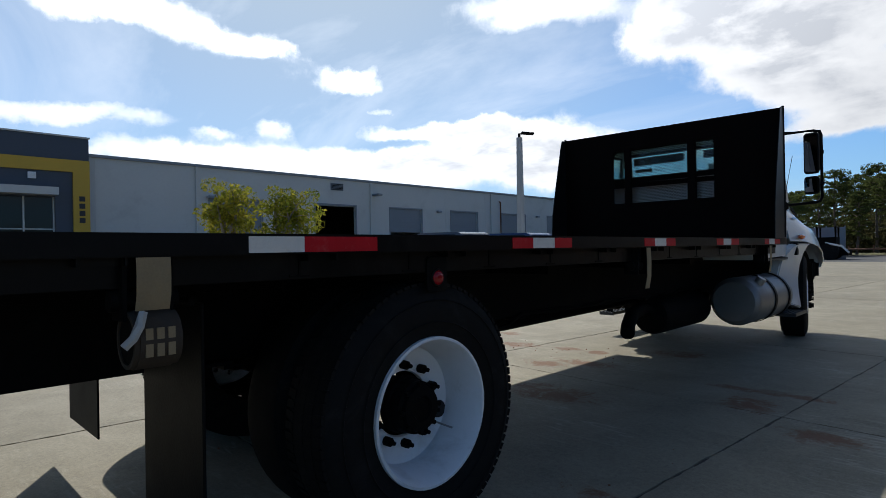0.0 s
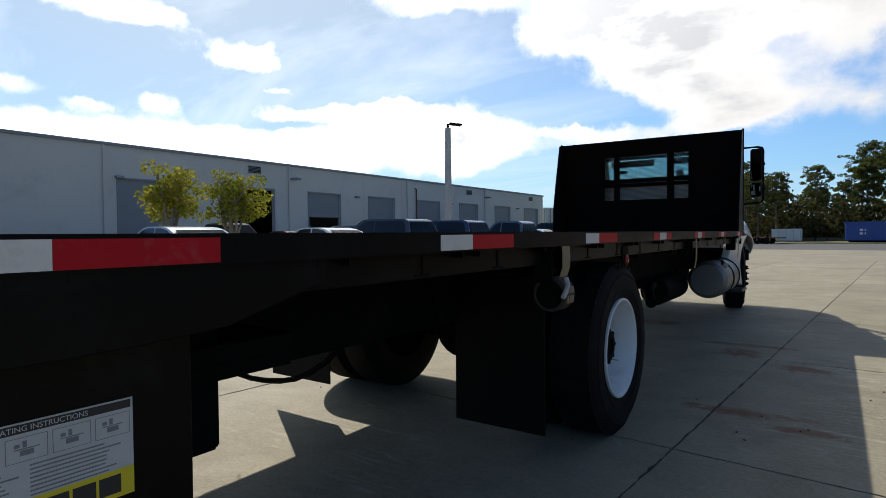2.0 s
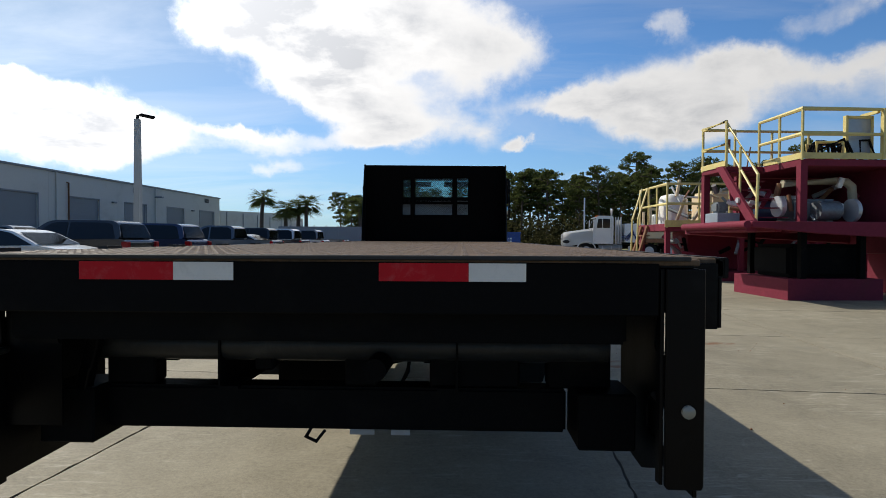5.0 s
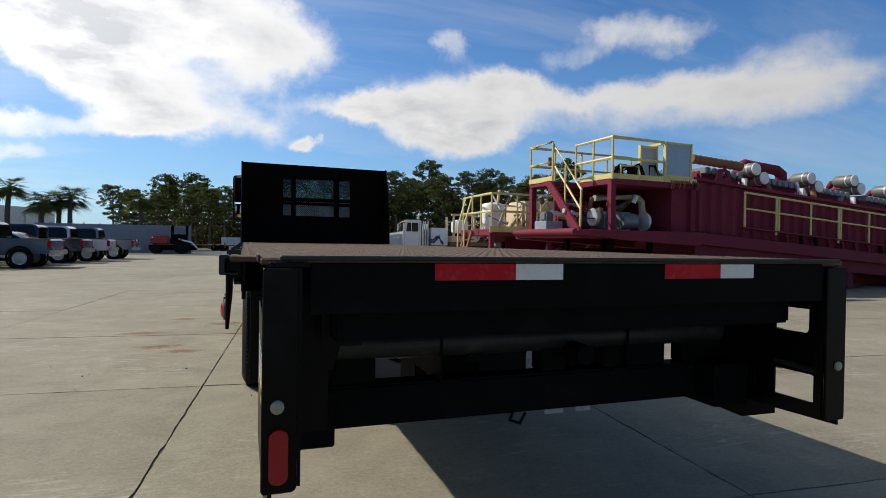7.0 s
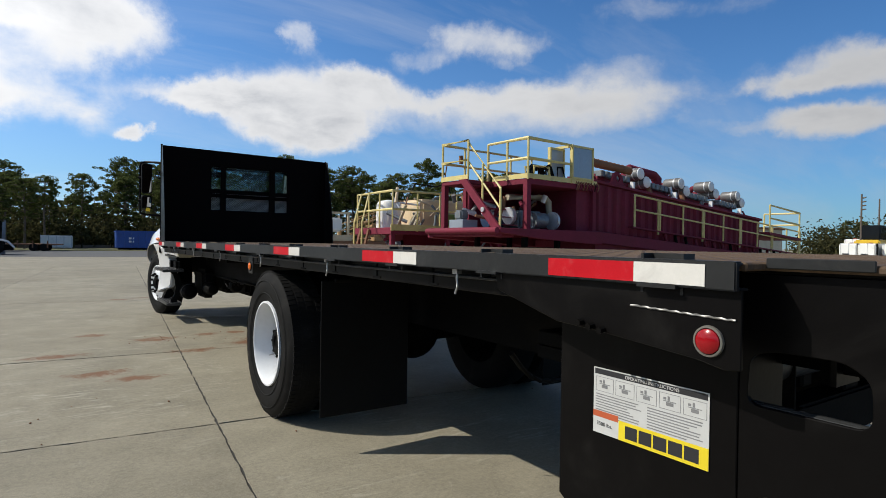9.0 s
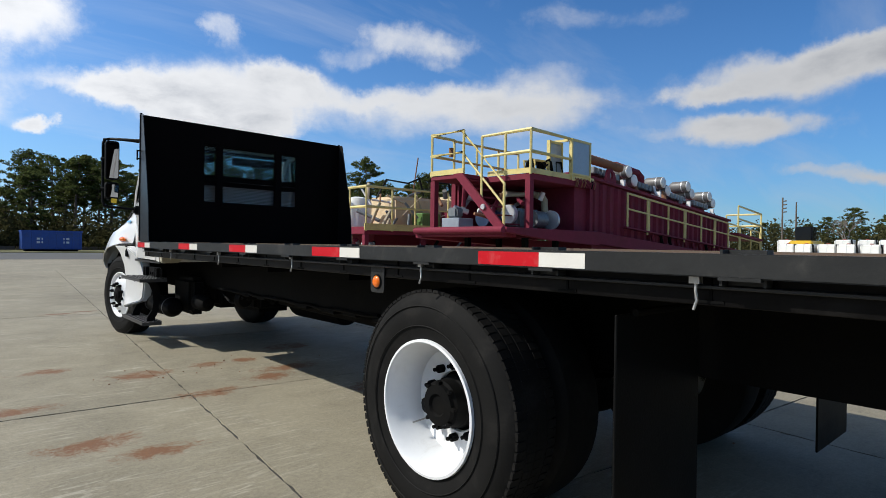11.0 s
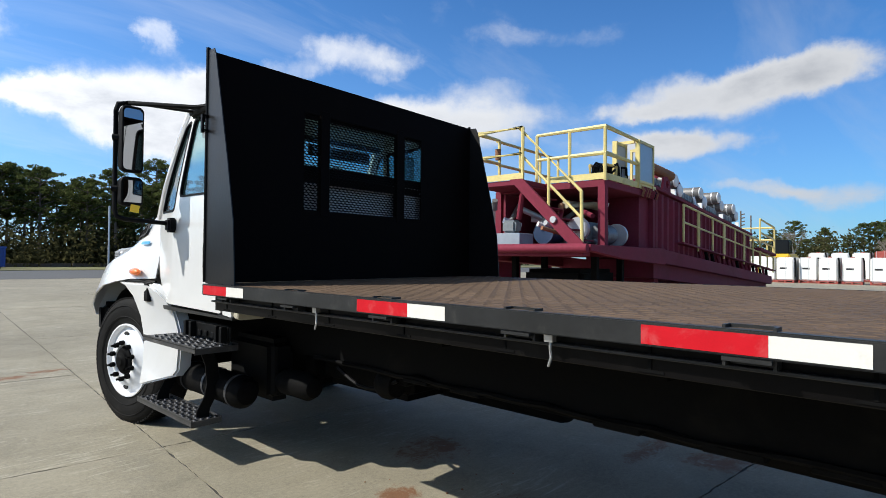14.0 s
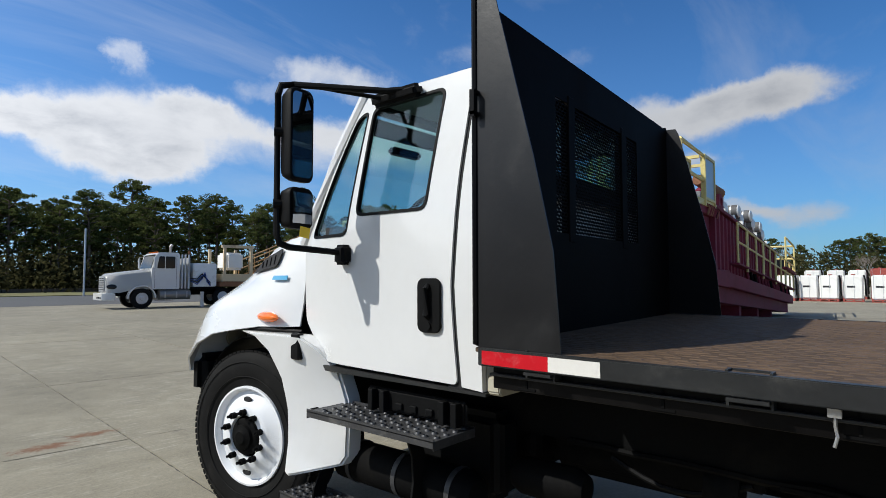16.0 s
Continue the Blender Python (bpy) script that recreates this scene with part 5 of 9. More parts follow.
            part("strap_tail", tail, M_TAIL, w, "pale frayed strap tail")
        L = 0.13 if big else 0.24
        bm = B()
        top = 1.118
        x0, wd = 1.2265, (0.04 if big else 0.026)
        prof = [(0.0, 0.0), (0.003, -L * 0.35), (0.001, -L * 0.7), (-0.012, -L)]
        for (a, za), (b, zb) in zip(prof, prof[1:]):
            vs = [bm.verts.new(p) for p in ((x0 + a, y - wd, top + za), (x0 + a, y + wd, top + za), (x0 + b, y + wd, top + zb), (x0 + b, y - wd, top + zb))]
            bm.faces.new(vs)
        bmesh.ops.remove_doubles(bm, verts=bm.verts, dist=1e-5)
        bmesh.ops.solidify(bm, geom=bm.faces[:], thickness=0.003)
        part("strap_end", bm, M_STRAP, w)
        if big:
            # lettering bars woven in the strap roll
            for k in range(3):
                part("strap_print", bx(B(), 1.2405, 1.2465, y - 0.026 + k * 0.026, y - 0.009 + k * 0.026, 0.875, 0.945), M_STRAP, w, round_=False)


build_chassis()


# ---- cab, hood and steps ----
def cab_x(y, z):
    """Half width of the cab at a place on its side."""
    if z < 1.0:
        w = 0.975 - 0.05 * (1.0 - z)
    elif z < 1.68:
        w = 0.975 + 0.012 * math.sin((z - 1.0) / 0.68 * math.pi)
    else:
        w = 0.975 - 0.085 * ((z - 1.68) / 0.62) ** 1.2
    return w - 0.075 * max(0.0, min(1.0, (y - 9.10) / 0.42)) ** 1.4


def dense(pts, step=0.07):
    out = []
    for i in range(len(pts)):
        a, b = Vector(pts[i]), Vector(pts[(i + 1) % len(pts)])
        n = max(1, int((b - a).length / step))
        out += [tuple(a + (b - a) * (j / n)) for j in range(n)]
    return out


DOOR = [(8.365, 0.985), (8.392, 1.40), (8.37, 1.88), (8.332, 2.36), (9.03, 2.37), (9.115, 2.33), (9.500, 1.665), (9.525, 1.58), (9.49, 1.2), (9.28, 1.0)]
WINDOW = [(8.485, 2.305), (8.975, 2.30), (9.025, 1.740), (8.545, 1.735)]
QUARTER = [(9.005, 2.295), (9.082, 2.268), (9.435, 1.648), (9.085, 1.645)]


def side_sheet(s, loop, holes, out=0.0, thick=0.02):
    return plate(B(), dense(loop), thick, lambda u, v, w: (s * (cab_x(u, v) + out - w), u, v), [dense(h, 0.05) for h in holes])


def build_cab():
    for s in (-1, 1):
        win, quarter = rounded_loop(WINDOW, 0.05), rounded_loop(QUARTER, 0.045)
        door = part("cab_door", side_sheet(s, rounded_loop(DOOR, 0.03), [win, quarter], 0.0, 0.03), M_WHITE, truck, "white cab door with black handle")
        for loop, name in ((win, "door_glass"), (quarter, "quarter_glass")):
            g = part(name, side_sheet(s, loop, [], -0.012, 0.004), M_GLASS, door, "lightly tinted glass")
            g.visible_shadow = False
            # rubber frame round the glass
            ring = [(s * (cab_x(u, v) + 0.003), u, v) for u, v in loop]
            c = Vector((sum(p[1] for p in ring) / len(ring), sum(p[2] for p in ring) / len(ring)))
            inner = [tuple(Vector((u, v)) + (c - Vector((u, v))).normalized() * 0.017) for u, v in loop]
            part(name + "_seal", plate(B(), dense(loop, 0.06), 0.02, lambda u, v, w: (s * (cab_x(u, v) + 0.004 - w), u, v), [dense(inner, 0.06)]), M_PLASTIC, door)
        # handle
        hs = plate(B(), round_rect(8.440, 8.572, 1.195, 1.432, 0.035), 0.012, lambda u, v, w: (s * (cab_x(u, v) + 0.002 + w), u, v))
        hd = part("handle_plate", soften(hs, 0.004, 2), M_PLASTIC, door, "black door handle plate")
        bm = tube(B(), [(s * 0.998, 8.506, 1.40), (s * 1.016, 8.506, 1.385), (s * 1.016, 8.506, 1.275), (s * 0.998, 8.506, 1.262)], 0.013, 8)
        cyl(bm, (s * 0.994, 8.506, 1.225), (s * 1.008, 8.506, 1.225), 0.017, 16)
        part("door_handle", bm, M_PLASTIC, door)
        # crease line shadow gap strip at the sill
        sill = plate(B(), [(8.22, 0.955), (9.25, 0.955), (9.27, 0.982), (8.22, 0.968)], 0.04, lambda u, v, w: (s * (0.974 - w), u, v))
        part("door_sill", sill, M_RAIL, truck, round_=False)
        rear = [(8.235, 0.972), (8.342, 0.98), (8.369, 1.40), (8.345, 1.88), (8.306, 2.36), (8.235, 2.36)]
        part("cab_corner", side_sheet(s, rear, [], 0.0, 0.03), M_WHITE, truck)
        # jamb behind the door gap, coloured near black as the gap's shade
        jamb = [(8.30, 0.97), (8.42, 0.97), (8.42, 2.34), (8.28, 2.34)]
        part("door_jamb", side_sheet(s, jamb, [], -0.010, 0.01), M_DARKIN, truck)
        # windscreen pillar
        pts = []
        for (y, z) in ((9.03, 2.365), (9.19, 2.10), (9.37, 1.80), (9.51, 1.61)):
            pts.append((s * (cab_x(y, z) - 0.02), y + 0.035, z + 0.015))
        part("pillar", tube(B(), pts, 0.038, 10), M_WHITE, truck)
        build_mirror(s)
        build_steps(s)
        # side marker and badge
        bm = B()
        bmesh.ops.create_uvsphere(bm, u_segments=18, v_segments=10, radius=1, matrix=Matrix.Translation((s * 1.010, 9.735, 1.213)) @ Matrix.Rotation(s * 0.12, 4, "Z") @ Matrix.Diagonal((0.036, 0.118, 0.031, 1)))
        part("turn_lamp", bm, M_AMBER, truck, "orange teardrop turn lamp")
    # roof, curved both ways
    bm = B()
    rows = []
    ys = [8.235, 8.30, 8.45, 8.65, 8.90, 9.03, 9.075]
    for y in ys:
        drop = 0.0 if 8.28 < y < 8.95 else (0.03 if y < 8.28 else 0.02 + (y - 8.95) * 0.4)
        ring = []
        for k in range(17):
            a = -1 + 2 * k / 16
            w = cab_x(y, 2.36)
            z = 2.362 + 0.10 * (1 - abs(a) ** 3.0) * (1 - 0.25 * (y < 8.28)) - drop * (1 - abs(a) ** 4)
            ring.append(bm.verts.new((a * w, y, z)))
        rows.append(ring)
    for u, v in zip(rows, rows[1:]):
        for k in range(16):
            bm.faces.new((u[k], u[k + 1], v[k + 1], v[k]))
    bmesh.ops.solidify(bm, geom=bm.faces[:], thickness=0.02)
    bmesh.ops.recalc_face_normals(bm, faces=bm.faces)
    part("roof", bm, M_WHITE, truck, "white cab roof")
    # back wall with window
    outer = dense([(-0.93, 0.97), (0.93, 0.97), (0.96, 1.65), (0.875, 2.35), (0.45, 2.44), (-0.45, 2.44), (-0.875, 2.35), (-0.96, 1.65)], 0.2)
    hole = rounded_loop([(-0.70, 1.88), (0.70, 1.88), (0.66, 2.32), (-0.66, 2.32)], 0.09)
    clear = rounded_loop([(-0.645, 1.945), (0.645, 1.945), (0.61, 2.26), (-0.61, 2.26)], 0.07)
    part("back_wall", plate(B(), outer, 0.03, lambda u, v, w: (u, 8.237 + w, v), [hole]), M_WHITE, truck)
    part("rear_glass_seal", plate(B(), hole, 0.03, lambda u, v, w: (u, 8.228 + w, v), [clear]), M_PLASTIC, truck, "black rubber seal of the rear window")
    g = part("rear_glass", plate(B(), clear, 0.004, lambda u, v, w: (u, 8.250 + w, v)), M_GLASS, truck, "tinted rear cab window", False)
    g.visible_shadow = False
    # windscreen
    bm = B()
    rows = []
    for j in range(6):
        t = j / 5
        ring = []
        for k in range(13):
            a = -1 + 2 * k / 12
            y = 9.08 + 0.46 * t + 0.16 * (1 - a * a) * (0.35 + 0.65 * t)
            z = 2.385 - 0.77 * t + 0.04 * (1 - a * a) * (1 - t)
            ring.append(bm.verts.new((a * (0.86 + 0.02 * t), y, z)))
        rows.append(ring)
    for u, v in zip(rows, rows[1:]):
        for k in range(12):
            bm.faces.new((u[k], u[k + 1], v[k + 1], v[k]))
    g = part("windscreen", bm, M_GLASS, truck, "curved windscreen")
    g.visible_shadow = False
    # floor, firewall and interior
    bm = B()
    bx(bm, -0.93, 0.93, 8.26, 9.35, 0.96, 1.0)
    bx(bm, -0.86, 0.86, 9.36, 9.40, 0.96, 1.58)
    part("cab_floor", bm, M_PLASTIC, truck, round_=False)
    bm = soften(bx(B(), -0.84, 0.84, 9.10, 9.40, 1.42, 1.64), 0.05, 3)
    part("dashboard", bm, M_TAN, truck, "grey dashboard")
    for x in (-0.48, 0.48):
        bm = soften(bx(B(), x - 0.24, x + 0.24, 8.40, 8.85, 1.25, 1.40), 0.05, 3)
        bx(bm, x - 0.2, x + 0.2, 8.45, 8.8, 1.0, 1.25)
        seat = part("seat", bm, M_SEAT, truck, "dark grey cloth cab seat")
        part("seat_back", soften(bx(B(), x - 0.23, x + 0.23, 8.30, 8.42, 1.40, 1.86), 0.045, 3), M_SEAT, seat)
    ring = [(-0.48 + 0.21 * math.cos(k * math.pi / 12), 8.97 - 0.08 * math.sin(k * math.pi / 12), 1.70 + 0.19 * math.sin(k * math.pi / 12)) for k in range(25)]
    bm = tube(B(), ring, 0.014, 8)
    tube(bm, [(-0.48, 8.99, 1.70), (-0.48, 9.2, 1.58)], 0.03, 8)
    tube(bm, [(-0.68, 8.97, 1.70), (-0.28, 8.97, 1.70)], 0.012, 6)
    part("steering_wheel", bm, M_PLASTIC, truck, "black steering wheel")
    part("radio_box", soften(bx(B(), -0.72, -0.50, 9.0, 9.06, 2.10, 2.14), 0.012, 2), M_PLASTIC, truck)
    part("rear_view_tag", bx(B(), 0.24, 0.34, 8.93, 8.932, 2.0, 2.1), M_PAPER, truck, round_=False)
    # dark lining: roof, header over the windscreen, back wall and door trims
    part("headliner", bx(B(), -0.82, 0.82, 8.29, 9.02, 2.345, 2.355), M_TAN, truck, "pale grey headliner", False)
    bm = bx(B(), -0.84, 0.84, 9.02, 9.10, 2.315, 2.345)
    bx(bm, -0.87, 0.87, 8.270, 8.278, 1.0, 1.87)
    for s in (-1, 1):
        bx(bm, s * 0.925, s * 0.940, 8.36, 9.30, 1.0, 1.70)
    part("cab_lining", bm, M_LINER, truck, "dark grey cab lining", False)
    for s in (-1, 1):
        part("visor_flap", soften(bx(B(), s * 0.12, s * 0.78, 9.10, 9.115, 2.20, 2.30), 0.006, 1), M_LINER, truck)
    part("antenna", tube(B(), [(0.93, 9.35, 1.66), (1.0, 9.42, 2.15)], 0.003, 5), M_PLASTIC, truck)


def mirror_shell(c, u0, u1, v0, v1, deep):
    """Rounded mirror housing, full at the glass and drawn in towards its back."""
    bm = B()
    cu, cv = (u0 + u1) / 2, (v0 + v1) / 2
    rings = []
    for y, f in ((-0.034, 0.96), (-0.028, 1.0), (0.0, 0.99), (deep * 0.6, 0.88), (deep * 0.9, 0.70), (deep, 0.45)):
        g = f * (v1 - v0 - (1 - f) * 0.02) / (v1 - v0) if f < 0.9 else f
        rings.append([bm.verts.new(c @ Vector((cu + (u - cu) * f, y, cv + (v - cv) * (g + (1 - g) * 0.35)))) for u, v in round_rect(u0, u1, v0, v1, 0.035)])
    for a, b in zip(rings, rings[1:]):
        for k in range(len(a)):
            bm.faces.new((a[k], a[(k + 1) % len(a)], b[(k + 1) % len(a)], b[k]))
    bm.faces.new(rings[0])
    bm.faces.new(rings[-1])
    bmesh.ops.recalc_face_normals(bm, faces=bm.faces)
    return bm


def build_mirror(s):
    yaw = Matrix.Rotation(radians(-6 * s), 4, "Z")
    c = Matrix.Translation((s * 1.258, 9.11, 0)) @ yaw
    bm = mirror_shell(c, -0.072, 0.072, 1.885, 2.33, 0.062)
    mir = part("mirror_housing", bm, M_PLASTIC, truck, "tall black door mirror")
    bm = plate(B(), round_rect(-0.060, 0.060, 1.905, 2.31, 0.025), 0.002, lambda u, v, w: c @ Vector((u, -0.0345 - w, v)))
    part("mirror_glass", bm, M_MIRROR, mir, "flat mirror glass", False)
    bm = mirror_shell(c, -0.072, 0.072, 1.662, 1.858, 0.070)
    part("convex_housing", bm, M_PLASTIC, mir)
    rows = []
    bm = B()
    for j in range(7):
        ring = []
        for k in range(7):
            u, v = -0.057 + 0.114 * k / 6, 1.688 + 0.145 * j / 6
            bulge = 0.012 * (1 - (u / 0.1) ** 2) * (1 - ((v - 1.775) / 0.12) ** 2)
            ring.append(bm.verts.new(c @ Vector((u, -0.0365 - bulge, v))))
        rows.append(ring)
    for u, v in zip(rows, rows[1:]):
        for k in range(6):
            bm.faces.new((u[k], u[k + 1], v[k + 1], v[k]))
    part("convex_glass", bm, M_MIRROR, mir, "convex mirror glass")
    arm = [(s * 0.905, 8.70, 2.335), (s * 0.97, 8.80, 2.33), (s * 1.27, 9.12, 2.355), (s * 1.322, 9.15, 2.345), (s * 1.336, 9.155, 2.30), (s * 1.336, 9.155, 1.64), (s * 1.32, 9.15, 1.595), (s * 1.28, 9.13, 1.578), (s * 1.0, 9.085, 1.56)]
    part("mirror_arm", tube(B(), arm, 0.0155, 10), M_PLASTIC, mir)
    part("mirror_stay", tube(B(), [(s * 0.93, 8.86, 2.315), (s * 1.10, 8.98, 2.335), (s * 1.20, 9.04, 2.345)], 0.011, 8), M_PLASTIC, mir)
    m = Matrix.Translation((s * 0.915, 8.80, 2.315)) @ Matrix.Rotation(s * 0.25, 4, "Y")
    part("upper_mount", soften(bx(B(), -0.035, 0.035, -0.17, 0.15, -0.03, 0.035, m), 0.02, 3), M_PLASTIC, mir)
    part("lower_mount", soften(bx(B(), s * 0.965, s * 1.03, 9.045, 9.125, 1.50, 1.60), 0.015, 3), M_PLASTIC, mir)
    for z in (1.78, 2.12):
        part("mirror_clamp", cyl(B(), (s * 1.318, 9.14, z), (s * 1.352, 9.16, z), 0.022, 10), M_PLASTIC, mir)
    if s < 0:
        bm = bx(B(), -0.028, 0.028, -0.001, 0.001, -0.05, 0.0, Matrix.Translation((-1.235, 9.07, 1.672)) @ Matrix.Rotation(0.15, 4, "Y"))
        part("paper_tag", bm, M_TAG, mir, "yellow hang tag", False)


def step_tread(x0, x1, y0, y1, z, s, name):
    """Perforated grip tread: folded sheet with raised ringed holes."""
    bm = B()
    bx(bm, s * x0, s * x1, y0, y1, z - 0.004, z)
    bx(bm, s * x0, s * (x0 + 0.004), y0, y1, z - 0.028, z + 0.010)
    bx(bm, s * (x1 - 0.004), s * x1, y0, y1, z - 0.028, z + 0.010)
    bx(bm, s * x0, s * x1, y0, y0 + 0.004, z - 0.035, z + 0.001)
    bx(bm, s * x0, s * x1, y1 - 0.004, y1, z - 0.035, z + 0.001)
    st = part(name, bm, M_STEP, truck, "black steel step with raised grip rings", False)
    bm = B()
    n, k = int((y1 - y0) / 0.052), 4
    for i in range(n):
        for j in range(k):
            x = x0 + (x1 - x0) * (j + 0.6 + 0.25 * (i % 2)) / (k + 0.5)
            y = y0 + 0.03 + i * 0.052
            lathe_ring(bm, (s * x, y, z), 0.016, 0.010, 0.008)
    tagged(part("grip_surface", bm, M_STEP, st), "raised grip rings", kind="stuff")
    return st


def lathe_ring(bm, c, r0, r1, h, seg=10):
    """A small raised ring: outer foot, top rim, and inner edge."""
    c = Vector(c)
    rings = [[bm.verts.new(c + Vector((r * math.cos(2 * math.pi * k / seg), r * math.sin(2 * math.pi * k / seg), z))) for k in range(seg)] for r, z in ((r0, 0), (r1 + 0.002, h), (r1, h), (r1 - 0.001, 0.001))]
    for u, v in zip(rings, rings[1:]):
        for k in range(seg):
            bm.faces.new((u[k], u[(k + 1) % seg], v[(k + 1) % seg], v[k]))


def build_steps(s):
    if s > 0:
        # on this side the tank carries the lower step alone
        step_tread(0.90, 1.10, 9.02, 9.50, 0.36, s, "lower_step")
        return
    step_tread(0.86, 1.13, 8.36, 9.19, 0.785, s, "upper_step")
    step_tread(0.845, 1.045, 8.60, 9.54, 0.288, s, "lower_step")
    for y in (8.67, 9.33):
        outer = [(1.0, 0.752), (0.955, 0.70), (0.925, 0.62), (0.915, 0.50), (0.93, 0.42), (0.975, 0.34), (0.985, 0.262)]
        prof = outer + [(x - 0.085, z) for x, z in reversed(outer)]
        part("step_bracket", soften(plate(B(), prof, 0.014, lambda u, v, w: (s * u, y + w, v)), 0.002, 1), M_PLASTIC, truck, "black curved step hanger", False)
    # finned riser over the upper step
    bm = soften(bx(B(), s * 0.90, s * 0.925, 8.36, 8.98, 0.80, 0.905), 0.01, 2)
    for y in (8.40, 8.47, 8.84, 8.92):
        bx(bm, s * 0.925, s * 0.962, y - 0.016, y + 0.016, 0.80, 0.90)
    for y in (8.56, 8.66, 8.75):
        bx(bm, s * 0.925, s * 0.938, y - 0.02, y + 0.02, 0.82, 0.85)
    part("step_riser", soften(bm, 0.006, 1), M_PLASTIC, truck)
    mount = [(-0.97, 0.975), (-0.95, 0.96), (-0.80, 0.96), (-0.765, 1.0), (-0.25, 1.006), (-0.25, 1.035), (-0.97, 1.035)]
    part("cab_mount", soften(plate(B(), mount, 0.06, lambda u, v, w: (u, 8.155 + w, v)), 0.006, 2), M_CREAM, truck, "cream painted cab mount sill")


def build_hood():
    stations = [
        (9.53, [(0, 1.73), (0.5, 1.725), (0.83, 1.70), (0.888, 1.54), (0.91, 1.30), (0.935, 1.165)]),
        (9.64, [(0, 1.73), (0.5, 1.725), (0.835, 1.70), (0.892, 1.53), (0.955, 1.32), (0.985, 1.16)]),
        (9.80, [(0, 1.72), (0.5, 1.715), (0.83, 1.68), (0.895, 1.51), (0.99, 1.335), (1.03, 1.158)]),
        (10.0, [(0, 1.69), (0.5, 1.68), (0.81, 1.635), (0.885, 1.47), (1.02, 1.33), (1.072, 1.13)]),
        (10.22, [(0, 1.63), (0.5, 1.61), (0.76, 1.52), (0.85, 1.40), (1.025, 1.315), (1.09, 1.095)]),
        (10.42, [(0, 1.55), (0.47, 1.52), (0.72, 1.44), (0.86, 1.36), (1.02, 1.262), (1.09, 1.02)]),
        (10.57, [(0, 1.48), (0.44, 1.45), (0.68, 1.37), (0.83, 1.285), (0.985, 1.17), (1.07, 0.92)]),
        (10.65, [(0, 1.36), (0.41, 1.33), (0.62, 1.25), (0.77, 1.16), (0.92, 1.04), (1.02, 0.82)]),
    ]

    def hood_x(y, z):
        """Half width of the hood at a place on its side."""
        for (ya, a), (yb, b) in zip(stations, stations[1:]):
            if ya <= y <= yb:
                f = (y - ya) / (yb - ya)
                row = [(p[0] * (1 - f) + q[0] * f, p[1] * (1 - f) + q[1] * f) for p, q in zip(a, b)]
                for (x0, z0), (x1, z1) in zip(row, row[1:]):
                    if z1 <= z <= z0:
                        return x0 + (x1 - x0) * (z0 - z) / (z0 - z1)
        return 0.9

    bm = B()
    rows = []
    for y, pts in stations:
        half = []
        for i in range(len(pts) - 1):
            for j in range(3):
                t = j / 3
                half.append((pts[i][0] * (1 - t) + pts[i + 1][0] * t, pts[i][1] * (1 - t) + pts[i + 1][1] * t))
        half.append(pts[-1])
        full = [(-x, z) for x, z in reversed(half[1:])] + half
        rows.append([bm.verts.new((x, y, z)) for x, z in full])
    for u, v in zip(rows, rows[1:]):
        for k in range(len(u) - 1):
            bm.faces.new((u[k], u[k + 1], v[k + 1], v[k]))
    bm.faces.new(rows[-1])
    for _ in range(2):
        bmesh.ops.smooth_vert(bm, verts=[v for v in bm.verts if not v.is_boundary], factor=0.35, use_axis_x=True, use_axis_y=True, use_axis_z=True)
    bmesh.ops.solidify(bm, geom=bm.faces[:], thickness=0.012)
    bmesh.ops.recalc_face_normals(bm, faces=bm.faces)
    hood = part("hood", bm, M_WHITE, truck, "white sloping hood with flared fenders")
    for s in (-1, 1):
        # side vent
        vent = dense(rounded_loop([(9.79, 1.618), (9.80, 1.505), (10.17, 1.462), (10.04, 1.545)], 0.03), 0.04)
        part("hood_vent", plate(B(), vent, 0.006, lambda u, v, w: (s * (hood_x(u, v) + 0.010 + w), u, v)), M_DARKIN, hood, "dark side vent in the hood", False)
        for k in range(4):
            part("vent_slat", tube(B(), [(s * (hood_x(9.84 + 0.05 * k, 1.52 - 0.006 * k) + 0.018), 9.84 + 0.05 * k, 1.52 - 0.006 * k), (s * (hood_x(9.86 + 0.05 * k, 1.575 - 0.014 * k) + 0.018), 9.86 + 0.05 * k, 1.575 - 0.014 * k)], 0.005, 5), M_PLASTIC, hood)
        badge = [(9.655, 1.425), (9.785, 1.425), (9.785, 1.45), (9.655, 1.45)]
        part("side_badge", plate(B(), dense(badge, 0.03), 0.003, lambda u, v, w: (s * (hood_x(u, v) + 0.012 + w), u, v)), M_BLUE_INK, hood, "small blue side badge", False)
        # splash panel behind the wheel arch
        panel = [(9.93, 1.13), (9.80, 1.10), (9.68, 1.02), (9.585, 0.88), (9.535, 0.72), (9.51, 0.55), (9.505, 0.40), (9.48, 0.385), (9.17, 0.475), (9.145, 0.52), (9.16, 0.80), (9.20, 0.96), (9.29, 1.06), (9.40, 1.13)]
        xs = lambda u, v: 1.045 + 0.02 * max(0.0, (u - 9.5) / 0.3) - 0.11 * max(0.0, (9.42 - u) / 0.26) ** 1.3 - 0.035 * math.sin(math.pi * max(0.0, min(1.0, (v - 0.42) / 0.72)))
        bm = plate(B(), dense(panel, 0.08), 0.10, lambda u, v, w: (s * (xs(u, v) - w), u, v))
        part("splash_panel", soften(bm, 0.012, 2, 50), M_WHITE, truck, "white fender splash panel")
        part("fender_seal", tube(B(), [(s * 1.02, 9.97, 1.138), (s * 1.015, 9.75, 1.145), (s * 0.98, 9.62, 1.142), (s * 0.94, 9.50, 1.14)], 0.010, 6), M_PLASTIC, truck)
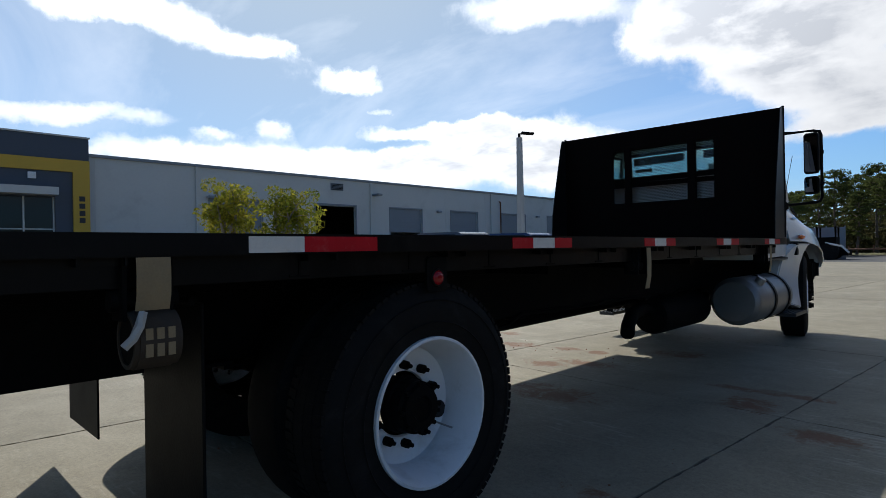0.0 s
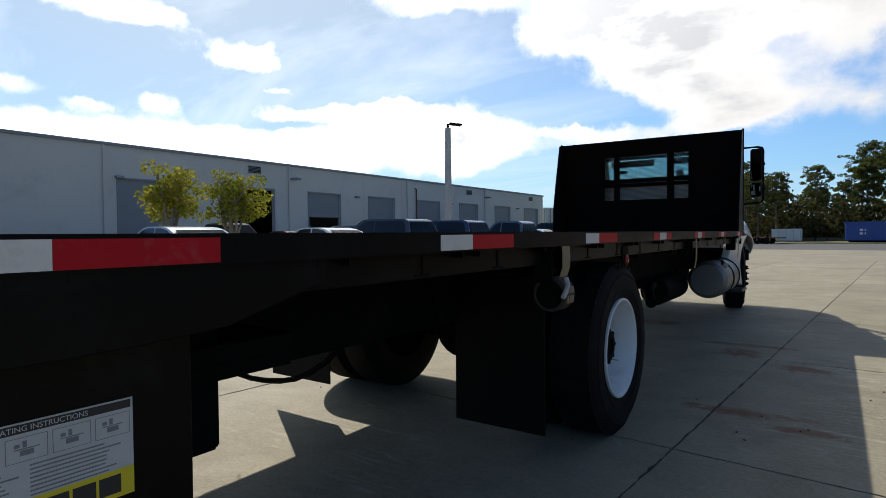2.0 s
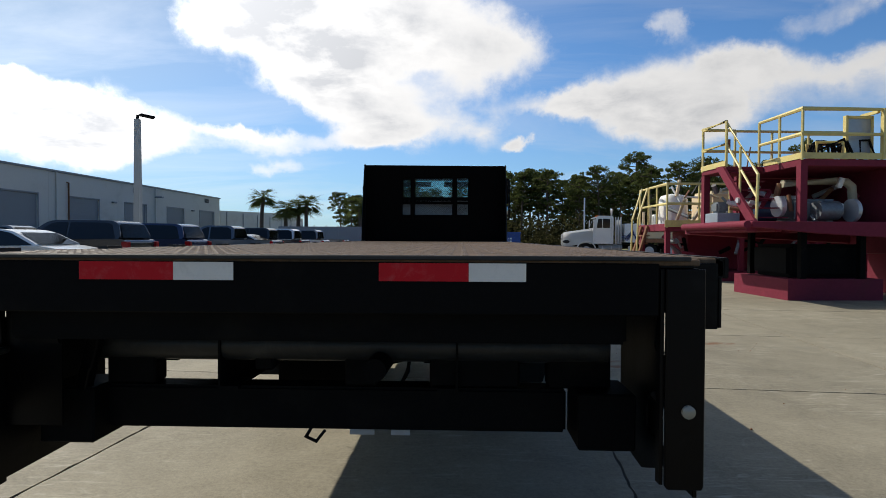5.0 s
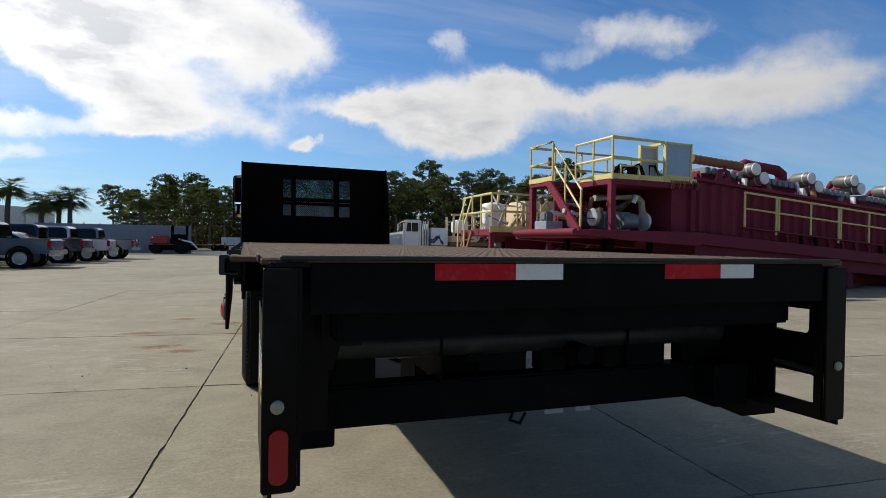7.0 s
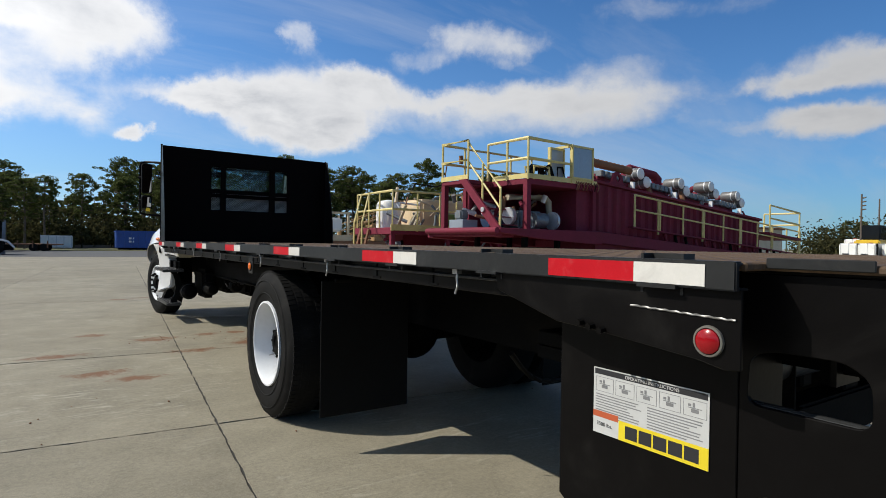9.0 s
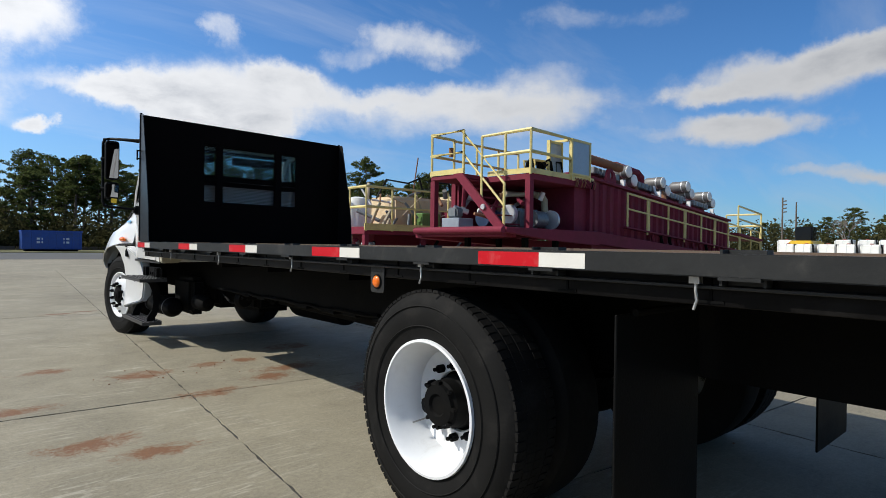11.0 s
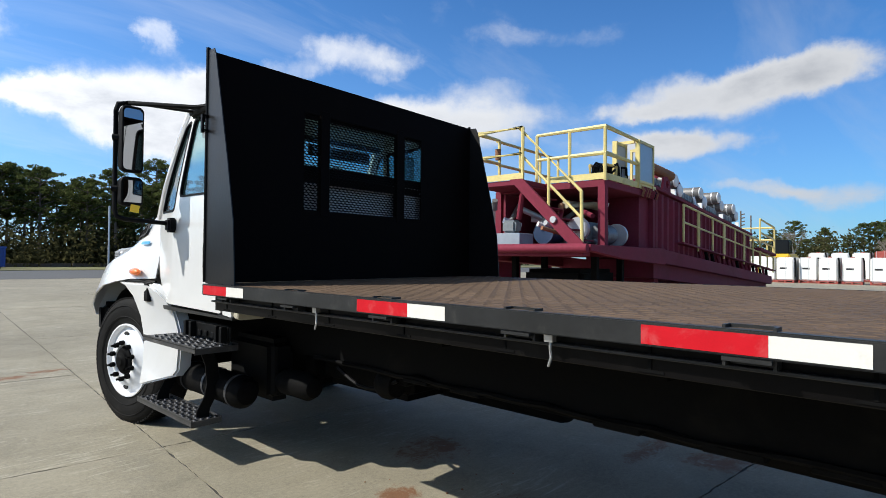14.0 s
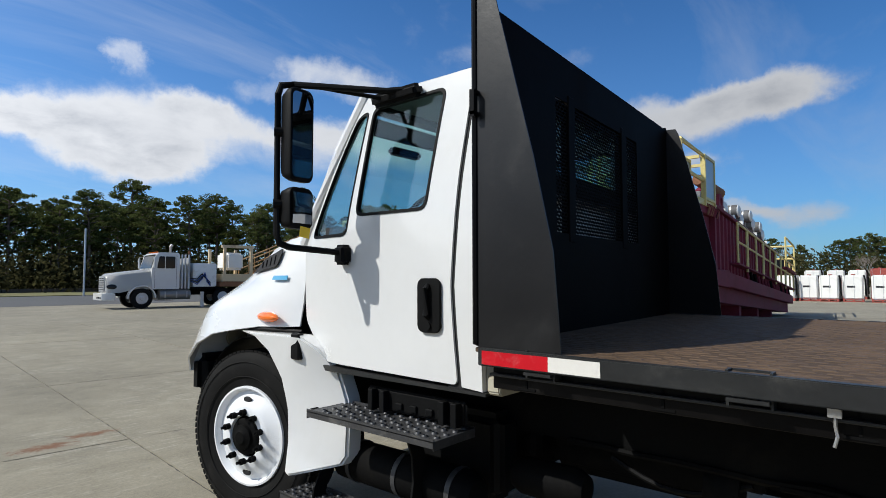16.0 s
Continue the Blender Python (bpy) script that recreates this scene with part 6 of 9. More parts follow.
        part("hood_latch", soften(bx(B(), s * 0.995, s * 1.035, 9.40, 9.475, 1.0, 1.14, Matrix.Identity(4)), 0.008, 1), M_PLASTIC, truck)
        # wheel well liner
        bm = B()
        n = 18
        for k in range(n):
            a0, a1 = math.pi * (k / n) * 1.05 - 0.1, math.pi * ((k + 1) / n) * 1.05 - 0.1
            vs = []
            for a, x in ((a0, 0.55), (a1, 0.55), (a1, 0.95), (a0, 0.95)):
                vs.append(bm.verts.new((s * x, 10.0 + 0.575 * math.cos(a), 0.50 + 0.575 * math.sin(a))))
            bm.faces.new(vs)
        bmesh.ops.remove_doubles(bm, verts=bm.verts, dist=1e-4)
        bmesh.ops.solidify(bm, geom=bm.faces[:], thickness=0.006)
        part("wheel_well", bm, M_PLASTIC, truck)
        bm = lathe(B(), [(0.0, 0), (0.07, 0.0), (0.075, -0.03), (0.0, -0.06)], (s * 0.72, 10.60, 1.02), "y", 20)
        part("headlamp", bm, M_CLEAR, truck, "clear headlamp")
    bm = soften(bx(B(), -1.0, 1.0, 10.53, 10.68, 0.66, 0.93), 0.05, 3)
    part("front_bumper", bm, M_PLASTIC, truck, "black front bumper")
    bm = soften(bx(B(), -0.5, 0.5, 10.63, 10.69, 0.86, 1.24), 0.02, 2)
    part("grille", bm, M_STEEL, truck)
    bm = soften(bx(B(), -0.40, 0.40, 9.5, 10.4, 0.60, 1.25), 0.05, 2)
    part("engine", bm, M_CHASSIS, truck)
    part("cowl", soften(bx(B(), -0.84, 0.84, 9.46, 9.55, 1.60, 1.67), 0.02, 2), M_PLASTIC, truck)


build_cab()
build_hood()


# ---- building across the yard ----
def structure(name, bm, mat, label, category="building", parent=None):
    me = bpy.data.meshes.new(name)
    bm.to_mesh(me)
    bm.free()
    me.materials.append(mat)
    ob = new(name, me)
    if parent is not None:
        ob.parent = parent
    elif label:
        tagged(ob, label, category)
    return ob


def build_warehouse():
    X = -36.0
    wh = thing("warehouse", "long pale grey metal warehouse with roll-up doors", "building", (X, 47, 0))
    doors = [(26.7, 30.6), (34.4, 38.2), (42.2, 46.1), (50.2, 54.35), (58.8, 62.9), (67.6, 71.75), (76.35, 80.8)]
    holes = [[(a, 0.3), (b, 0.3), (b, 4.97), (a, 4.97)] for a, b in doors]
    small = [(18.3, 22.1)]
    holes += [[(18.3, 0.3), (22.1, 0.3), (22.1, 4.97), (18.3, 4.97)]]
    outer = [(11.0, -0.05), (82.8, -0.05), (82.8, 7.15), (11.0, 7.15)]
    wall = part("front_wall", plate(B(), outer, 0.25, lambda u, v, w: (X - w, u, v), holes), M_WALL, wh, round_=False)
    part("end_wall", bx(B(), X - 40, X - 0.25, 82.55, 82.8, -0.05, 7.15), M_WALL, wh, round_=False)
    part("end_wall", bx(B(), X - 40, X - 0.25, 11.0, 11.25, -0.05, 7.15), M_WALL, wh, round_=False)
    part("back_wall", bx(B(), X - 40.2, X - 40, 11.0, 82.8, -0.05, 7.6), M_WALL, wh, round_=False)
    part("roof", plate(B(), [(X - 40.2, 7.65), (X - 0.1, 7.16), (X - 0.1, 7.30), (X - 40.2, 7.79)], 71.6, lambda u, v, w: (u, 11.1 + w, v)), M_WALL, wh, round_=False)
    part("gutter", bx(B(), X - 0.05, X + 0.16, 11.0, 82.85, 7.08, 7.24), M_DOORGREY, wh, round_=False)
    # vertical seams of the panels
    rib = None
    for k in range(12):
        y = 11.4 + k * 6.0
        if any(a - 0.1 < y < b + 0.1 for a, b in doors + small):
            continue
        if rib is None:
            rib, ry = part("wall_rib", bx(B(), X + 0.001, X + 0.012, y - 0.02, y + 0.02, 0.1, 7.07), M_WALL, wh, round_=False), y
        else:
            again(rib, (0, y - ry, 0))
    rnd = random.Random(3)
    for i, (a, b) in enumerate(doors + small):
        top = 4.97
        bottom = 2.85 if i == 1 else (4.9 if i == 0 else 0.0)
        d = part("roller_door", bx(B(), X - 0.17, X - 0.13, a, b, bottom, top), M_DOORGREY, wh, "closed grey roller door" if bottom == 0 else "half-open grey roller door", False)
        n = int((top - bottom) / 0.45)
        for k in range(n):
            part("door_slat", bx(B(), X - 0.129, X - 0.105, a, b, bottom + k * 0.45 + 0.02, bottom + k * 0.45 + 0.40), M_DOORGREY, d, round_=False)
        bm = B()
        bx(bm, X + 0.001, X + 0.05, a - 0.12, a - 0.002, 0, 5.08)
        bx(bm, X + 0.001, X + 0.05, b + 0.002, b + 0.12, 0, 5.08)
        bx(bm, X + 0.001, X + 0.05, a - 0.12, b + 0.12, 4.972, 5.09)
        part("door_frame", bm, M_DOORGREY, wh, round_=False)
    # bay back, floor and ceiling: indoor shade put into their black colour
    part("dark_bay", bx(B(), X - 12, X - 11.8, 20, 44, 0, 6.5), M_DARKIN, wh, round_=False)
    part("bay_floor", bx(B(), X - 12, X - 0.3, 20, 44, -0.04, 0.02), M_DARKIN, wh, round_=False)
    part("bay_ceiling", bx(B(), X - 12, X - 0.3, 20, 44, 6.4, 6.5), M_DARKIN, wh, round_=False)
    for y in (17.4, 32.2, 48.3, 64.8):
        part("downpipe", bx(B(), X + 0.023, X + 0.13, y - 0.07, y + 0.07, 0.0, 7.08), M_WALL, wh, round_=False)
    part("conduit", tube(B(), [(X + 0.1, 49.85, 0), (X + 0.1, 49.85, 6.25), (X + 0.1, 49.6, 6.3)], 0.06, 8), M_RUSTY, wh, "brown vertical conduit")
    for y in (28.75, 60.9, 78.4):
        v = part("wall_vent", bx(B(), X + 0.023, X + 0.08, y - 0.6, y + 0.6, 6.2, 6.78), M_DOORGREY, wh, "louvred wall vent", False)
        for k in range(5):
            part("louvre", bx(B(), X + 0.081, X + 0.11, y - 0.55, y + 0.55, 6.24 + k * 0.105, 6.30 + k * 0.105), M_DARKIN, v, round_=False)
    for y, z, out in ((18.3, 5.05, 0.35), (32.6, 6.0, 0.9), (40.4, 4.85, 0.35), (56.6, 4.85, 0.35), (64.9, 6.0, 0.9), (74.0, 4.85, 0.35)):
        bm = bx(B(), X + 0.023, X + out, y - 0.25, y + 0.25, z - 0.06, z + 0.12)
        part("wall_light", soften(bm, 0.03, 1), M_DOORGREY, wh, "grey wall light", False)
    part("wall_base", bx(B(), X + 0.001, X + 0.06, 11.3, 18.1, -0.02, 0.9), M_DOORGREY, wh, round_=False)

    # office front at the near end
    of = thing("office_front", "dark slate office front with yellow trim frame", "building", (X, 4, 0))
    outer = [(-20, -0.05), (11.0, -0.05), (11.0, 8.07), (-20, 8.07)]
    winrows = [[(y, 1.0), (y + 2.9, 1.0), (y + 2.9, 4.55), (y, 4.55)] for y in (6.4, 1.4, -3.6, -8.6)]
    part("front_wall", plate(B(), outer, 0.3, lambda u, v, w: (X + 0.35 - w, u, v), winrows), M_WALLDARK, of, round_=False)
    bm = B()
    bx(bm, X + 0.351, X + 0.50, 10.15, 11.0, 0, 6.75)
    bx(bm, X + 0.351, X + 0.50, -20, 10.15, 6.05, 6.75)
    part("yellow_frame", bm, M_TRIMYEL, of, "yellow trim frame", False)
    part("side_wall", bx(B(), X - 12, X + 0.05, 10.7, 10.99, 7.2, 8.05), M_WALLDARK, of, round_=False)
    part("parapet_cap", bx(B(), X - 0.1, X + 0.45, -20, 11.05, 8.071, 8.16), M_WALL, of, round_=False)
    part("canopy", bx(B(), X + 0.36, X + 1.3, -20, 9.3, 4.62, 5.05), M_WALL, of, "white window canopy", False)
    for y in (6.4, 1.4, -3.6, -8.6):
        w = part("window", bx(B(), X + 0.10, X + 0.14, y, y + 2.9, 1.0, 4.55), M_CARGLASS, of, "dark reflective office window", False)
        for k in range(3):
            part("mullion", bx(B(), X + 0.141, X + 0.22, y + k * 1.4, y + k * 1.4 + 0.08, 1.0, 4.55), M_WALL, w, round_=False)
        part("transom", bx(B(), X + 0.141, X + 0.21, y, y + 2.9, 2.7, 2.77), M_WALL, w, round_=False)
    for k in range(4):
        part("number_bar", bx(B(), X + 0.501, X + 0.51, 10.45, 10.75, 3.1 + k * 0.42, 3.4 + k * 0.42), M_INK, of, round_=False)
    for y in (6.0, 8.2):
        part("wall_light", bx(B(), X + 0.351, X + 0.55, y - 0.18, y + 0.18, 5.55, 5.9), M_CAN, of, "small pale wall light", False)

    far = thing("far_warehouse", "lower grey warehouse beyond the yard", "building", (X - 2, 110, 0))
    part("wall", plate(B(), [(88, -0.05), (135, -0.05), (135, 5.9), (118, 6.5), (88, 5.6)], 18, lambda u, v, w: (X - 2 - w, u, v)), M_WALL, far, round_=False)
    part("end_wall", plate(B(), [(X - 20, -0.05), (X - 2, -0.05), (X - 2, 5.55), (X - 20, 6.0)], 0.2, lambda u, v, w: (u, 87.6 + w, v)), M_WALL, far, round_=False)
    for k in range(6):
        part("wall_rib", bx(B(), X - 1.99, X - 1.9, 90 + 7 * k, 90.2 + 7 * k, 0, 5.5), M_DOORGREY, far, round_=False)

    fence = thing("boundary_fence", "dark grey sheet fence behind the parked pickups", "fence", (-12, 52, 0))
    for k in range(10):
        part("fence_panel", bx(B(), -17.0 + k * 1.15, -15.9 + k * 1.15, 52.0, 52.06, 0.0, 2.35), M_DOORGREY, fence, round_=False)
        part("fence_post", bx(B(), -15.9 + k * 1.15, -15.84 + k * 1.15, 51.98, 52.1, 0.0, 2.45), M_DOORGREY, fence, round_=False)


build_warehouse()


def build_pole():
    x, y = -16.2, 27.15
    p = thing("yard_light", "tall square concrete light pole with one flat head", "street lamp", (x, y, 0))
    bm = B()
    bmesh.ops.create_cone(bm, cap_ends=True, segments=4, radius1=0.235, radius2=0.165, depth=7.3, matrix=Matrix.Translation((x, y, 3.65)) @ Matrix.Rotation(radians(45), 4, "Z"))
    part("pole", bm, M_POLE, p, round_=False)
    part("tenon", cyl(B(), (x, y, 7.3), (x, y, 7.52), 0.07, 12), M_PLASTIC, p)
    m = Matrix.Translation((x + 0.30, y + 0.34, 7.52)) @ Matrix.Rotation(radians(47), 4, "Z") @ Matrix.Rotation(radians(5), 4, "Y")
    bm = soften(bx(B(), -0.36, 0.36, -0.19, 0.19, -0.05, 0.06, m), 0.03, 2)
    part("lamp_head", bm, M_PLASTIC, p, "dark flat lamp head")


build_pole()


# ---- parked vehicles ----
def car_paint(name, col):
    return material(name, col, 0.22, 0.15, var=0.04, scale=0.7, fine=12, coat=0.35, dirt=tuple(c * 0.6 + 0.06 for c in col), dirt_amount=0.2, dirt_scale=1.2)


def vehicle(kind, label, paint, at, heading, scale=1.0):
    """A parked car, built at the origin with its nose towards +y and then set down."""
    W = 0.97 if kind in ("pickup", "suv") else 0.89
    name = {"pickup": "pickup_truck", "suv": "suv_car", "sedan": "sedan_car"}[kind]
    t = thing(name, label, "pickup" if kind == "pickup" else "car", (0, 0, 0), "parked vehicles")
    if kind == "pickup":
        L0, L1, sill, belt, top = -2.9, 2.9, 0.55, 1.22, 1.92
        body = [(-2.9, 0.72), (-2.9, 1.20), (-1.08, 1.22), (-1.02, belt), (1.15, belt), (1.25, 1.2), (2.65, 1.13), (2.88, 0.98), (2.9, 0.55), (-0.5, 0.5), (-2.8, 0.6)]
        glass_ = [(-1.05, belt), (-0.96, 1.80), (-0.75, top - 0.01), (0.40, top), (0.64, 1.85), (1.28, belt)]
        wheels, r = (-1.85, 1.95), 0.41
    elif kind == "suv":
        body = [(-2.3, 0.6), (-2.33, 1.12), (-2.2, 1.2), (1.1, 1.16), (1.25, 1.12), (2.2, 1.0), (2.38, 0.85), (2.4, 0.5), (-2.2, 0.48)]
        glass_ = [(-2.2, 1.18), (-2.0, 1.72), (-1.8, 1.80), (0.1, 1.82), (0.35, 1.76), (1.2, 1.13)]
        wheels, r = (-1.42, 1.48), 0.37
    else:
        body = [(-2.3, 0.5), (-2.35, 0.92), (-1.75, 1.02), (0.95, 0.98), (1.05, 0.96), (2.1, 0.82), (2.3, 0.68), (2.33, 0.42), (-2.2, 0.40)]
        glass_ = [(-1.8, 1.0), (-1.05, 1.38), (-0.7, 1.45), (0.0, 1.46), (0.25, 1.42), (1.05, 0.96)]
        wheels, r = (-1.38, 1.42), 0.32

    def loft(loop, w_of, inset=0.0):
        bm = plate(B(), rounded_loop(loop, inset or 0.08, 3), 2.0, lambda u, v, q: ((q - 1.0) * w_of(u, v), u, v))
        return bm

    belt_z = glass_[0][1]
    ends = lambda u: 1 - 0.10 * max(0.0, (abs(u) - 1.6) / 0.9) ** 2
    b = part("body", soften(loft(body, lambda u, v: W * ends(u) * (0.93 if v < 0.6 else 1.0)), 0.05, 2, 40), paint, t)
    taper = lambda u, v: (W - 0.03) * (1 - 0.26 * max(0.0, v - belt_z) / 0.75)
    part("cabin", soften(loft(glass_, taper, 0.22), 0.05, 2, 40), paint, t)
    zt = max(v for u, v in glass_)
    mid = (glass_[0][0] + glass_[-1][0]) / 2 + (0.1 if kind != "sedan" else 0.0)
    # glass let into the cabin shell: two side panes each way, windscreen and rear window
    cu = sum(u for u, v in glass_) / len(glass_)
    pane = [(cu + (u - cu) * 0.86, belt_z + 0.03 + (v - belt_z) * 0.84) for u, v in glass_]

    def half(loop, cut, keep):
        out = []
        for (ua, va), (ub, vb) in zip(loop, loop[1:] + loop[:1]):
            if keep * (ua - cut) >= 0:
                out.append((ua, va))
            if (ua - cut) * (ub - cut) < 0:
                f = (cut - ua) / (ub - ua)
                out.append((cut, va + (vb - va) * f))
        return out

    for (p, q), name, out in (((glass_[-1], glass_[-2]), "windscreen", 0.02), ((glass_[0], glass_[1]), "rear_window", -0.02)):
        sheet = []
        for x, f in ((-1, 0.10), (1, 0.10), (1, 0.93), (-1, 0.93)):
            u, v = p[0] + (q[0] - p[0]) * f, p[1] + (q[1] - p[1]) * f
            sheet.append((x * (taper(u, v) - 0.10), u + out, v + 0.012))
        bm = B()
        bm.faces.new([bm.verts.new(v) for v in sheet])
        bmesh.ops.solidify(bm, geom=bm.faces[:], thickness=0.012)
        part(name, bm, M_CARGLASS, t, "dark " + name.replace("_", " "), False)
    for s in (-1, 1):
        for keep in (-1, 1):
            part("side_window", plate(B(), rounded_loop(half(pane, mid + keep * 0.035, keep), 0.05), 0.012, lambda u, v, w: (s * (taper(u, v) - 0.002 + w), u, v)), M_CARGLASS, t, "dark tinted side window", False)
        part("door_mirror", soften(bx(B(), s * (W - 0.02), s * (W + 0.17), glass_[-1][0] - 0.32, glass_[-1][0] - 0.2, belt_z - 0.02, belt_z + 0.13), 0.03, 2), paint, t)
        for y in wheels:
            c = (s * (W - 0.01), y, r)
            ty = part("wheel", lathe(B(), [(r * 0.62, 0.0), (r * 0.9, s * 0.012), (r, s * -0.03), (r, s * -0.2), (r * 0.6, s * -0.22)], c, "x", 28, False, False), M_RUBBER, t)
            part("rim", lathe(B(), [(r * 0.64, s * 0.006), (r * 0.58, s * -0.01), (r * 0.5, s * -0.03), (r * 0.15, s * 0.006), (0.0, s * 0.008)], c, "x", 20, False, False), M_CANEND, ty)
            bm = B()
            for k in range(5):
                m = Matrix.Translation(c) @ Matrix.Rotation(k * 2 * math.pi / 5, 4, "X")
                bx(bm, s * 0.0, s * 0.012, -r * 0.08, r * 0.08, r * 0.1, r * 0.58, m)
            part("spoke_star", bm, M_CANEND, ty, round_=False)
            # dark arch
            part("wheel_arch", lathe(B(), [(r + 0.01, s * 0.018), (r + 0.075, s * 0.018), (r + 0.075, s * -0.03), (r + 0.01, s * -0.03)], (s * W, y, r + 0.02), "x", 28, True), M_PLASTIC, t)
        zl = belt_z - 0.18
        part("tail_lamp", soften(bx(B(), s * (W - 0.20), s * (W - 0.02), -2.42 if kind != "pickup" else -2.93, -2.2 if kind != "pickup" else -2.8, zl - (0.22 if kind == "pickup" else 0.08), zl + 0.12), 0.02, 1), M_RED_LENS, t, "red tail lamp")
        part("headlamp", soften(bx(B(), s * (W - 0.36), s * (W - 0.08), 2.15 if kind != "pickup" else 2.7, 2.36 if kind != "pickup" else 2.91, 0.7, 0.86), 0.03, 1), M_CLEAR, t, "clear headlamp")
    if kind == "pickup":
        # flat black sheet over the load bed, painting the shade inside it
        bm = B()
        bx(bm, -W + 0.10, W - 0.10, -2.80, -1.12, 1.205, 1.225)
        part("bed_cavity", bm, M_DARKIN, t, round_=False)
        part("rear_bumper", soften(bx(B(), -W + 0.03, W - 0.03, -3.06, -2.88, 0.55, 0.76), 0.03, 2), M_STEEL, t, "chrome rear bumper")
        part("tailgate", soften(bx(B(), -W + 0.22, W - 0.22, -2.93, -2.905, 0.78, 1.15), 0.012, 1), paint, t)
    else:
        part("rear_bumper", soften(bx(B(), -W + 0.04, W - 0.04, -2.45, -2.28, 0.40, 0.68), 0.05, 2), paint, t)
    part("plate_panel", bx(B(), -0.25, 0.25, (-3.07 if kind == "pickup" else -2.462), (-3.062 if kind == "pickup" else -2.452), 0.58, 0.68), M_PAPER, t, round_=False)
    t.matrix_basis = Matrix.Translation((*at, 0)) @ Matrix.Rotation(radians(heading), 4, "Z")
    t.scale = (scale, scale, scale)
    return t


P_SILVERBLUE = car_paint("paint_silver_blue", (0.40, 0.47, 0.55))
P_WHITE = car_paint("paint_car_white", (0.74, 0.74, 0.73))
P_DARK = car_paint("paint_charcoal", (0.028, 0.032, 0.038))
P_NAVY = car_paint("paint_navy", (0.022, 0.035, 0.085))
P_SLATE = car_paint("paint_slate_blue", (0.085, 0.115, 0.15))
P_MAROON = car_paint("paint_dark_red", (0.14, 0.015, 0.018))
P_GREY = car_paint("paint_grey", (0.16, 0.17, 0.18))

for kind, label, paint, at, heading in (
    ("sedan", "pale silver-blue sedan parked in the row", P_SILVERBLUE, (-11.4, 7.7), 90),
    ("sedan", "white sedan parked in the row", P_WHITE, (-11.3, 12.4), 90),
    ("suv", "black suv parked in the row", P_DARK, (-11.6, 15.6), 90),
    ("suv", "dark navy suv parked in the row", P_NAVY, (-11.4, 19.0), 90),
    ("sedan", "white compact car between two larger ones", P_WHITE, (-11.6, 20.95), -90),
    ("pickup", "slate-blue pickup with chrome rear bumper", P_SLATE, (-10.3, 23.3), 90),
    ("sedan", "white car parked behind the slate pickup", P_WHITE, (-10.6, 25.6), 90),
    ("pickup", "black pickup parked in the row", P_DARK, (-10.4, 28.1), 90),
    ("pickup", "white pickup parked in the row", P_WHITE, (-9.9, 30.7), 90),
    ("pickup", "dark grey pickup at the end of the row", P_GREY, (-9.4, 34.0), 90),
    ("pickup", "black pickup under the yellowing trees", P_DARK, (-20.1, 15.2), -90),
    ("sedan", "dark red sedan under the yellowing trees", P_MAROON, (-19.6, 18.4), -90),
    ("suv", "grey suv beyond the white sedan", P_GREY, (-19.7, 23.4), -90),
    ("suv", "black suv in the second row", P_DARK, (-19.4, 33.5), -90),
    ("pickup", "white pickup in the second row", P_WHITE, (-19.4, 40.0), -90),
    ("suv", "navy suv in the second row", P_NAVY, (-19.4, 46.0), -90),
):
    place = (-0.8 + (at[0] + 0.8) * 1.07, -1.6 + (at[1] + 1.6) * 1.07)
    vehicle(kind, label, paint, place, heading, {"pickup": 0.94, "suv": 0.98, "sedan": 0.99}[kind])


def build_island():
    bm = soften(bx(B(), -16.9, -14.3, 4.0, 30.0, -0.05, 0.14), 0.03, 2)
    me = bpy.data.meshes.new("kerb_island")
    bm.to_mesh(me)
    bm.free()
    me.materials.append(M_POLE)
    tagged(new("kerb_island", me), "raised concrete kerb island with planted trees", "kerb", kind="structure")
    bm = bx(B(), -16.7, -14.5, 4.2, 29.8, 0.1, 0.155)
    me = bpy.data.meshes.new("planting_bed")
    bm.to_mesh(me)
    bm.free()
    me.materials.append(M_GRASS)
    tagged(new("planting_bed", me), "dry grass bed inside the kerb island", "planting bed", kind="structure")


build_island()


# ---- planting ----
def leaf_cloud(rnd, verts, faces, centre, radii, count, size, flat=0.0):
    """Small leaf quads scattered in a ball, thicker towards its skin."""
    cx, cy, cz = centre
    for _ in range(count):
        while True:
            p = (rnd.uniform(-1, 1), rnd.uniform(-1, 1), rnd.uniform(-1, 1))
            d = p[0] ** 2 + p[1] ** 2 + p[2] ** 2
            if 0.15 < d < 1:
                break
        x, y, z = cx + p[0] * radii[0], cy + p[1] * radii[1], cz + p[2] * radii[2]
        s = size * rnd.uniform(0.6, 1.4)
        a = Vector((rnd.gauss(0, 1), rnd.gauss(0, 1), rnd.gauss(0, 1) * (1 - flat))).normalized()
        b = a.cross(Vector((rnd.gauss(0, 1), rnd.gauss(0, 1), rnd.gauss(0, 1)))).normalized()
        n = len(verts)
        for u, v in ((-1, 0), (0, -0.5), (1, 0), (0, 0.5)):
            verts.append((x + (a.x * u + b.x * v) * s, y + (a.y * u + b.y * v) * s, z + (a.z * u + b.z * v) * s))
        faces.append((n, n + 1, n + 2, n + 3))


def leaf_part(name, verts, faces, mat, parent, label=""):
    me = bpy.data.meshes.new(name)
    me.from_pydata(verts, [], faces)
    me.materials.append(mat)
    ob = new(name, me)
    ob.parent = parent
    if label:
        ob["label"] = label
    return ob


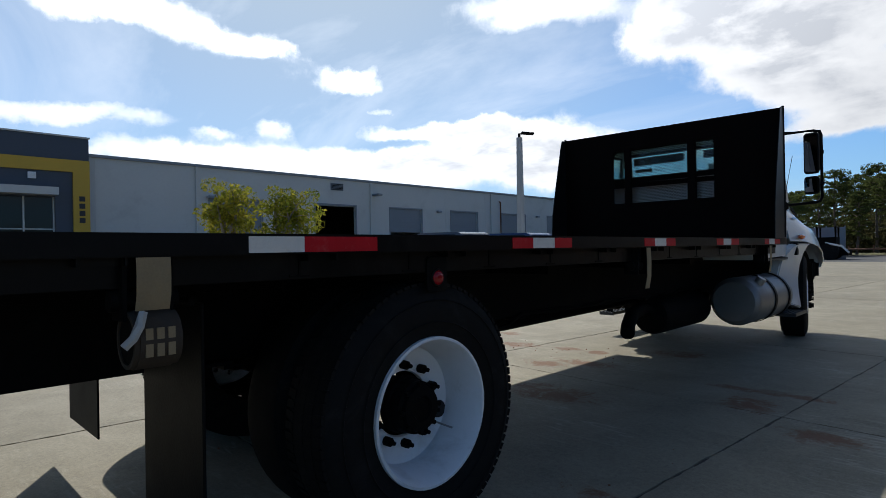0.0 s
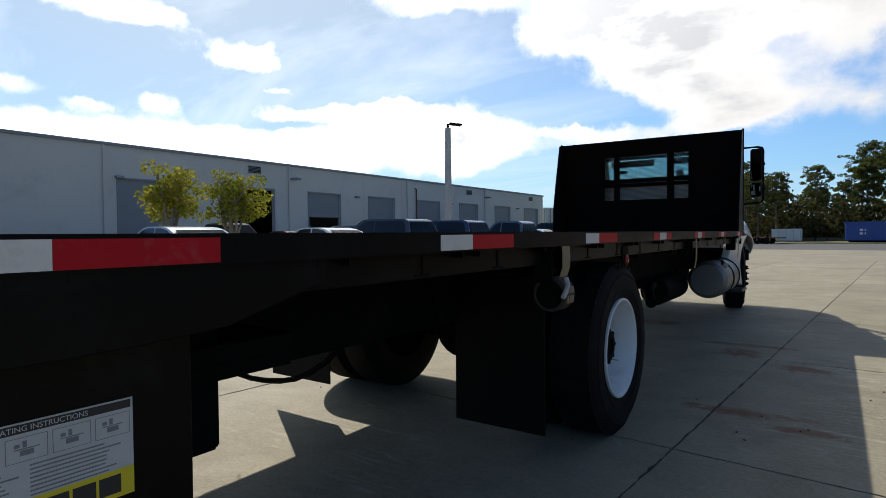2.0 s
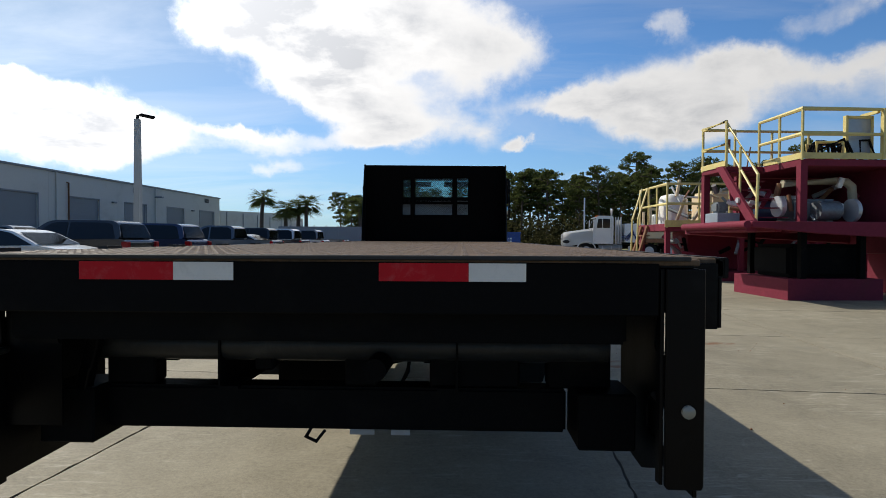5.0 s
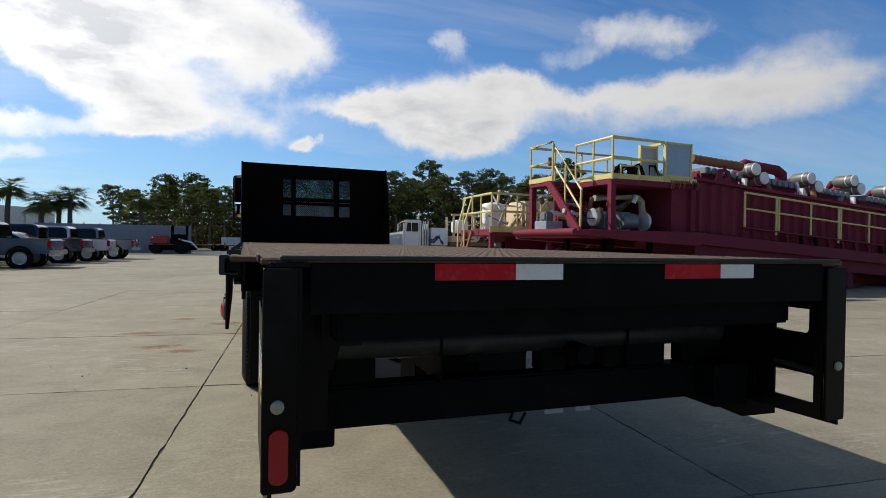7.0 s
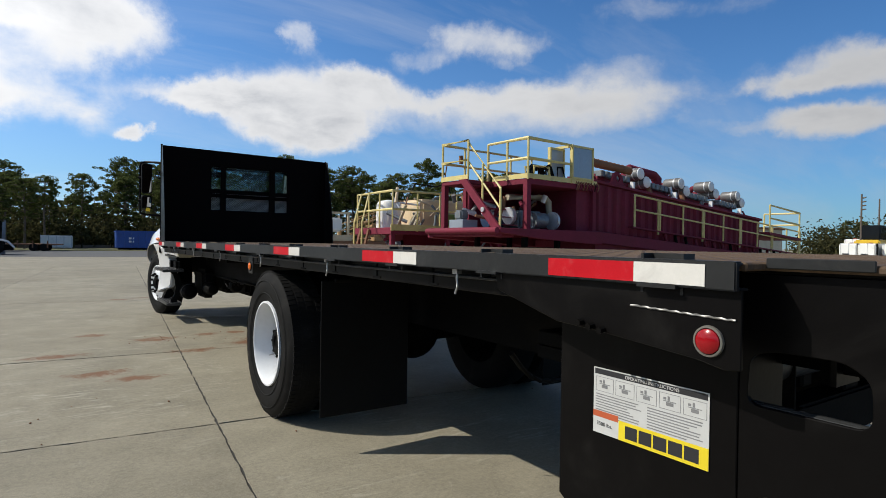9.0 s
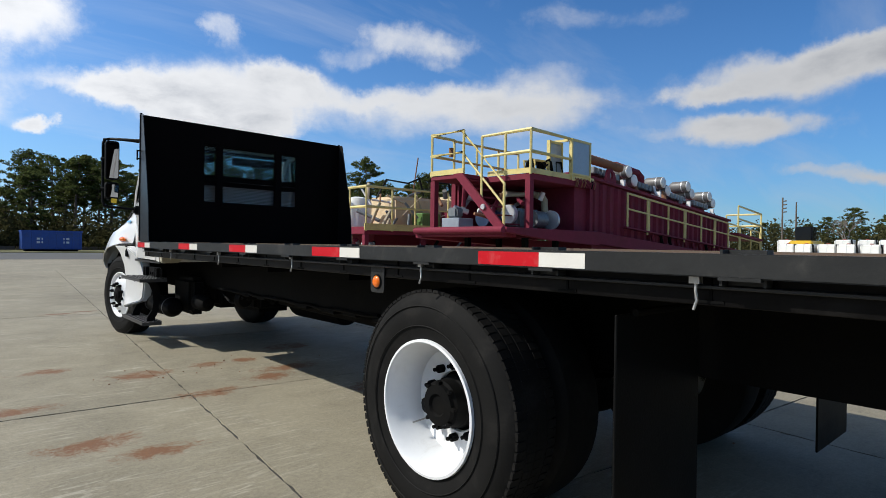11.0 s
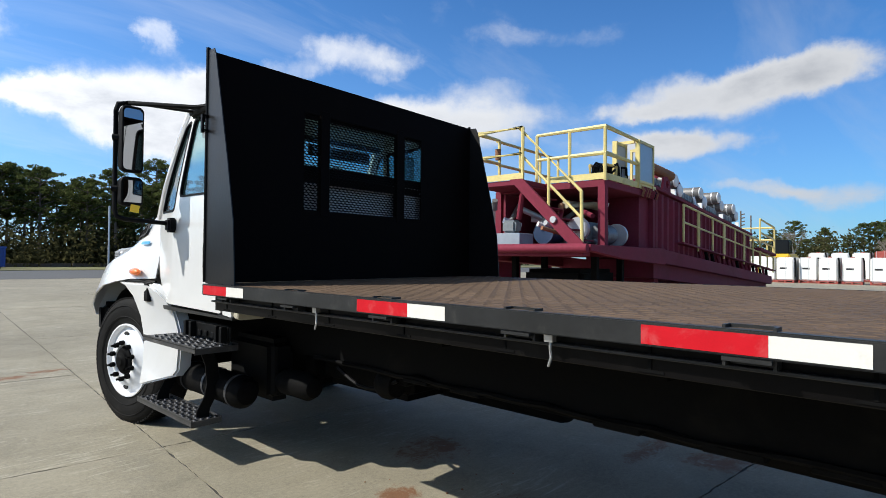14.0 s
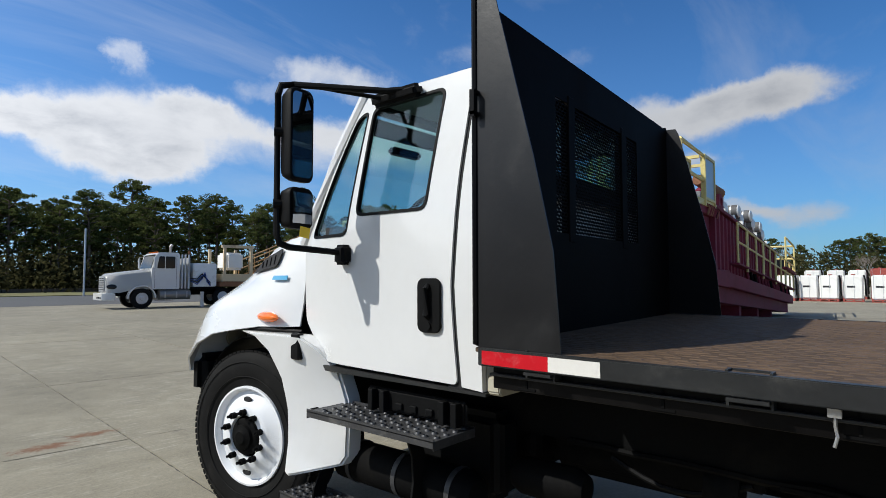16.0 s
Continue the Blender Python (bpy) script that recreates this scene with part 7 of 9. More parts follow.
def limb(bm, a, b, r0, r1, rnd, bend=0.15, n=5, seg=7):
    """A bent tapering branch."""
    a, b = Vector(a), Vector(b)
    L = (b - a).length
    off = Vector((rnd.uniform(-1, 1), rnd.uniform(-1, 1), rnd.uniform(-0.3, 0.6))) * L * bend
    rings = []
    for i in range(n + 1):
        t = i / n
        p = a.lerp(b, t) + off * math.sin(t * math.pi)
        r = r0 + (r1 - r0) * t
        q = (b - a).normalized().to_track_quat("Z", "Y").to_matrix()
        rings.append([bm.verts.new(p + q @ Vector((math.cos(k * 2 * math.pi / seg) * r, math.sin(k * 2 * math.pi / seg) * r, 0))) for k in range(seg)])
    for u, v in zip(rings, rings[1:]):
        for k in range(seg):
            bm.faces.new((u[k], u[(k + 1) % seg], v[(k + 1) % seg], v[k]))
    return b


def pine(seed, height, label, bare=0.45, spread=1.0):
    """Straight trunk, short level boughs and many separate tufts in a loose rounded crown."""
    rnd = random.Random(seed)
    t = thing("pine_tree", label, "tree", (0, 0, 0), "pine wood")
    bm = B()
    top = Vector((rnd.uniform(-0.5, 0.5), rnd.uniform(-0.5, 0.5), height * 0.96))
    limb(bm, (0, 0, -0.2), top, 0.19 + height * 0.006, 0.06, rnd, 0.02, 8, 8)
    verts, faces = [], []
    R = spread * height * 0.235
    n = 30
    for i in range(n):
        g = (i + rnd.random()) / n
        f = bare + (0.99 - bare) * g
        wide = (0.55 + 0.75 * g if g < 0.45 else 0.89 * (1.0 - ((g - 0.45) / 0.62) ** 1.7)) * rnd.uniform(0.55, 1.2)
        ang = i * 2.4 + rnd.uniform(-0.5, 0.5)
        start = Vector((0, 0, 0)).lerp(top, f)
        reach = max(0.35, R * wide)
        end = start + Vector((math.cos(ang) * reach, math.sin(ang) * reach, reach * rnd.uniform(-0.05, 0.5)))
        limb(bm, start, end, 0.075, 0.025, rnd, 0.10, 4, 5)
        for k in range(5):
            a = start.lerp(end, rnd.uniform(0.45, 1.0))
            b = a + Vector((rnd.gauss(0, 1), rnd.gauss(0, 1), rnd.uniform(-0.1, 0.8))) * R * 0.17
            limb(bm, a, b, 0.03, 0.012, rnd, 0.12, 2, 4)
            rr = rnd.uniform(0.45, 0.95) * (0.32 + height * 0.026)
            leaf_cloud(rnd, verts, faces, b, (rr, rr, rr * 0.55), 58, 0.145)
    # dead and half-bare lower limbs
    for i in range(7):
        f = bare * rnd.uniform(0.5, 1.0)
        ang = rnd.uniform(0, 6.28)
        start = Vector((0, 0, 0)).lerp(top, f)
        end = start + Vector((math.cos(ang), math.sin(ang), rnd.uniform(-0.1, 0.4))) * R * rnd.uniform(0.3, 0.7)
        limb(bm, start, end, 0.05, 0.015, rnd, 0.12, 3, 5)
        if i % 2:
            leaf_cloud(rnd, verts, faces, end, (0.6, 0.6, 0.3), 30, 0.14)
    part("trunk", bm, M_BARK, t)
    leaf_part("crown", verts, faces, M_PINE, t)
    return t


def plant_wood():
    rnd = random.Random(11)
    kinds = [pine(1, 15.5, "tall dark pine at the edge of the wood"), pine(2, 13.5, "slender pine with a high crown", 0.55, 0.9), pine(3, 14.5, "broad dark pine with open limbs", 0.4, 1.2),
             pine(4, 12.0, "shorter dense pine with low limbs", 0.3, 1.1), pine(5, 17.0, "tall pine with bare lower trunk", 0.58, 1.0), pine(6, 10.5, "young bushy pine in the wood", 0.22, 1.15)]
    spots = []
    for row, (dist, step) in enumerate(((86, 4.0), (92, 4.0), (98, 4.2), (105, 4.4))):
        az = 8.5 - row * 0.7
        while az > -52:
            spots.append((az + rnd.uniform(-0.6, 0.6), dist + rnd.uniform(-3, 3)))
            az -= math.degrees(step / dist) * rnd.uniform(0.8, 1.25)
    used = set()
    for i, (az, d) in enumerate(spots):
        k = rnd.randrange(6)
        x, y = -math.sin(radians(az)) * d, math.cos(radians(az)) * d
        # the yard opens to the east, where the wood stands further off
        if az < -33:
            s = 1.0 + (-33 - az) * 0.03
            x, y = x * s, y * s
        sc = rnd.uniform(0.50, 0.66) if az > -3 else rnd.uniform(0.70, 0.95)
        m = pose(x, y, 0, 0, 0, rnd.uniform(0, 360))
        if k not in used:
            used.add(k)
            o = kinds[k]
            o.matrix_basis = m
        else:
            o = copy_thing(kinds[k], m)
        o.scale = (sc, sc, sc)
    # nearer dark clump left of the wood
    for x, y, k, sc in ((-9.8, 66, 2, 0.42), (-7.4, 69, 3, 0.52), (-5.2, 74, 0, 0.50), (-11.6, 71, 5, 0.55), (-3.4, 76, 4, 0.48), (-13.4, 70, 2, 0.46), (-15.3, 72, 0, 0.48), (-14.4, 78, 3, 0.62), (-10.5, 78, 4, 0.56), (-7.2, 80, 1, 0.66)):
        o = copy_thing(kinds[k], pose(x, y, 0, 0, 0, 40 * k))
        o.scale = (sc, sc, sc)
    # eastern line behind the totes
    for i in range(52):
        az = -68 - i * 0.9 + rnd.uniform(-0.4, 0.4)
        d = 120 + rnd.uniform(-10, 18)
        o = copy_thing(kinds[rnd.choice((2, 3, 5, 0))], pose(-math.sin(radians(az)) * d, math.cos(radians(az)) * d, 0, 0, 0, rnd.uniform(0, 360)))
        sc = rnd.uniform(0.5, 0.75) * min(1.25, 0.62 + i * 0.03)
        o.scale = (sc, sc, sc)
    # undergrowth along the foot of the wood
    verts, faces = [], []
    for i in range(900):
        az = 9 - rnd.random() * 62
        d = (84 if i % 3 else 98) + rnd.uniform(-3, 10)
        if az < -33:
            d *= 1.0 + (-33 - az) * 0.03
        h = rnd.uniform(0.9, 3.4) if i % 3 else rnd.uniform(3.0, 4.6)
        leaf_cloud(rnd, verts, faces, (-math.sin(radians(az)) * d, math.cos(radians(az)) * d, h * 0.75), (rnd.uniform(1.2, 3), rnd.uniform(1.2, 3), h), 88, 0.25)
    for i in range(420):
        az = -66 - rnd.random() * 48
        d = 112 + rnd.uniform(-3, 10)
        h = rnd.uniform(1.6, 4.4)
        leaf_cloud(rnd, verts, faces, (-math.sin(radians(az)) * d, math.cos(radians(az)) * d, h * 0.7), (rnd.uniform(1.5, 3.5), rnd.uniform(1.5, 3.5), h), 88, 0.27)
    me = bpy.data.meshes.new("undergrowth")
    me.from_pydata(verts, [], faces)
    me.materials.append(M_BUSH)
    tagged(new("undergrowth", me), "tangled undergrowth along the foot of the wood", "undergrowth", kind="stuff")


plant_wood()


def yellow_tree(seed, at, h, label):
    rnd = random.Random(seed)
    t = thing("small_tree", label, "tree", (0, 0, 0), "island trees")
    bm = B()
    verts, faces = [], []
    fork = Vector((rnd.uniform(-0.1, 0.1), rnd.uniform(-0.1, 0.1), h * 0.22))
    limb(bm, (0, 0, 0.1), fork, 0.11, 0.09, rnd, 0.05)
    for i in range(7):
        ang = i * 2 * math.pi / 7 + rnd.uniform(-0.3, 0.3)
        end = fork + Vector((math.cos(ang) * h * rnd.uniform(0.08, 0.19), math.sin(ang) * h * rnd.uniform(0.08, 0.19), h * rnd.uniform(0.38, 0.70)))
        limb(bm, fork, end, 0.06, 0.022, rnd, 0.12)
        for j in range(5):
            a = fork.lerp(end, rnd.uniform(0.45, 1.0))
            b = a + Vector((rnd.gauss(0, 0.32), rnd.gauss(0, 0.32), rnd.uniform(-0.1, 0.4))) * h * 0.28
            limb(bm, a, b, 0.018, 0.007, rnd, 0.1, 3, 5)
            leaf_cloud(rnd, verts, faces, b, (h * 0.10, h * 0.10, h * 0.075), 78, 0.07)
    part("trunk", bm, M_BARKPALE, t)
    leaf_part("crown", verts, faces, M_LEAF, t, "sparse yellow-green crown")
    t.location = (*at, 0.05)
    return t


yellow_tree(21, (-15.0, 12.1), 3.65, "small tree with yellow-green autumn leaves on the kerb island")
yellow_tree(22, (-16.3, 10.6), 3.75, "second yellow-green tree on the kerb island")


def palm(seed, at, h):
    rnd = random.Random(seed)
    t = thing("palm_tree", "cabbage palm with a ragged round head", "tree", (0, 0, 0), "palms")
    bm = B()
    limb(bm, (0, 0, -0.1), (rnd.uniform(-0.2, 0.2), rnd.uniform(-0.2, 0.2), h), 0.24, 0.19, rnd, 0.03, 6, 10)
    part("trunk", bm, M_BARK, t)
    verts, faces = [], []
    for i in range(84):
        ang, up = rnd.uniform(0, 2 * math.pi), rnd.uniform(-0.75, 1.0)
        L = rnd.uniform(1.3, 2.0)
        d = Vector((math.cos(ang), math.sin(ang), up)).normalized()
        side = d.cross(Vector((0, 0, 1))).normalized()
        base = Vector((0, 0, h + 0.1))
        mid = base + d * L * 0.55
        # a fan of narrow drooping blades
        for k in range(-5, 6):
            tip = mid + (d * math.cos(k * 0.22) + side * math.sin(k * 0.22)) * L * 0.6 - Vector((0, 0, 0.22 * L))
            n = len(verts)
            w = side * 0.055
            verts += [tuple(mid - w), tuple(mid + w), tuple(tip)]
            faces.append((n, n + 1, n + 2))
        n = len(verts)
        w = side * 0.02
        verts += [tuple(base - w), tuple(base + w), tuple(mid + w), tuple(mid - w)]
        faces.append((n, n + 1, n + 2, n + 3))
    leaf_part("fronds", verts, faces, M_PALM, t)
    t.location = (*at, 0)


for i, (x, y, h) in enumerate(((-21.3, 60, 5.6), (-19.0, 61, 4.4), (-17.9, 62, 4.7), (-16.6, 61, 5.0), (-11.0, 62, 4.9))):
    palm(40 + i, (x, y), h)


def bare_tree(seed, at, h):
    rnd = random.Random(seed)
    t = thing("bare_tree", "pale leafless tree at the edge of the lot", "tree", (0, 0, 0))
    bm = B()

    def grow(a, d, L, r, depth):
        b = a + d * L
        limb(bm, a, b, r, r * 0.6, rnd, 0.08, 3, 5)
        if depth:
            for _ in range(3):
                nd = (d + Vector((rnd.gauss(0, 0.5), rnd.gauss(0, 0.5), rnd.uniform(-0.1, 0.4)))).normalized()
                grow(a.lerp(b, rnd.uniform(0.6, 1.0)), nd, L * 0.68, r * 0.55, depth - 1)

    grow(Vector((0, 0, 0)), Vector((0, 0, 1)), h * 0.33, 0.16, 5)
    part("branches", bm, M_TWIG, t)
    t.location = (*at, 0)


bare_tree(61, (92, 24), 7.5)
bare_tree(62, (96, 13), 6.5)


# ---- pump unit skid beside the truck ----
RU = Vector((0.9978, 0.0663, 0))
RV = Vector((-0.0663, 0.9978, 0))
RO = Vector((7.22, 10.05, 0))


def rm():
    """Places of the skid: u along it, v across it away from the truck."""
    return Matrix(((RU.x, RV.x, 0, RO.x), (RU.y, RV.y, 0, RO.y), (0, 0, 1, 0), (0, 0, 0, 1)))


def rp(u, v, z):
    return RO + RU * u + RV * v + Vector((0, 0, z))


def rails(owner, path, z0, top, mid, mat, name="handrail", r=0.032, posts=None):
    """Guard rail: top and middle bars and posts along a path of (u, v)."""
    for h, n in ((top, "top_rail"), (mid, "mid_rail")):
        part(n, tube(B(), [rp(u, v, z0 + h) for u, v in path], r, 6), mat, owner)
    for u, v in (posts or path):
        part("rail_post", tube(B(), [rp(u, v, z0 - 0.02), rp(u, v, z0 + top)], r, 6), mat, owner)


def build_skid():
    M = rm()
    sk = thing("pump_skid", "maroon steel pumping skid with yellow guard rails", "machinery", RO)
    bm = B()
    bx(bm, 2.6, 16.2, -0.12, 0.16, 1.30, 1.62, M)
    bx(bm, -1.15, 16.2, 2.30, 2.55, 1.36, 1.62, M)
    bx(bm, -1.15, -0.95, -0.12, 2.55, 1.40, 1.62, M)
    for k in range(11):
        bx(bm, -0.4 + k * 1.5, -0.25 + k * 1.5, 0.16, 2.30, 1.40, 1.58, M)
    part("skid_frame", soften(bm, 0.015, 1), M_MAROON, sk)
    # tapered nose beam
    part("nose_beam", soften(plate(B(), [(-1.12, 1.60), (2.7, 1.60), (2.7, 1.24), (0.3, 1.36), (-1.12, 1.49)], 0.12, lambda u, v, w: rp(u, -0.25 + w, v)), 0.01, 1), M_MAROON, sk)
    part("base_deck", bx(B(), -1.1, 2.6, 0.0, 2.4, 1.585, 1.605, M), M_MAROON, sk, round_=False)
    part("base_tube", cyl(B(), rp(-1.20, -0.22, 1.535), rp(-1.20, 2.50, 1.535), 0.075, 14), M_MAROON, sk)
    for u in (0.25, 1.5):
        for v in (0.3, 2.1):
            part("nose_prop", bx(B(), u - 0.06, u + 0.06, v - 0.06, v + 0.06, 0.0, 1.40, M), M_CHASSIS, sk, round_=False)
    part("lower_engine", soften(bx(B(), 0.1, 1.7, 0.5, 1.8, 0.45, 1.15, M), 0.08, 2), M_CHASSIS, sk, "black engine under the work bay")
    part("engine_plinth", bx(B(), -0.1, 1.9, 0.2, 2.2, 0.0, 0.44, M), M_MAROON, sk, round_=False)
    # supports under it
    for u in (3.4, 6.5, 9.5, 12.5):
        part("support_leg", bx(B(), u - 0.15, u + 0.15, 0.2, 2.3, 0.065 * max(0.0, u + 0.15 - 2.7), 1.37, M), M_MAROON, sk, round_=False)
    part("under_body", bx(B(), 2.8, 16.0, 0.05, 2.4, 0.95, 1.36, M), M_MAROON, sk, round_=False)
    # upper work platform
    bm = B()
    bx(bm, 0.0, 2.75, 0.0, 2.45, 2.72, 2.86, M)
    bx(bm, -0.85, -0.01, 1.25, 2.35, 2.76, 2.86, M)
    part("upper_platform", soften(bm, 0.01, 1), M_MAROON, sk)
    for u, v in ((0.06, 0.06), (0.06, 2.38), (2.66, 0.06), (-0.78, 2.28)):
        part("column", bx(B(), u - 0.07, u + 0.07, v - 0.07, v + 0.07, 1.60, 2.75, M), M_MAROON, sk, round_=False)
    bm = bx(B(), 0.0, 2.75, -0.02, 0.0, 2.865, 2.985, M)
    bx(bm, -0.01, 0.01, 0.0, 1.25, 2.865, 2.985, M)
    bx(bm, -0.87, -0.85, 1.25, 2.35, 2.865, 2.985, M)
    part("toe_board", bm, M_RAILYEL, sk, round_=False)
    rails(sk, [(0.02, 1.46), (0.02, 0.0), (1.75, 0.0)], 2.86, 1.0, 0.5, M_RAILYEL, posts=[(0.02, 1.46), (0.02, 0.73), (0.02, 0.0)])
    rails(sk, [(-0.04, 2.4), (2.7, 2.4)], 2.86, 1.0, 0.5, M_RAILYEL, posts=[(0.9, 2.4), (1.8, 2.4), (2.7, 2.4)])
    rails(sk, [(-0.83, 1.28), (-0.83, 2.33), (-0.05, 2.33)], 2.86, 1.0, 0.5, M_RAILYEL)
    # stairs down along the end, with a rail on the open side
    u = -0.83
    part("stair_rail", tube(B(), [rp(u + 0.05, 1.38, 3.86), rp(u, 0.07, 2.55), rp(u - 0.05, 0.03, 1.62)], 0.03, 6), M_RAILYEL, sk)
    part("stair_mid_rail", tube(B(), [rp(u + 0.05, 1.38, 3.38), rp(u - 0.02, 0.06, 2.08)], 0.026, 6), M_RAILYEL, sk)
    part("stair_post", tube(B(), [rp(u, 0.72, 2.15), rp(u, 0.72, 3.20)], 0.028, 6), M_RAILYEL, sk)
    part("stringer", plate(B(), [(1.50, 2.86), (1.22, 2.86), (-0.05, 1.60), (0.24, 1.60)], 0.06, lambda p, q, w: rp(u - 0.12 + w, p, q)), M_MAROON, sk, round_=False)
    part("stringer_pin", cyl(B(), rp(u - 0.16, 0.55, 2.06), rp(u - 0.11, 0.55, 2.06), 0.06, 14), M_CANEND, sk)
    for k in range(6):
        f = (k + 0.5) / 6
        part("tread", bx(B(), -0.80, -0.15, 0.05 + 1.15 * f, 0.25 + 1.15 * f, 1.60 + 1.22 * f - 0.02, 1.60 + 1.22 * f, M), M_MAROON, sk, round_=False)
    # control cabinets on the platform
    for u0, u1, v0, zt in ((1.10, 1.62, 0.24, 3.78), (1.68, 2.52, -0.02, 3.88)):
        cab = part("control_panel", bx(B(), u0, u1, v0 - 0.01, v0 + 0.04, 3.02, zt - 0.06, M), M_PANEL, sk, "flat grey panel in yellow frame", False)
        bm = B()
        for a, b, c, d in ((u0 - 0.03, u0 + 0.02, 2.86, zt), (u1 - 0.02, u1 + 0.03, 2.86, zt), (u0, u1, zt - 0.06, zt - 0.005), (u0, u1, 2.98, 3.03)):
            bx(bm, a, b, v0 - 0.03, v0 + 0.06, c, d, M)
        part("panel_frame", bm, M_RAILYEL, cab, round_=False)
    for u in (1.62, 2.58):
        bm = bx(B(), u - 0.03, u + 0.03, 0.05, 0.5, 3.80, 3.86, M)
        bx(bm, u - 0.03, u + 0.03, 0.45, 0.5, 2.86, 3.82, M)
        part("panel_brace", bm, M_RAILYEL, sk, round_=False)
    # hoses, gauges and fittings on and under the platform
    rnd = random.Random(8)
    for k in range(9):
        u, v = rnd.uniform(0.7, 1.5), rnd.uniform(0.1, 0.6)
        pts = [rp(u, v, 2.87), rp(u + rnd.uniform(-0.1, 0.1), v, 3.1 + rnd.random() * 0.2), rp(u + rnd.uniform(0.1, 0.4), v - 0.05, 3.2 + rnd.random() * 0.1), rp(u + rnd.uniform(0.3, 0.6), v, 2.88)]
        part("loose_hose", tube(B(), pts, 0.022, 6), M_PLASTIC, sk)
    for v in (0.2, 0.5):
        part("hose_rack", tube(B(), [rp(0.45, v, 2.86), rp(0.45, v, 3.22), rp(1.0, v, 3.24), rp(1.0, v, 2.86)], 0.028, 6), M_RAILYEL, sk)
    for k in range(7):
        pts = [rp(0.72 + (0.20 + 0.012 * k) * math.cos(q * 0.63), 0.28 + 0.03 * k, 3.06 + (0.17 + 0.01 * k) * math.sin(q * 0.63) + 0.02 * math.sin(k * 3 + q)) for q in range(10)]
        part("coiled_hose", tube(B(), pts, 0.02, 6), M_PLASTIC, sk)
    part("gauge_lamp", cyl(B(), rp(-0.3, 2.2, 3.40), rp(-0.3, 2.2, 3.62), 0.06, 12), M_RUSTY, sk)
    for k in range(14):
        u = 1.85 + k * 0.07
        part("small_hose", tube(B(), [rp(u, 0.02, 2.98), rp(u + 0.03, -0.06, 2.84), rp(u + 0.02, -0.02, 2.70)], 0.015, 5), rnd.choice((M_RUSTY, M_MAROON, M_PLASTIC)), sk)
    # machinery inside the open bay
    part("pump_body", soften(bx(B(), 0.25, 1.15, 0.5, 1.6, 1.62, 2.10, M), 0.06, 2), M_MACHINE, sk)
    part("white_pump", soften(bx(B(), 0.95, 1.1, 0.25, 0.4, 1.75, 2.0, M), 0.03, 1), M_CAN, sk)
    part("motor_case", cyl(B(), rp(0.55, 0.35, 1.85), rp(1.0, 0.35, 1.85), 0.2, 20), M_MACHINE, sk)
    part("flange", cyl(B(), rp(1.25, 0.3, 1.85), rp(1.33, 0.3, 1.85), 0.24, 20), M_CANEND, sk)
    part("cream_pipe", tube(B(), [rp(0.2, 0.9, 2.45), rp(1.3, 0.8, 2.50), rp(1.5, 0.75, 2.48), rp(1.6, 0.72, 2.38), rp(1.62, 0.7, 2.0), rp(1.6, 0.7, 1.7)], 0.085, 12), M_PIPE, sk)
    part("blue_motor", cyl(B(), rp(-0.35, 1.1, 1.86), rp(0.15, 1.1, 1.86), 0.22, 20), material("blue_motor_paint", (0.02, 0.04, 0.09), 0.4), sk)
    part("belt_wheel", cyl(B(), rp(-0.2, 0.45, 1.93), rp(-0.12, 0.45, 1.93), 0.22, 24), M_CANEND, sk)
    part("tool_box", soften(bx(B(), -1.05, -0.55, 1.2, 1.75, 1.61, 1.83, M), 0.01, 1), M_PANEL, sk, "pale grey steel box")
    part("small_engine", soften(bx(B(), -0.98, -0.72, 1.35, 1.65, 1.84, 2.08, M), 0.04, 2), M_MACHINE, sk, "small grey engine")
    for k in range(26):
        u, v, z = rnd.uniform(-0.9, 2.3), rnd.uniform(0.3, 2.2), rnd.uniform(1.64, 2.5)
        d = Vector((rnd.gauss(0, 1), rnd.gauss(0, 1), rnd.gauss(0, 1))).normalized() * rnd.uniform(0.08, 0.3)
        p = rp(u, v, z)
        part("pipe_fitting", cyl(B(), p - d, p + d, rnd.uniform(0.025, 0.07), 10), rnd.choice((M_MACHINE, M_CANEND, M_MAROON, M_CAN, M_RUSTY)), sk)
    part("bay_back", bx(B(), 0.0, 2.7, 2.2, 2.25, 1.6, 2.7, M), M_MAROON, sk, round_=False)
    # long ribbed wall
    bm = B()
    bx(bm, 2.76, 13.3, 0.14, 2.4, 1.60, 2.98, M)
    bx(bm, 2.02, 2.755, 0.10, 2.19, 1.61, 2.715, M)
    part("side_wall", bm, M_MAROON, sk, round_=False)
    rib = None
    for k in range(25):
        u = 2.9 + k * 0.41
        bm = plate(B(), [(u, 0.139), (u + 0.06, 0.06), (u + 0.2, 0.06), (u + 0.26, 0.139)], 1.28, lambda p, q, w: rp(p, q, 1.65 + w))
        part("wall_rib", bm, M_MAROON, sk, round_=False)
    part("wall_cap", soften(bx(B(), 2.7, 13.3, 0.03, 0.2, 2.98, 3.06, M), 0.01, 1), M_MAROON, sk)
    # walkway with rail along the wall
    part("walkway", bx(B(), 4.3, 16.8, -0.17, 0.02, 1.86, 1.90, M), M_MAROON, sk, round_=False)
    posts = [4.4 + 1.35 * k for k in range(10)]
    part("top_rail", tube(B(), [rp(4.4, -0.13, 2.83), rp(16.6, -0.13, 2.83)], 0.03, 6), M_RAILYEL, sk)
    part("mid_rail", tube(B(), [rp(4.4, -0.13, 2.40), rp(16.6, -0.13, 2.40)], 0.026, 6), M_RAILYEL, sk)
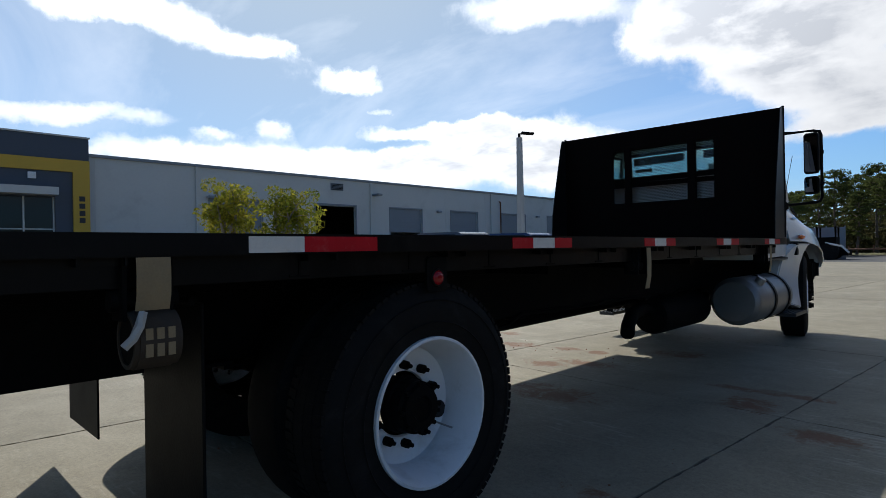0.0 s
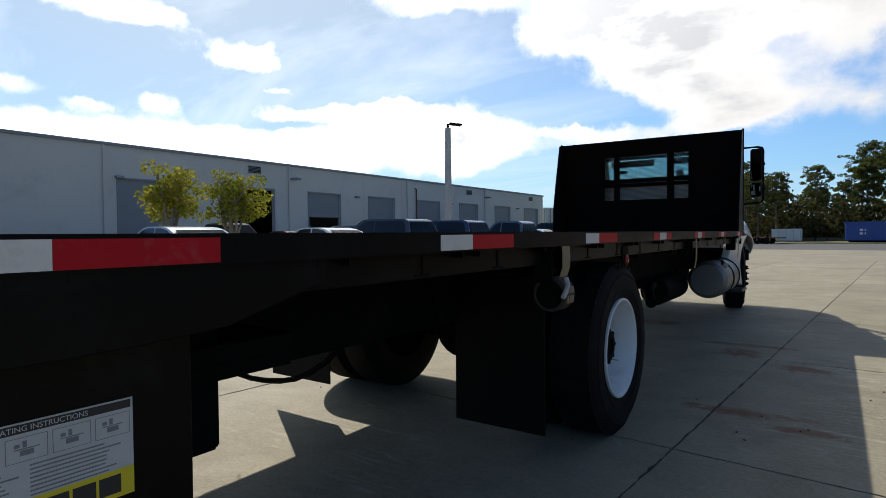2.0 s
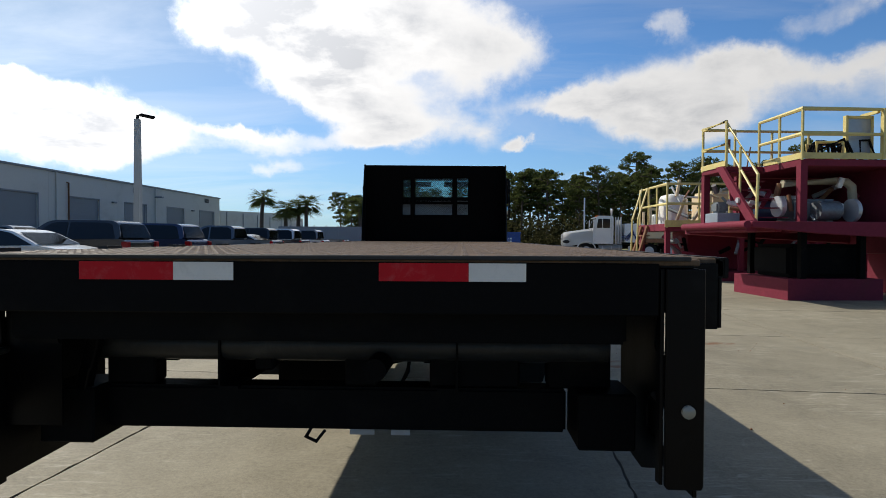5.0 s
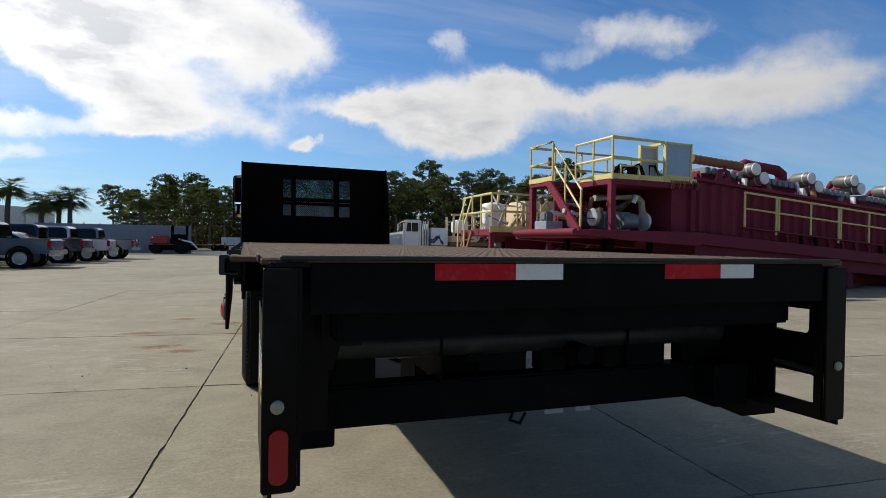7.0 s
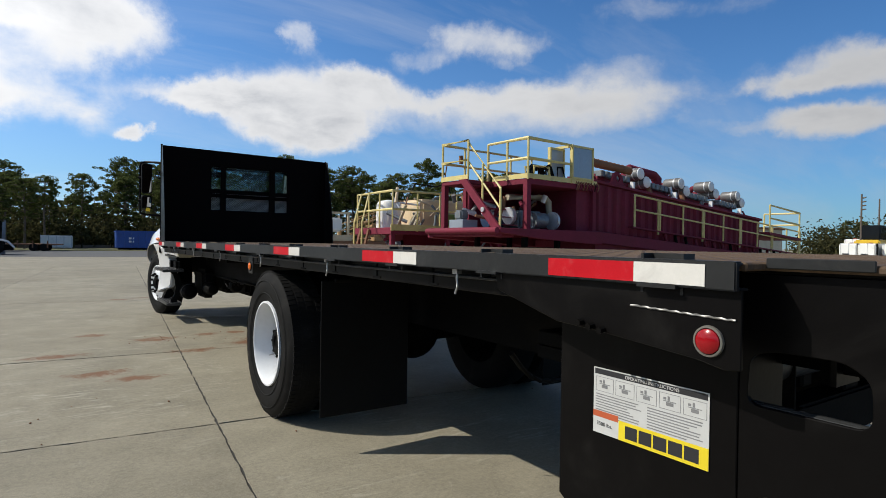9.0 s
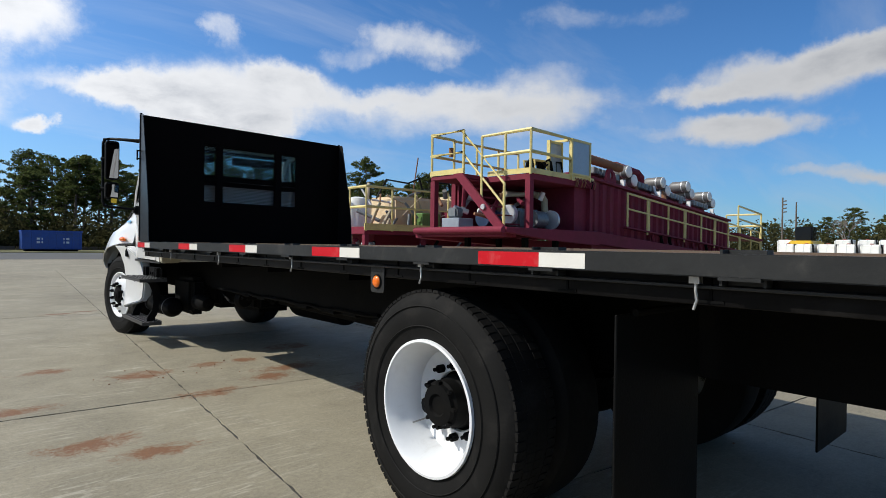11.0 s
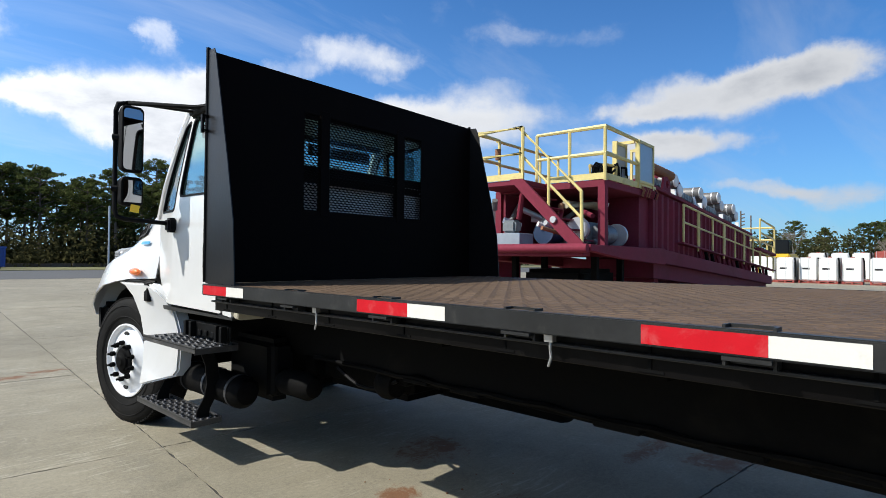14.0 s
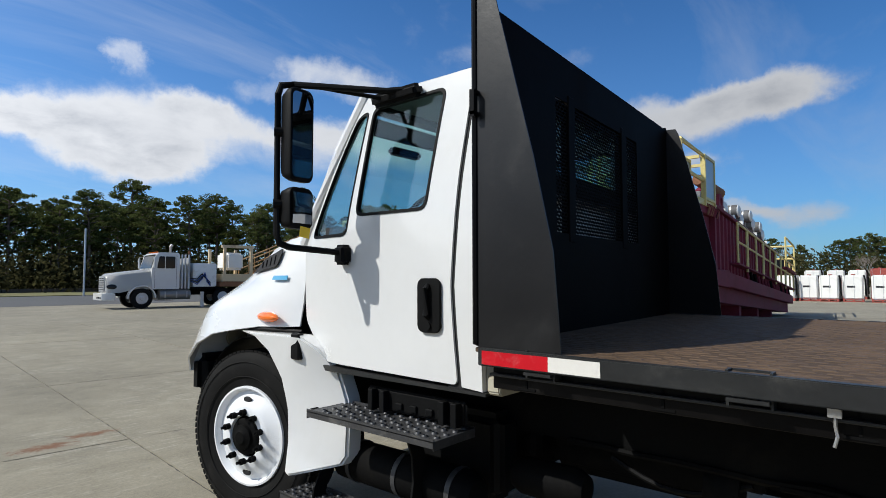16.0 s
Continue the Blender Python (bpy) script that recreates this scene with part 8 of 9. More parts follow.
    for k, u in enumerate(posts):
        part("rail_post", tube(B(), [rp(u, -0.13, 1.90), rp(u, -0.13, 2.85)], 0.03, 6), M_RAILYEL, sk)
        if k % 2:
            part("rail_post", tube(B(), [rp(u - 0.1, -0.13, 1.78), rp(u - 0.1, -0.13, 2.85)], 0.03, 6), M_RAILYEL, sk)
    for k in range(16):
        part("hanging_hose", tube(B(), [rp(6.2 + k * 0.62, -0.02, 1.86), rp(6.25 + k * 0.62, -0.05, 1.6), rp(6.22 + k * 0.62, -0.03, 1.42)], 0.05, 6), rnd.choice((M_MAROON, M_CHASSIS, M_MAROON)), sk)
    # engines on top with paired white air cleaners
    for u in (3.6, 6.0, 8.4, 10.6):
        part("engine_block", soften(bx(B(), u - 0.1, u + 1.5, 0.6, 1.8, 3.06, 3.40, M), 0.08, 2), M_MAROON, sk)
        for k in range(6):
            part("cylinder_head", soften(bx(B(), u + k * 0.25, u + 0.19 + k * 0.25, 0.45, 1.0, 3.3, 3.50, M), 0.03, 1), M_MACHINE, sk)
        part("air_stand", bx(B(), u + 1.18, u + 1.26, 0.18, 0.3, 2.98, 3.3, M), M_CAN, sk, round_=False)
    for u, zc in ((5.5, 3.66), (7.9, 3.70), (9.95, 3.88), (12.0, 3.80)):
        for du, dv, dz in ((0.0, 0.0, 0.0), (0.32, -0.02, -0.22)):
            c = part("air_cleaner", lathe(B(), [(0.0, -0.38), (0.12, -0.38), (0.17, -0.36), (0.19, -0.33), (0.19, 0.20), (0.17, 0.24), (0.0, 0.25)], rp(u + du, 0.75 + dv, zc + dz), "y", 24), M_CANBODY, sk, "grey air cleaner with a white end")
            part("clamp_band", lathe(B(), [(0.192, -0.2), (0.197, -0.2), (0.197, -0.16), (0.192, -0.16)], rp(u + du, 0.75 + dv, zc + dz), "y", 24, True), M_CANEND, c)
            part("end_cap", lathe(B(), [(0.0, -0.398), (0.13, -0.397), (0.172, -0.372), (0.178, -0.35)], rp(u + du, 0.75 + dv, zc + dz), "y", 20), M_CAN, c)
            part("intake_elbow", tube(B(), [rp(u + du, 0.98, zc + dz), rp(u + du + 0.02, 1.13, zc - 0.02 + dz), rp(u + du + 0.1, 1.28, zc - 0.15)], 0.09, 10), M_MAROON, sk)
    part("manifold", tube(B(), [rp(5.4, 0.9, 3.4), rp(5.45, 0.9, 3.78), rp(5.65, 0.9, 3.88), rp(7.0, 0.9, 3.88), rp(7.2, 0.9, 3.78), rp(7.25, 0.9, 3.4)], 0.15, 14), M_MAROON, sk, "thick maroon exhaust manifold")
    part("ribbed_hose", lathe(B(), [(0.11 + 0.02 * (k % 2), 0.09 * k) for k in range(20)], rp(3.0, 0.4, 3.62), "x", 16), M_RUSTY, sk)
    for k in range(22):
        u, v = rnd.uniform(2.9, 13.0), rnd.uniform(0.3, 1.2)
        part("engine_detail", cyl(B(), rp(u, v, 3.0), rp(u + rnd.uniform(-0.15, 0.15), v + rnd.uniform(-0.1, 0.2), 3.2 + rnd.random() * 0.3), rnd.uniform(0.03, 0.1), 10), rnd.choice((M_MAROON, M_MACHINE, M_MAROON, M_CANEND, M_RUSTY)), sk)
    part("lifting_eye", plate(B(), [(3.55, 3.0), (4.2, 3.0), (4.1, 3.35), (3.9, 3.45), (3.7, 3.4)], 0.06, lambda u, v, w: rp(u, 0.1 + w, v), [[(3.9 + 0.1 * math.cos(k * 0.785), 3.26 + 0.1 * math.sin(k * 0.785)) for k in range(8)]]), M_MAROON, sk, round_=False)
    rails(sk, [(13.4, -0.2), (16.3, -0.2), (16.3, 1.2)], 2.55, 1.05, 0.55, M_RAILYEL)
    part("far_platform", bx(B(), 13.3, 16.4, -0.25, 1.3, 2.45, 2.54, M), M_MAROON, sk, round_=False)
    

build_skid()


def settle(owner):
    """The long skid stands nose-high: its tail sinks evenly behind the work bay."""
    seen = set()
    for ob in owner.children_recursive:
        if ob.type == "MESH" and ob.data.name not in seen:
            seen.add(ob.data.name)
            for v in ob.data.vertices:
                v.co.z -= 0.065 * max(0.0, v.co.x * RU.x + v.co.y * RU.y - 2.7)


settle(bpy.data.objects["pump_skid"])


def build_second_skid():
    """The tan tank unit behind the pump skid, and another further off."""
    sk = thing("tank_skid", "tan tank skid with yellow stair rails", "machinery", (8.5, 16.5, 0))
    bm = B()
    bx(bm, 5.9, 14.0, 14.9, 17.6, 1.50, 1.72)
    part("platform", soften(bm, 0.01, 1), M_MAROON, sk)
    part("toe_board", bx(B(), 5.88, 14.0, 14.86, 14.895, 1.62, 1.82), M_RAILYEL, sk, round_=False)
    for x, y in ((6.0, 15.0), (6.0, 17.4), (8.2, 15.0), (10.5, 15.0), (13.8, 15.0), (13.8, 17.4), (8.2, 17.4)):
        part("leg", bx(B(), x - 0.07, x + 0.07, y - 0.07, y + 0.07, 0.3, 1.5), M_MAROON, sk, round_=False)
    part("under_tank", bx(B(), 7.0, 13.5, 16.0, 17.3, 0.31, 1.5), M_MAROON, sk, round_=False)
    part("ground_frame", soften(bx(B(), 5.6, 14.0, 14.7, 17.6, 0.0, 0.28), 0.02, 1), M_MAROON, sk)
    rnd = random.Random(77)
    for k in range(26):
        p = Vector((rnd.uniform(6.2, 11), rnd.uniform(14.9, 15.9), rnd.uniform(0.35, 1.35)))
        d = Vector((rnd.gauss(0, 1), rnd.gauss(0, 0.4), rnd.gauss(0, 0.7))).normalized() * rnd.uniform(0.15, 0.5)
        part("pipework", cyl(B(), p - d, p + d, rnd.uniform(0.03, 0.08), 10), rnd.choice((M_MAROON, M_CHASSIS, M_MAROON, M_MACHINE, M_CHASSIS)), sk)
    for z in (1.30, 0.70):
        part("top_rail" if z > 1 else "mid_rail", tube(B(), [(5.95, 17.5, 1.62 + z), (5.95, 14.9, 1.62 + z), (9.2, 14.9, 1.62 + z)], 0.032, 6), M_RAILYEL, sk)
    for x, y in ((5.95, 17.5), (5.95, 16.6), (5.95, 15.8), (5.95, 14.9), (6.9, 14.9), (7.8, 14.9), (8.5, 14.9), (9.2, 14.9)):
        part("rail_post", tube(B(), [(x, y, 1.6), (x, y, 2.92)], 0.032, 6), M_RAILYEL, sk)
    for y in (16.0, 16.6):
        part("stair_rail", tube(B(), [(5.85, y + 0.4, 2.92), (5.45, y + 0.1, 1.9), (5.38, y, 0.3)], 0.032, 6), M_RAILYEL, sk)
        part("stringer", tube(B(), [(5.85, y + 0.4, 1.66), (5.28, y, 0.15)], 0.06, 6), M_RUSTY, sk)
    for k in range(5):
        f = k / 5
        part("tread", bx(B(), 5.32 + 0.5 * f, 5.52 + 0.5 * f, 16.1 + 0.3 * f, 16.6 + 0.3 * f, 0.3 + 1.3 * f, 0.34 + 1.3 * f), M_RUSTY, sk, round_=False)
    part("tank", soften(bx(B(), 7.6, 10.4, 15.8, 17.3, 1.73, 2.80), 0.10, 3), M_TANK, sk, "tan plastic tank")
    part("tank", lathe(B(), [(0.0, 1.73), (0.45, 1.73), (0.45, 2.55), (0.38, 2.68), (0.12, 2.74), (0.0, 2.74)], (6.75, 16.6, 0), "z", 28), M_TOTE, sk, "small white round tank")
    part("panel", bx(B(), 10.6, 13.5, 15.2, 17.3, 1.73, 3.0), M_TANK, sk, "tan side panel", False)
    part("maroon_body", bx(B(), 9.6, 10.5, 15.1, 15.7, 1.73, 2.4), M_MAROON, sk, round_=False)
    part("generator", soften(bx(B(), 8.3, 9.1, 15.15, 15.7, 1.73, 2.25), 0.03, 1), M_GREEN, sk, "green generator set")
    rnd = random.Random(14)
    for k in range(40):
        p = Vector((rnd.uniform(6.3, 13), rnd.uniform(15.1, 15.8), rnd.uniform(1.75, 3.0)))
        d = Vector((rnd.gauss(0, 1), rnd.gauss(0, 0.4), rnd.gauss(0, 1))).normalized() * rnd.uniform(0.1, 0.5)
        part("pipework", cyl(B(), p - d, p + d, rnd.uniform(0.02, 0.06), 8), rnd.choice((M_PIPE, M_RUSTY, M_MACHINE, M_CAN, M_TANK)), sk)
    for pts in ([(7.2, 16.2, 2.7), (7.6, 16.2, 3.35), (8.5, 16.2, 3.3), (9.0, 16.2, 3.5), (9.2, 16.2, 2.9)], [(9.6, 16, 2.7), (9.7, 16, 3.4), (10.2, 16, 3.42), (10.3, 16, 2.9)]):
        part("hose_loop", tube(B(), pts, 0.03, 6), M_PLASTIC, sk)
    part("whip_pole", tube(B(), [(9.0, 16.6, 2.8), (9.25, 16.6, 4.3)], 0.022, 6), M_RUSTY, sk)


build_second_skid()
bpy.data.objects["tank_skid"].location = (9.2, 17.4, 0)


def build_tractor():
    """White day-cab road tractor with a tan unit behind it, far across the yard."""
    t = thing("road_tractor", "white day-cab road tractor with chrome stack parked across the yard", "truck", (10.0, 37, 0))
    # u runs from the nose to the tail, w across, near side negative
    Q = Matrix(((0.9945, 0.1045, 0, 7.35), (-0.1045, 0.9945, 0, 37.5), (0, 0, 1, 0), (0, 0, 0, 1)))

    def q(u, w, z):
        return Q @ Vector((u, w, z))

    def box(name, u0, u1, w0, w1, z0, z1, mat, soft=0.02, lab="", owner=None):
        return part(name, soften(bx(B(), u0, u1, w0, w1, z0, z1, Q), soft, 2), mat, owner or t, lab)

    # hood as a lofted shell, narrower and lower at the nose
    bm = B()
    rows = []
    for u, half, top, low in ((0.0, 0.72, 1.62, 0.80), (0.12, 0.80, 1.72, 0.78), (0.6, 0.90, 1.80, 0.80), (1.2, 0.97, 1.88, 0.95), (1.95, 1.0, 1.97, 0.95)):
        ring = [(-half, low), (-half, top - 0.45), (-half + 0.10, top - 0.14), (-half + 0.28, top - 0.03), (0, top), (half - 0.28, top - 0.03), (half - 0.10, top - 0.14), (half, top - 0.45), (half, low)]
        rows.append([bm.verts.new(q(u, w, z)) for w, z in ring])
    for a, b in zip(rows, rows[1:]):
        for k in range(8):
            bm.faces.new((a[k], a[k + 1], b[k + 1], b[k]))
    bm.faces.new(rows[0])
    bmesh.ops.solidify(bm, geom=bm.faces[:], thickness=0.03)
    bmesh.ops.recalc_face_normals(bm, faces=bm.faces)
    hood = part("hood", bm, M_WHITE, t, "white sloping hood")
    box("grille", -0.05, -0.005, -0.52, 0.52, 0.88, 1.58, M_CANEND, 0.02, "chrome slatted grille", hood)
    for k in range(7):
        part("grille_slat", bx(B(), -0.065, -0.052, -0.48, 0.48, 0.93 + 0.09 * k, 0.96 + 0.09 * k, Q), M_DARKIN, hood, round_=False)
    part("bumper", soften(plate(B(), [(-0.22, -0.85), (-0.22, 0.85), (0.15, 1.10), (0.32, 1.10), (0.32, -1.10), (0.15, -1.10)], 0.36, lambda u, w, z: q(u, w, 0.42 + z)), 0.03, 2), M_WHITE, t, "white wrapped front bumper")
    for k in (-1, 0, 1):
        box("fog_lamp", -0.24, -0.21, -0.45 + 0.30 * k, -0.30 + 0.30 * k, 0.50, 0.60, M_DARKIN, 0.01)
    for s in (-1, 1):
        bm = B()
        bmesh.ops.create_uvsphere(bm, u_segments=14, v_segments=8, radius=1, matrix=Q @ Matrix.Translation((0.22, s * 0.83, 1.08)) @ Matrix.Diagonal((0.24, 0.08, 0.12, 1)))
        part("headlamp", bm, M_CARGLASS, hood, "dark oval headlamp")
        # arched fender over the front wheel
        arch = [(1.5 + r * math.cos(a), 0.50 + r * math.sin(a)) for r, rev in ((0.66, 0), (0.585, 1)) for a in [math.pi * (k / 12) for k in (range(12, -1, -1) if rev else range(13))]]
        part("fender", soften(plate(B(), arch, 0.30, lambda u, v, w: q(u, s * (1.08 - w), v)), 0.02, 1), M_WHITE, t, "white front fender")
        # cab side windows with a vent split
        for u0, u1, lean in ((2.16, 2.52, 0.10), (2.56, 3.02, 0.0)):
            part("side_window", plate(B(), rounded_loop([(u0, 1.99), (u1, 1.99), (u1, 2.60), (u0 + lean, 2.60)], 0.05), 0.012, lambda u, v, w: q(u, s * (1.052 + w), v)), M_CARGLASS, t, "dark cab side window", False)
        part("door_line", bx(B(), 3.085, 3.095, s * 1.051, s * 1.056, 1.0, 2.66, Q), M_DARKIN, t, round_=False)
        part("door_line", bx(B(), 2.05, 2.06, s * 1.051, s * 1.056, 1.0, 2.05, Q), M_DARKIN, t, round_=False)
        tank = part("fuel_tank", cyl(B(), q(2.3, s * 0.86, 0.66), q(3.8, s * 0.86, 0.66), 0.25, 22), M_ALU, t, "polished aluminium fuel tank")
        for u in (2.55, 3.1, 3.6):
            part("tank_band", bx(B(), u - 0.03, u + 0.03, s * 1.10, s * 1.12, 0.50, 0.82, Q), M_STEEL, tank, round_=False)
        box("cab_step", 2.1, 2.9, s * 0.95, s * 1.12, 0.36, 0.40, M_STEEL, 0.01)
        box("mirror", 1.93, 2.0, s * 1.22, s * 1.40, 2.0, 2.55, M_CANEND, 0.02, "chrome side mirror")
        part("mirror_arm", tube(B(), [q(2.05, s * 1.05, 2.60), q(1.97, s * 1.3, 2.60), q(1.97, s * 1.3, 1.95), q(2.05, s * 1.05, 1.9)], 0.014, 6), M_STEEL, t)
        for u in (1.5, 5.55, 6.85):
            w0 = 0.80 if u < 2 else 0.66
            wh = part("wheel", wheel_ring(u, s * w0, s, Q), M_RUBBER, t, "black tyre")
            part("rim", disc_rim(u, s * (w0 + 0.245), s, Q), M_CANEND, wh, "polished disc rim")
    cab = rounded_loop([(1.95, 0.95), (1.92, 1.95), (2.12, 2.68), (2.28, 2.80), (3.15, 2.80), (3.24, 2.70), (3.24, 0.95)], 0.06)
    part("cab", soften(plate(B(), cab, 2.1, lambda u, v, w: q(u, -1.05 + w, v)), 0.06, 2), M_WHITE, t, "white day cab")
    part("windscreen", plate(B(), rounded_loop([(-0.93, 2.0), (0.93, 2.0), (0.86, 2.66), (-0.86, 2.66)], 0.07), 0.02, lambda u, v, w: q(1.915 + (v - 1.95) * 0.275 - 0.02 + w, u, v)), M_CARGLASS, t, "wide windscreen", False)
    for k in range(5):
        box("roof_lamp", 2.24, 2.32, -0.66 + 0.3 * k, -0.58 + 0.3 * k, 2.80, 2.85, M_AMBER, 0.01)
    box("sun_visor", 2.02, 2.16, -0.95, 0.95, 2.66, 2.70, M_CANEND, 0.01)
    part("exhaust_tube", tube(B(), [q(3.40, 0.90, 0.9), q(3.40, 0.90, 3.2), q(3.47, 0.90, 3.32)], 0.075, 12), M_STEEL, t, "chrome exhaust stack")
    part("heat_shield", cyl(B(), q(3.40, 0.90, 1.4), q(3.40, 0.90, 2.5), 0.11, 14), M_CANEND, t)
    for u in (3.36, 3.52, 3.70):
        part("rack_post", bx(B(), u, u + 0.06, -1.0, -0.92, 0.95, 2.72, Q), M_CANEND, t, round_=False)
    box("headache_rack", 3.72, 3.78, -1.0, 1.0, 0.95, 2.55, M_CANEND, 0.01, "silver headache rack")
    box("beacon", 3.70, 3.82, -0.96, -0.84, 2.74, 2.92, M_RUSTY, 0.03, "orange beacon on the rack")
    box("frame", 0.4, 7.7, -0.45, 0.45, 0.62, 0.90, M_CHASSIS, 0.01)
    box("side_box", 3.95, 5.15, -1.05, 1.05, 1.05, 2.28, M_CAN, 0.04, "white equipment box behind the cab")
    box("deck_plate", 3.8, 5.3, -1.05, 1.05, 0.93, 1.03, M_CHASSIS, 0.01)
    for k in range(4):
        part("air_line", tube(B(), [q(3.80, -1.02, 1.35 + 0.05 * k), q(4.1, -1.14, 1.18 + 0.09 * k), q(4.35, -1.14, 1.45 + 0.09 * k), q(4.5, -1.12, 1.78 - 0.08 * k), q(4.62 + 0.05 * k, -1.12, 1.3), q(4.8, -1.08, 1.1)], 0.026, 6), M_PLASTIC if k % 2 else M_DUMP, t)
    post = thing("bollard", "short grey concrete bollard in the yard", "bollard", (11.3, 35.3, 0))
    part("post", soften(bx(B(), 4.05, 4.20, -1.85, -1.70, 0, 0.80, Q), 0.02, 1), M_POLE, post)

    u_ = thing("far_tank_unit", "tan skid unit with brown stairs on a trailer", "machinery", (17.5, 36.4, 0))
    part("trailer_deck", bx(B(), 5.3, 16.1, -1.2, 1.2, 1.05, 1.30, Q), M_RUSTY, u_, round_=False)
    for k in range(2):
        for s in (-1, 1):
            w = part("wheel", wheel_ring(12.6 + 1.3 * k, s * 0.9, s, Q), M_RUBBER, u_)
            part("rim", disc_rim(12.6 + 1.3 * k, s * 1.145, s, Q), M_CANEND, w)
    part("white_tank", soften(bx(B(), 5.75, 6.7, -0.9, 0.5, 1.95, 2.9, Q), 0.12, 3), M_TOTE, u_, "white tank on tan frame")
    box("tan_frame", 5.4, 7.3, -1.15, 1.15, 1.31, 1.72, M_TANK, 0.02, "", u_)
    for u in (5.5, 7.0):
        for w in (-1.1, 1.0):
            part("frame_post", bx(B(), u, u + 0.14, w, w + 0.12, 1.72, 3.15, Q), M_TANK, u_, round_=False)
    part("frame_beam", bx(B(), 5.4, 7.2, -1.12, -0.98, 3.15, 3.30, Q), M_TANK, u_, round_=False)
    for s in (-1, 1):
        part("stringer", tube(B(), [q(7.1, s * 0.6, 1.5), q(11.6, s * 0.6, 3.4)], 0.10, 6), M_WOODBROWN, u_)
        for h in (0.5, 1.0):
            part("stair_rail", tube(B(), [q(7.1, s * 0.65, 1.5 + h), q(11.6, s * 0.65, 3.4 + h), q(14.6, s * 0.65, 3.4 + h)], 0.04, 6), M_WOODBROWN, u_)
        for k in range(8):
            z = 1.5 + min(k * 0.95, 4.5) * 0.422
            part("rail_post", tube(B(), [q(7.1 + k * 0.95, s * 0.65, z), q(7.1 + k * 0.95, s * 0.65, z + 1.0)], 0.035, 6), M_WOODBROWN, u_)
    for k in range(10):
        part("tread", bx(B(), 7.3 + 0.43 * k, 7.6 + 0.43 * k, -0.6, 0.6, 1.58 + 0.18 * k, 1.62 + 0.18 * k, Q), M_WOODBROWN, u_, round_=False)
    part("landing", bx(B(), 11.5, 15.1, -0.9, 0.9, 3.3, 3.4, Q), M_WOODBROWN, u_, round_=False)
    box("tan_body", 9.1, 15.7, -1.0, 1.0, 1.31, 2.5, M_WOODBROWN, 0.05, "", u_)
    rnd = random.Random(2)
    for k in range(30):
        p = q(rnd.uniform(7.3, 15.6), rnd.uniform(-1.2, -0.8), rnd.uniform(1.4, 3.2))
        d = Vector((rnd.gauss(0, 1), rnd.gauss(0, 0.3), rnd.gauss(0, 1))).normalized() * rnd.uniform(0.1, 0.6)
        part("pipework", cyl(B(), p - d, p + d, rnd.uniform(0.03, 0.08), 8), rnd.choice((M_PIPE, M_RUSTY, M_WOODBROWN, M_TANK)), u_)


def wheel_ring(u, w, s, m):
    """Tyre of a far vehicle, standing on the ground, turned by the vehicle's own matrix."""
    bm = lathe(B(), [(0.27, s * 0.24), (0.30, s * 0.27), (0.42, s * 0.28), (0.485, s * 0.25), (0.50, s * 0.20), (0.50, s * 0.05), (0.485, 0.0), (0.28, s * -0.02)], (u, w, 0.5), "y", 32, True)
    bm.transform(m)
    return bm


def disc_rim(u, w, s, m):
    bm = lathe(B(), [(0.285, s * 0.02), (0.265, s * 0.02), (0.25, s * -0.05), (0.17, s * -0.035), (0.12, s * 0.01), (0.09, s * 0.05), (0.0, s * 0.055)], (u, w, 0.5), "y", 24)
    for k in range(10):
        a = 2 * math.pi * k / 10
        cyl(bm, (u + 0.205 * math.cos(a), w - s * 0.045, 0.5 + 0.205 * math.sin(a)), (u + 0.205 * math.cos(a), w - s * 0.036, 0.5 + 0.205 * math.sin(a)), 0.028, 8)
    bm.transform(m)
    return bm


build_tractor()


def build_cone():
    x, y = 5.25, 14.9
    c = thing("traffic_cone", "lime-yellow traffic cone on a black base", "traffic cone", (x, y, 0))
    part("cone", lathe(B(), [(0.15, 0.03), (0.135, 0.06), (0.04, 0.70), (0.032, 0.715), (0.0, 0.715)], (x, y, 0), "z", 28), M_CONE, c)
    part("base", soften(bx(B(), x - 0.2, x + 0.2, y - 0.2, y + 0.2, 0.0, 0.032), 0.012, 2), M_RUBBER, c)


build_cone()


def build_dumpster():
    x0, x1, y, h = 2.9, 7.9, 70.0, 2.1
    d = thing("dumpster", "blue steel roll-off dumpster", "dumpster", ((x0 + x1) / 2, y, 0))
    part("body", soften(bx(B(), x0, x1, y, y + 2.3, 0.25, h), 0.04, 1), M_DUMP, d)
    part("top_rim", bx(B(), x0 - 0.06, x1 + 0.06, y - 0.08, y + 2.38, h - 0.12, h + 0.02), M_DUMP, d, round_=False)
    for k in range(8):
        part("side_post", bx(B(), x0 + 0.1 + k * 0.68, x0 + 0.22 + k * 0.68, y - 0.07, y - 0.001, 0.25, h - 0.13), M_DUMP, d, round_=False)
    for x in (x0 + 1.2, x1 - 1.6):
        for k in range(2):
            part("label_bar", bx(B(), x, x + 0.5, y - 0.006, y - 0.002, 1.2 - 0.35 * k, 1.4 - 0.35 * k), M_CAN, d, round_=False)
    part("skid_base", bx(B(), x0 + 0.3, x1 - 0.3, y + 0.3, y + 2.0, 0, 0.25), M_CHASSIS, d, round_=False)


build_dumpster()


